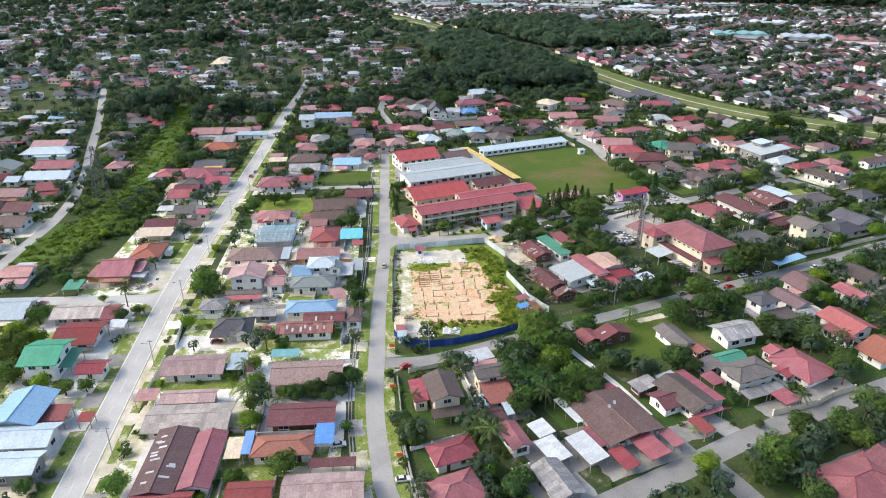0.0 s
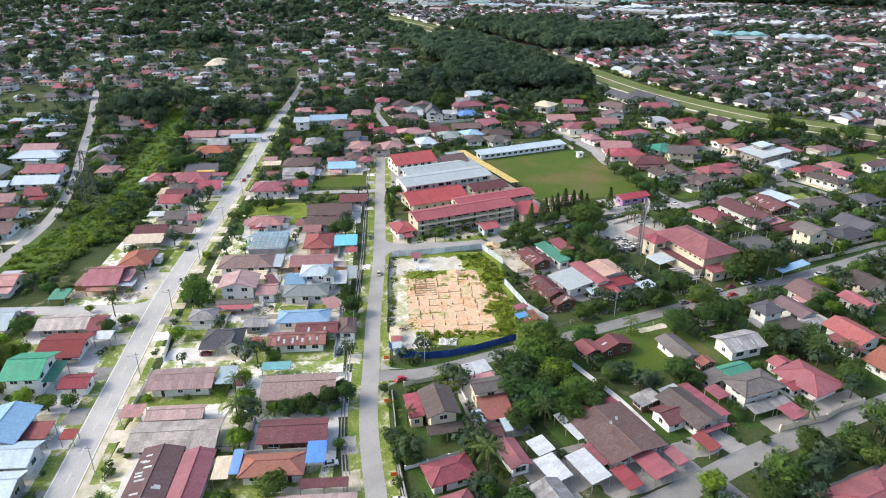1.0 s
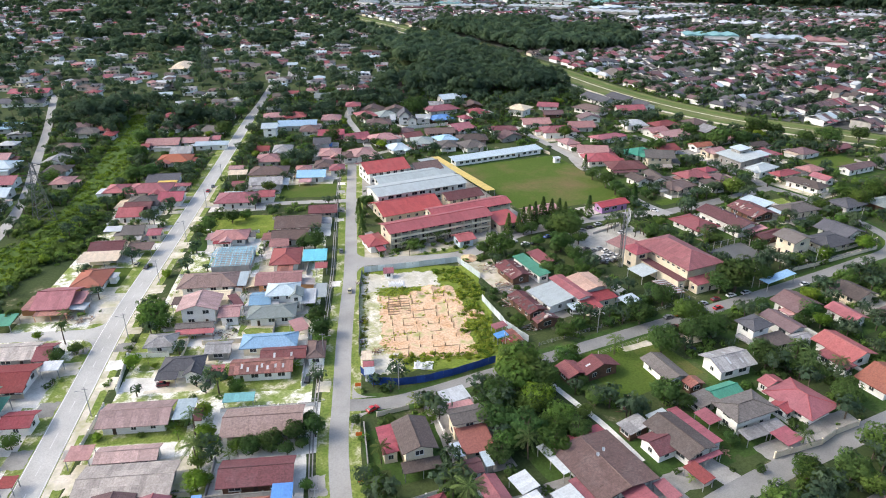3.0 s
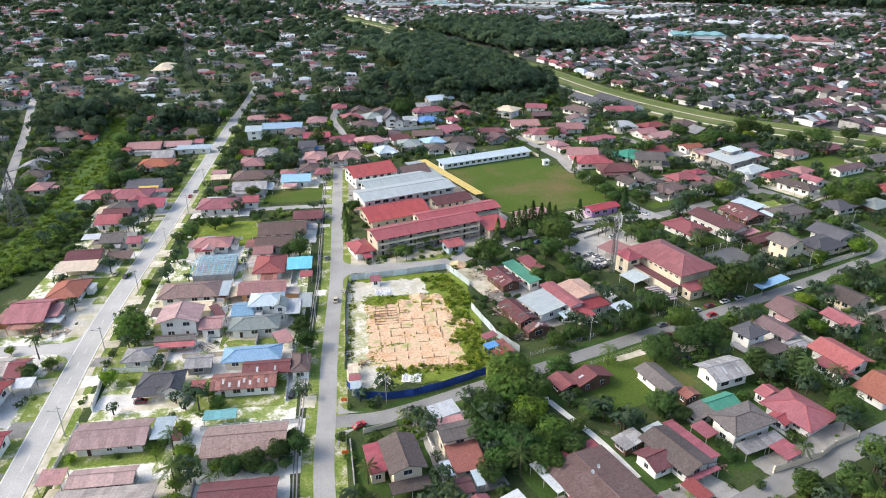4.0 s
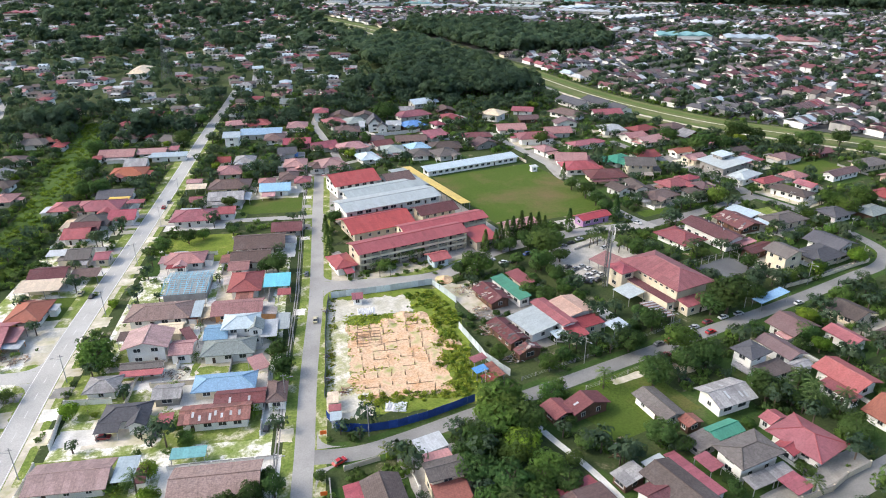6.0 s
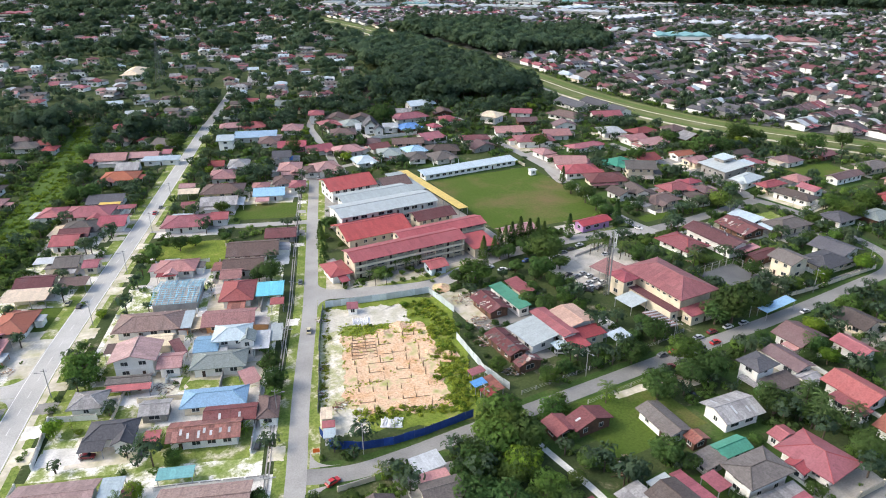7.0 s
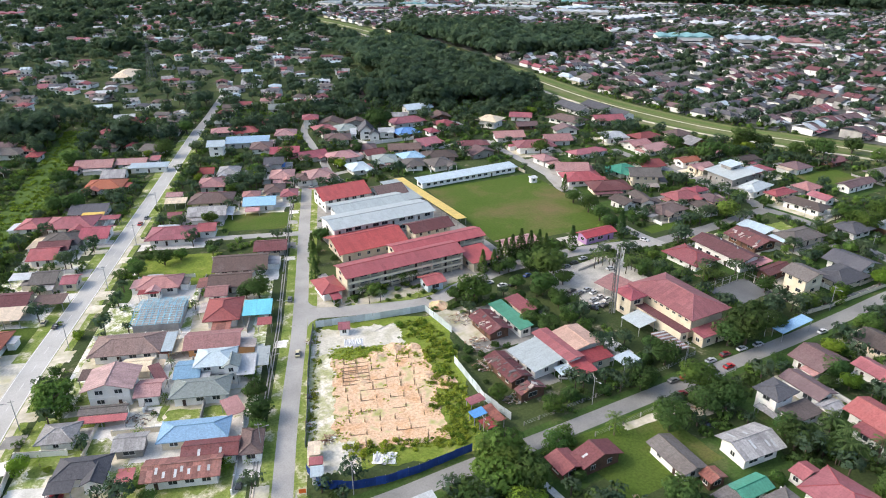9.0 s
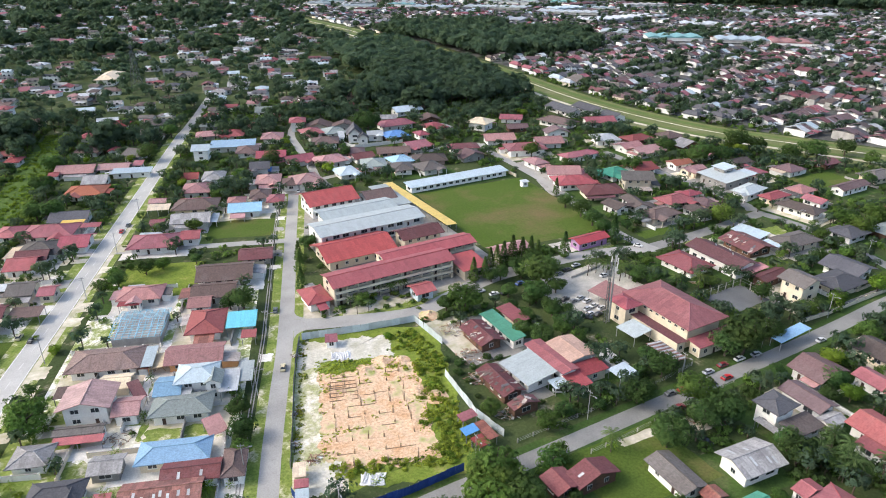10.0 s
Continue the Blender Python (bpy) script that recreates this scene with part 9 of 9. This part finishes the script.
# trees between the houses, and woods
tree_rng = random.Random(5)
near_trees, mid_trees, far_trees = [], [], []
for k in range(110000):
    y = 60 + 1500 * tree_rng.random() ** 1.25
    x = tree_rng.uniform(-260, 1300)
    if not in_town(x, y):
        continue
    w = wooded(x, y) if x < 380 or dense(x, y) else 0.12 + 0.2 * noise.noise(Vector((x * 0.01, y * 0.01, 9.0)))
    if tree_rng.random() > (w * 1.5) ** 2 * (0.8 if y > 420 else 0.9):
        continue
    deep = dense(x, y) or w > 0.78
    if y > 420 and not deep and tree_rng.random() > (0.7 if x < 350 else 0.5):
        continue
    r = tree_rng.uniform(1.8, 4.6) if y < 420 and x < 380 else tree_rng.uniform(3.8, 9.0) if deep else tree_rng.uniform(2.2, 5.2) if x < 350 else tree_rng.uniform(2.4, 5.0)
    if y < 420 and x < 380:
        if free(x, y, r * 0.35):
            (near_trees if len(near_trees) < 115 else mid_trees).append((x, y, r * 0.85))
    elif free(x, y, r * 0.3, False):
        far_trees.append((x, y, r))
# bushes and small trees crowding the gardens, past counting
bush_rng = random.Random(31)
beds = {"dark": [], "broad": []}
for k in range(30000):
    y = 70 + 430 * bush_rng.random()
    x = bush_rng.uniform(-110, 378)
    if not in_town(x, y):
        continue
    left = (x - 44.8) * math.sin(radians(69.6)) - (y - 143.1) * math.cos(radians(69.6)) < 0
    thick = noise.noise(Vector((x * 0.04, y * 0.04, 5.0)))
    if bush_rng.random() > (0.2 if left and y < 260 else 0.75) + 0.5 * thick:
        continue
    r = bush_rng.uniform(0.6, 1.6 if left and y < 260 else 2.8)
    if free(x, y, r * 0.6):
        beds[bush_rng.choice(("dark", "dark", "broad"))].append((x, y, r))
for leaf, places in beds.items():
    weed_bed(places[:2900], "crowded green garden bushes and hedges between the houses", leaf)
for x, y, r in near_trees:
    tree(x, y, r, leaf=tree_rng.choice(("broad", "broad", "dark", "dark", "bright")))
cells = {(int(a // 9), int(b // 9)) for a, b, *_ in FAR_HOUSES}
far_trees = [p for p in far_trees if dense(p[0], p[1]) or not any((int(p[0] // 9) + a, int(p[1] // 9) + b) in cells for a, b in ((0, 0), (0, 1), (1, 1), (0, -1)))]


def wood(places, n, size, label):
    base = [upper(n, k) for k in range(5)]
    quads, stems = [], Form()
    for k, (x, y, r) in enumerate(places):
        quads.append(leaf_quads(placed(base[k % 5], x, y, r * (1.0 + 0.37 * (k * 0.618 % 1)), r, r, r * (0.85 + 0.3 * (k * 0.414 % 1))), size * r, RNG, 0.2, 0.3))
        if n > 50:
            stems.bar((x, y, 0), (x, y, r), 0.2, 3)
    ob = tagged(new("woodland"), label, "woodland", kind="stuff")
    ob.matrix_basis = PLAN
    part("leaves", quads_mesh("leaves", np.concatenate(quads), LEAF["wood"]), None, ob)
    if n > 50:
        part("trunks", stems, LIMB, ob)


far_trees = far_trees[:8600]
for k in range(1400):
    x, y = tree_rng.uniform(900, 1300), tree_rng.uniform(380, 1000)
    if ridge(x, y) and 0.8 * x + 0.6 * y < 1430:
        ESTATE_TREES.append((x, y, tree_rng.uniform(6, 13)))
wood(mid_trees[:1900], 105, 0.185, "dark green garden trees crowding between the houses")
nearer = [p for p in far_trees if p[1] <= 560 and p[0] < 350]
middle = [p for p in far_trees if 560 < p[1] <= 760 and p[0] < 460 or p[1] <= 560 and p[0] >= 350]
wood(nearer, 78, 0.225, "dark green trees standing close between far gardens")
wood(middle, 44, 0.32, "dense dark green woods and scattered trees")
wood([p for p in far_trees if p not in set(nearer) | set(middle)] + ESTATE_TREES, 22, 0.48, "far dark green woods and scattered trees")
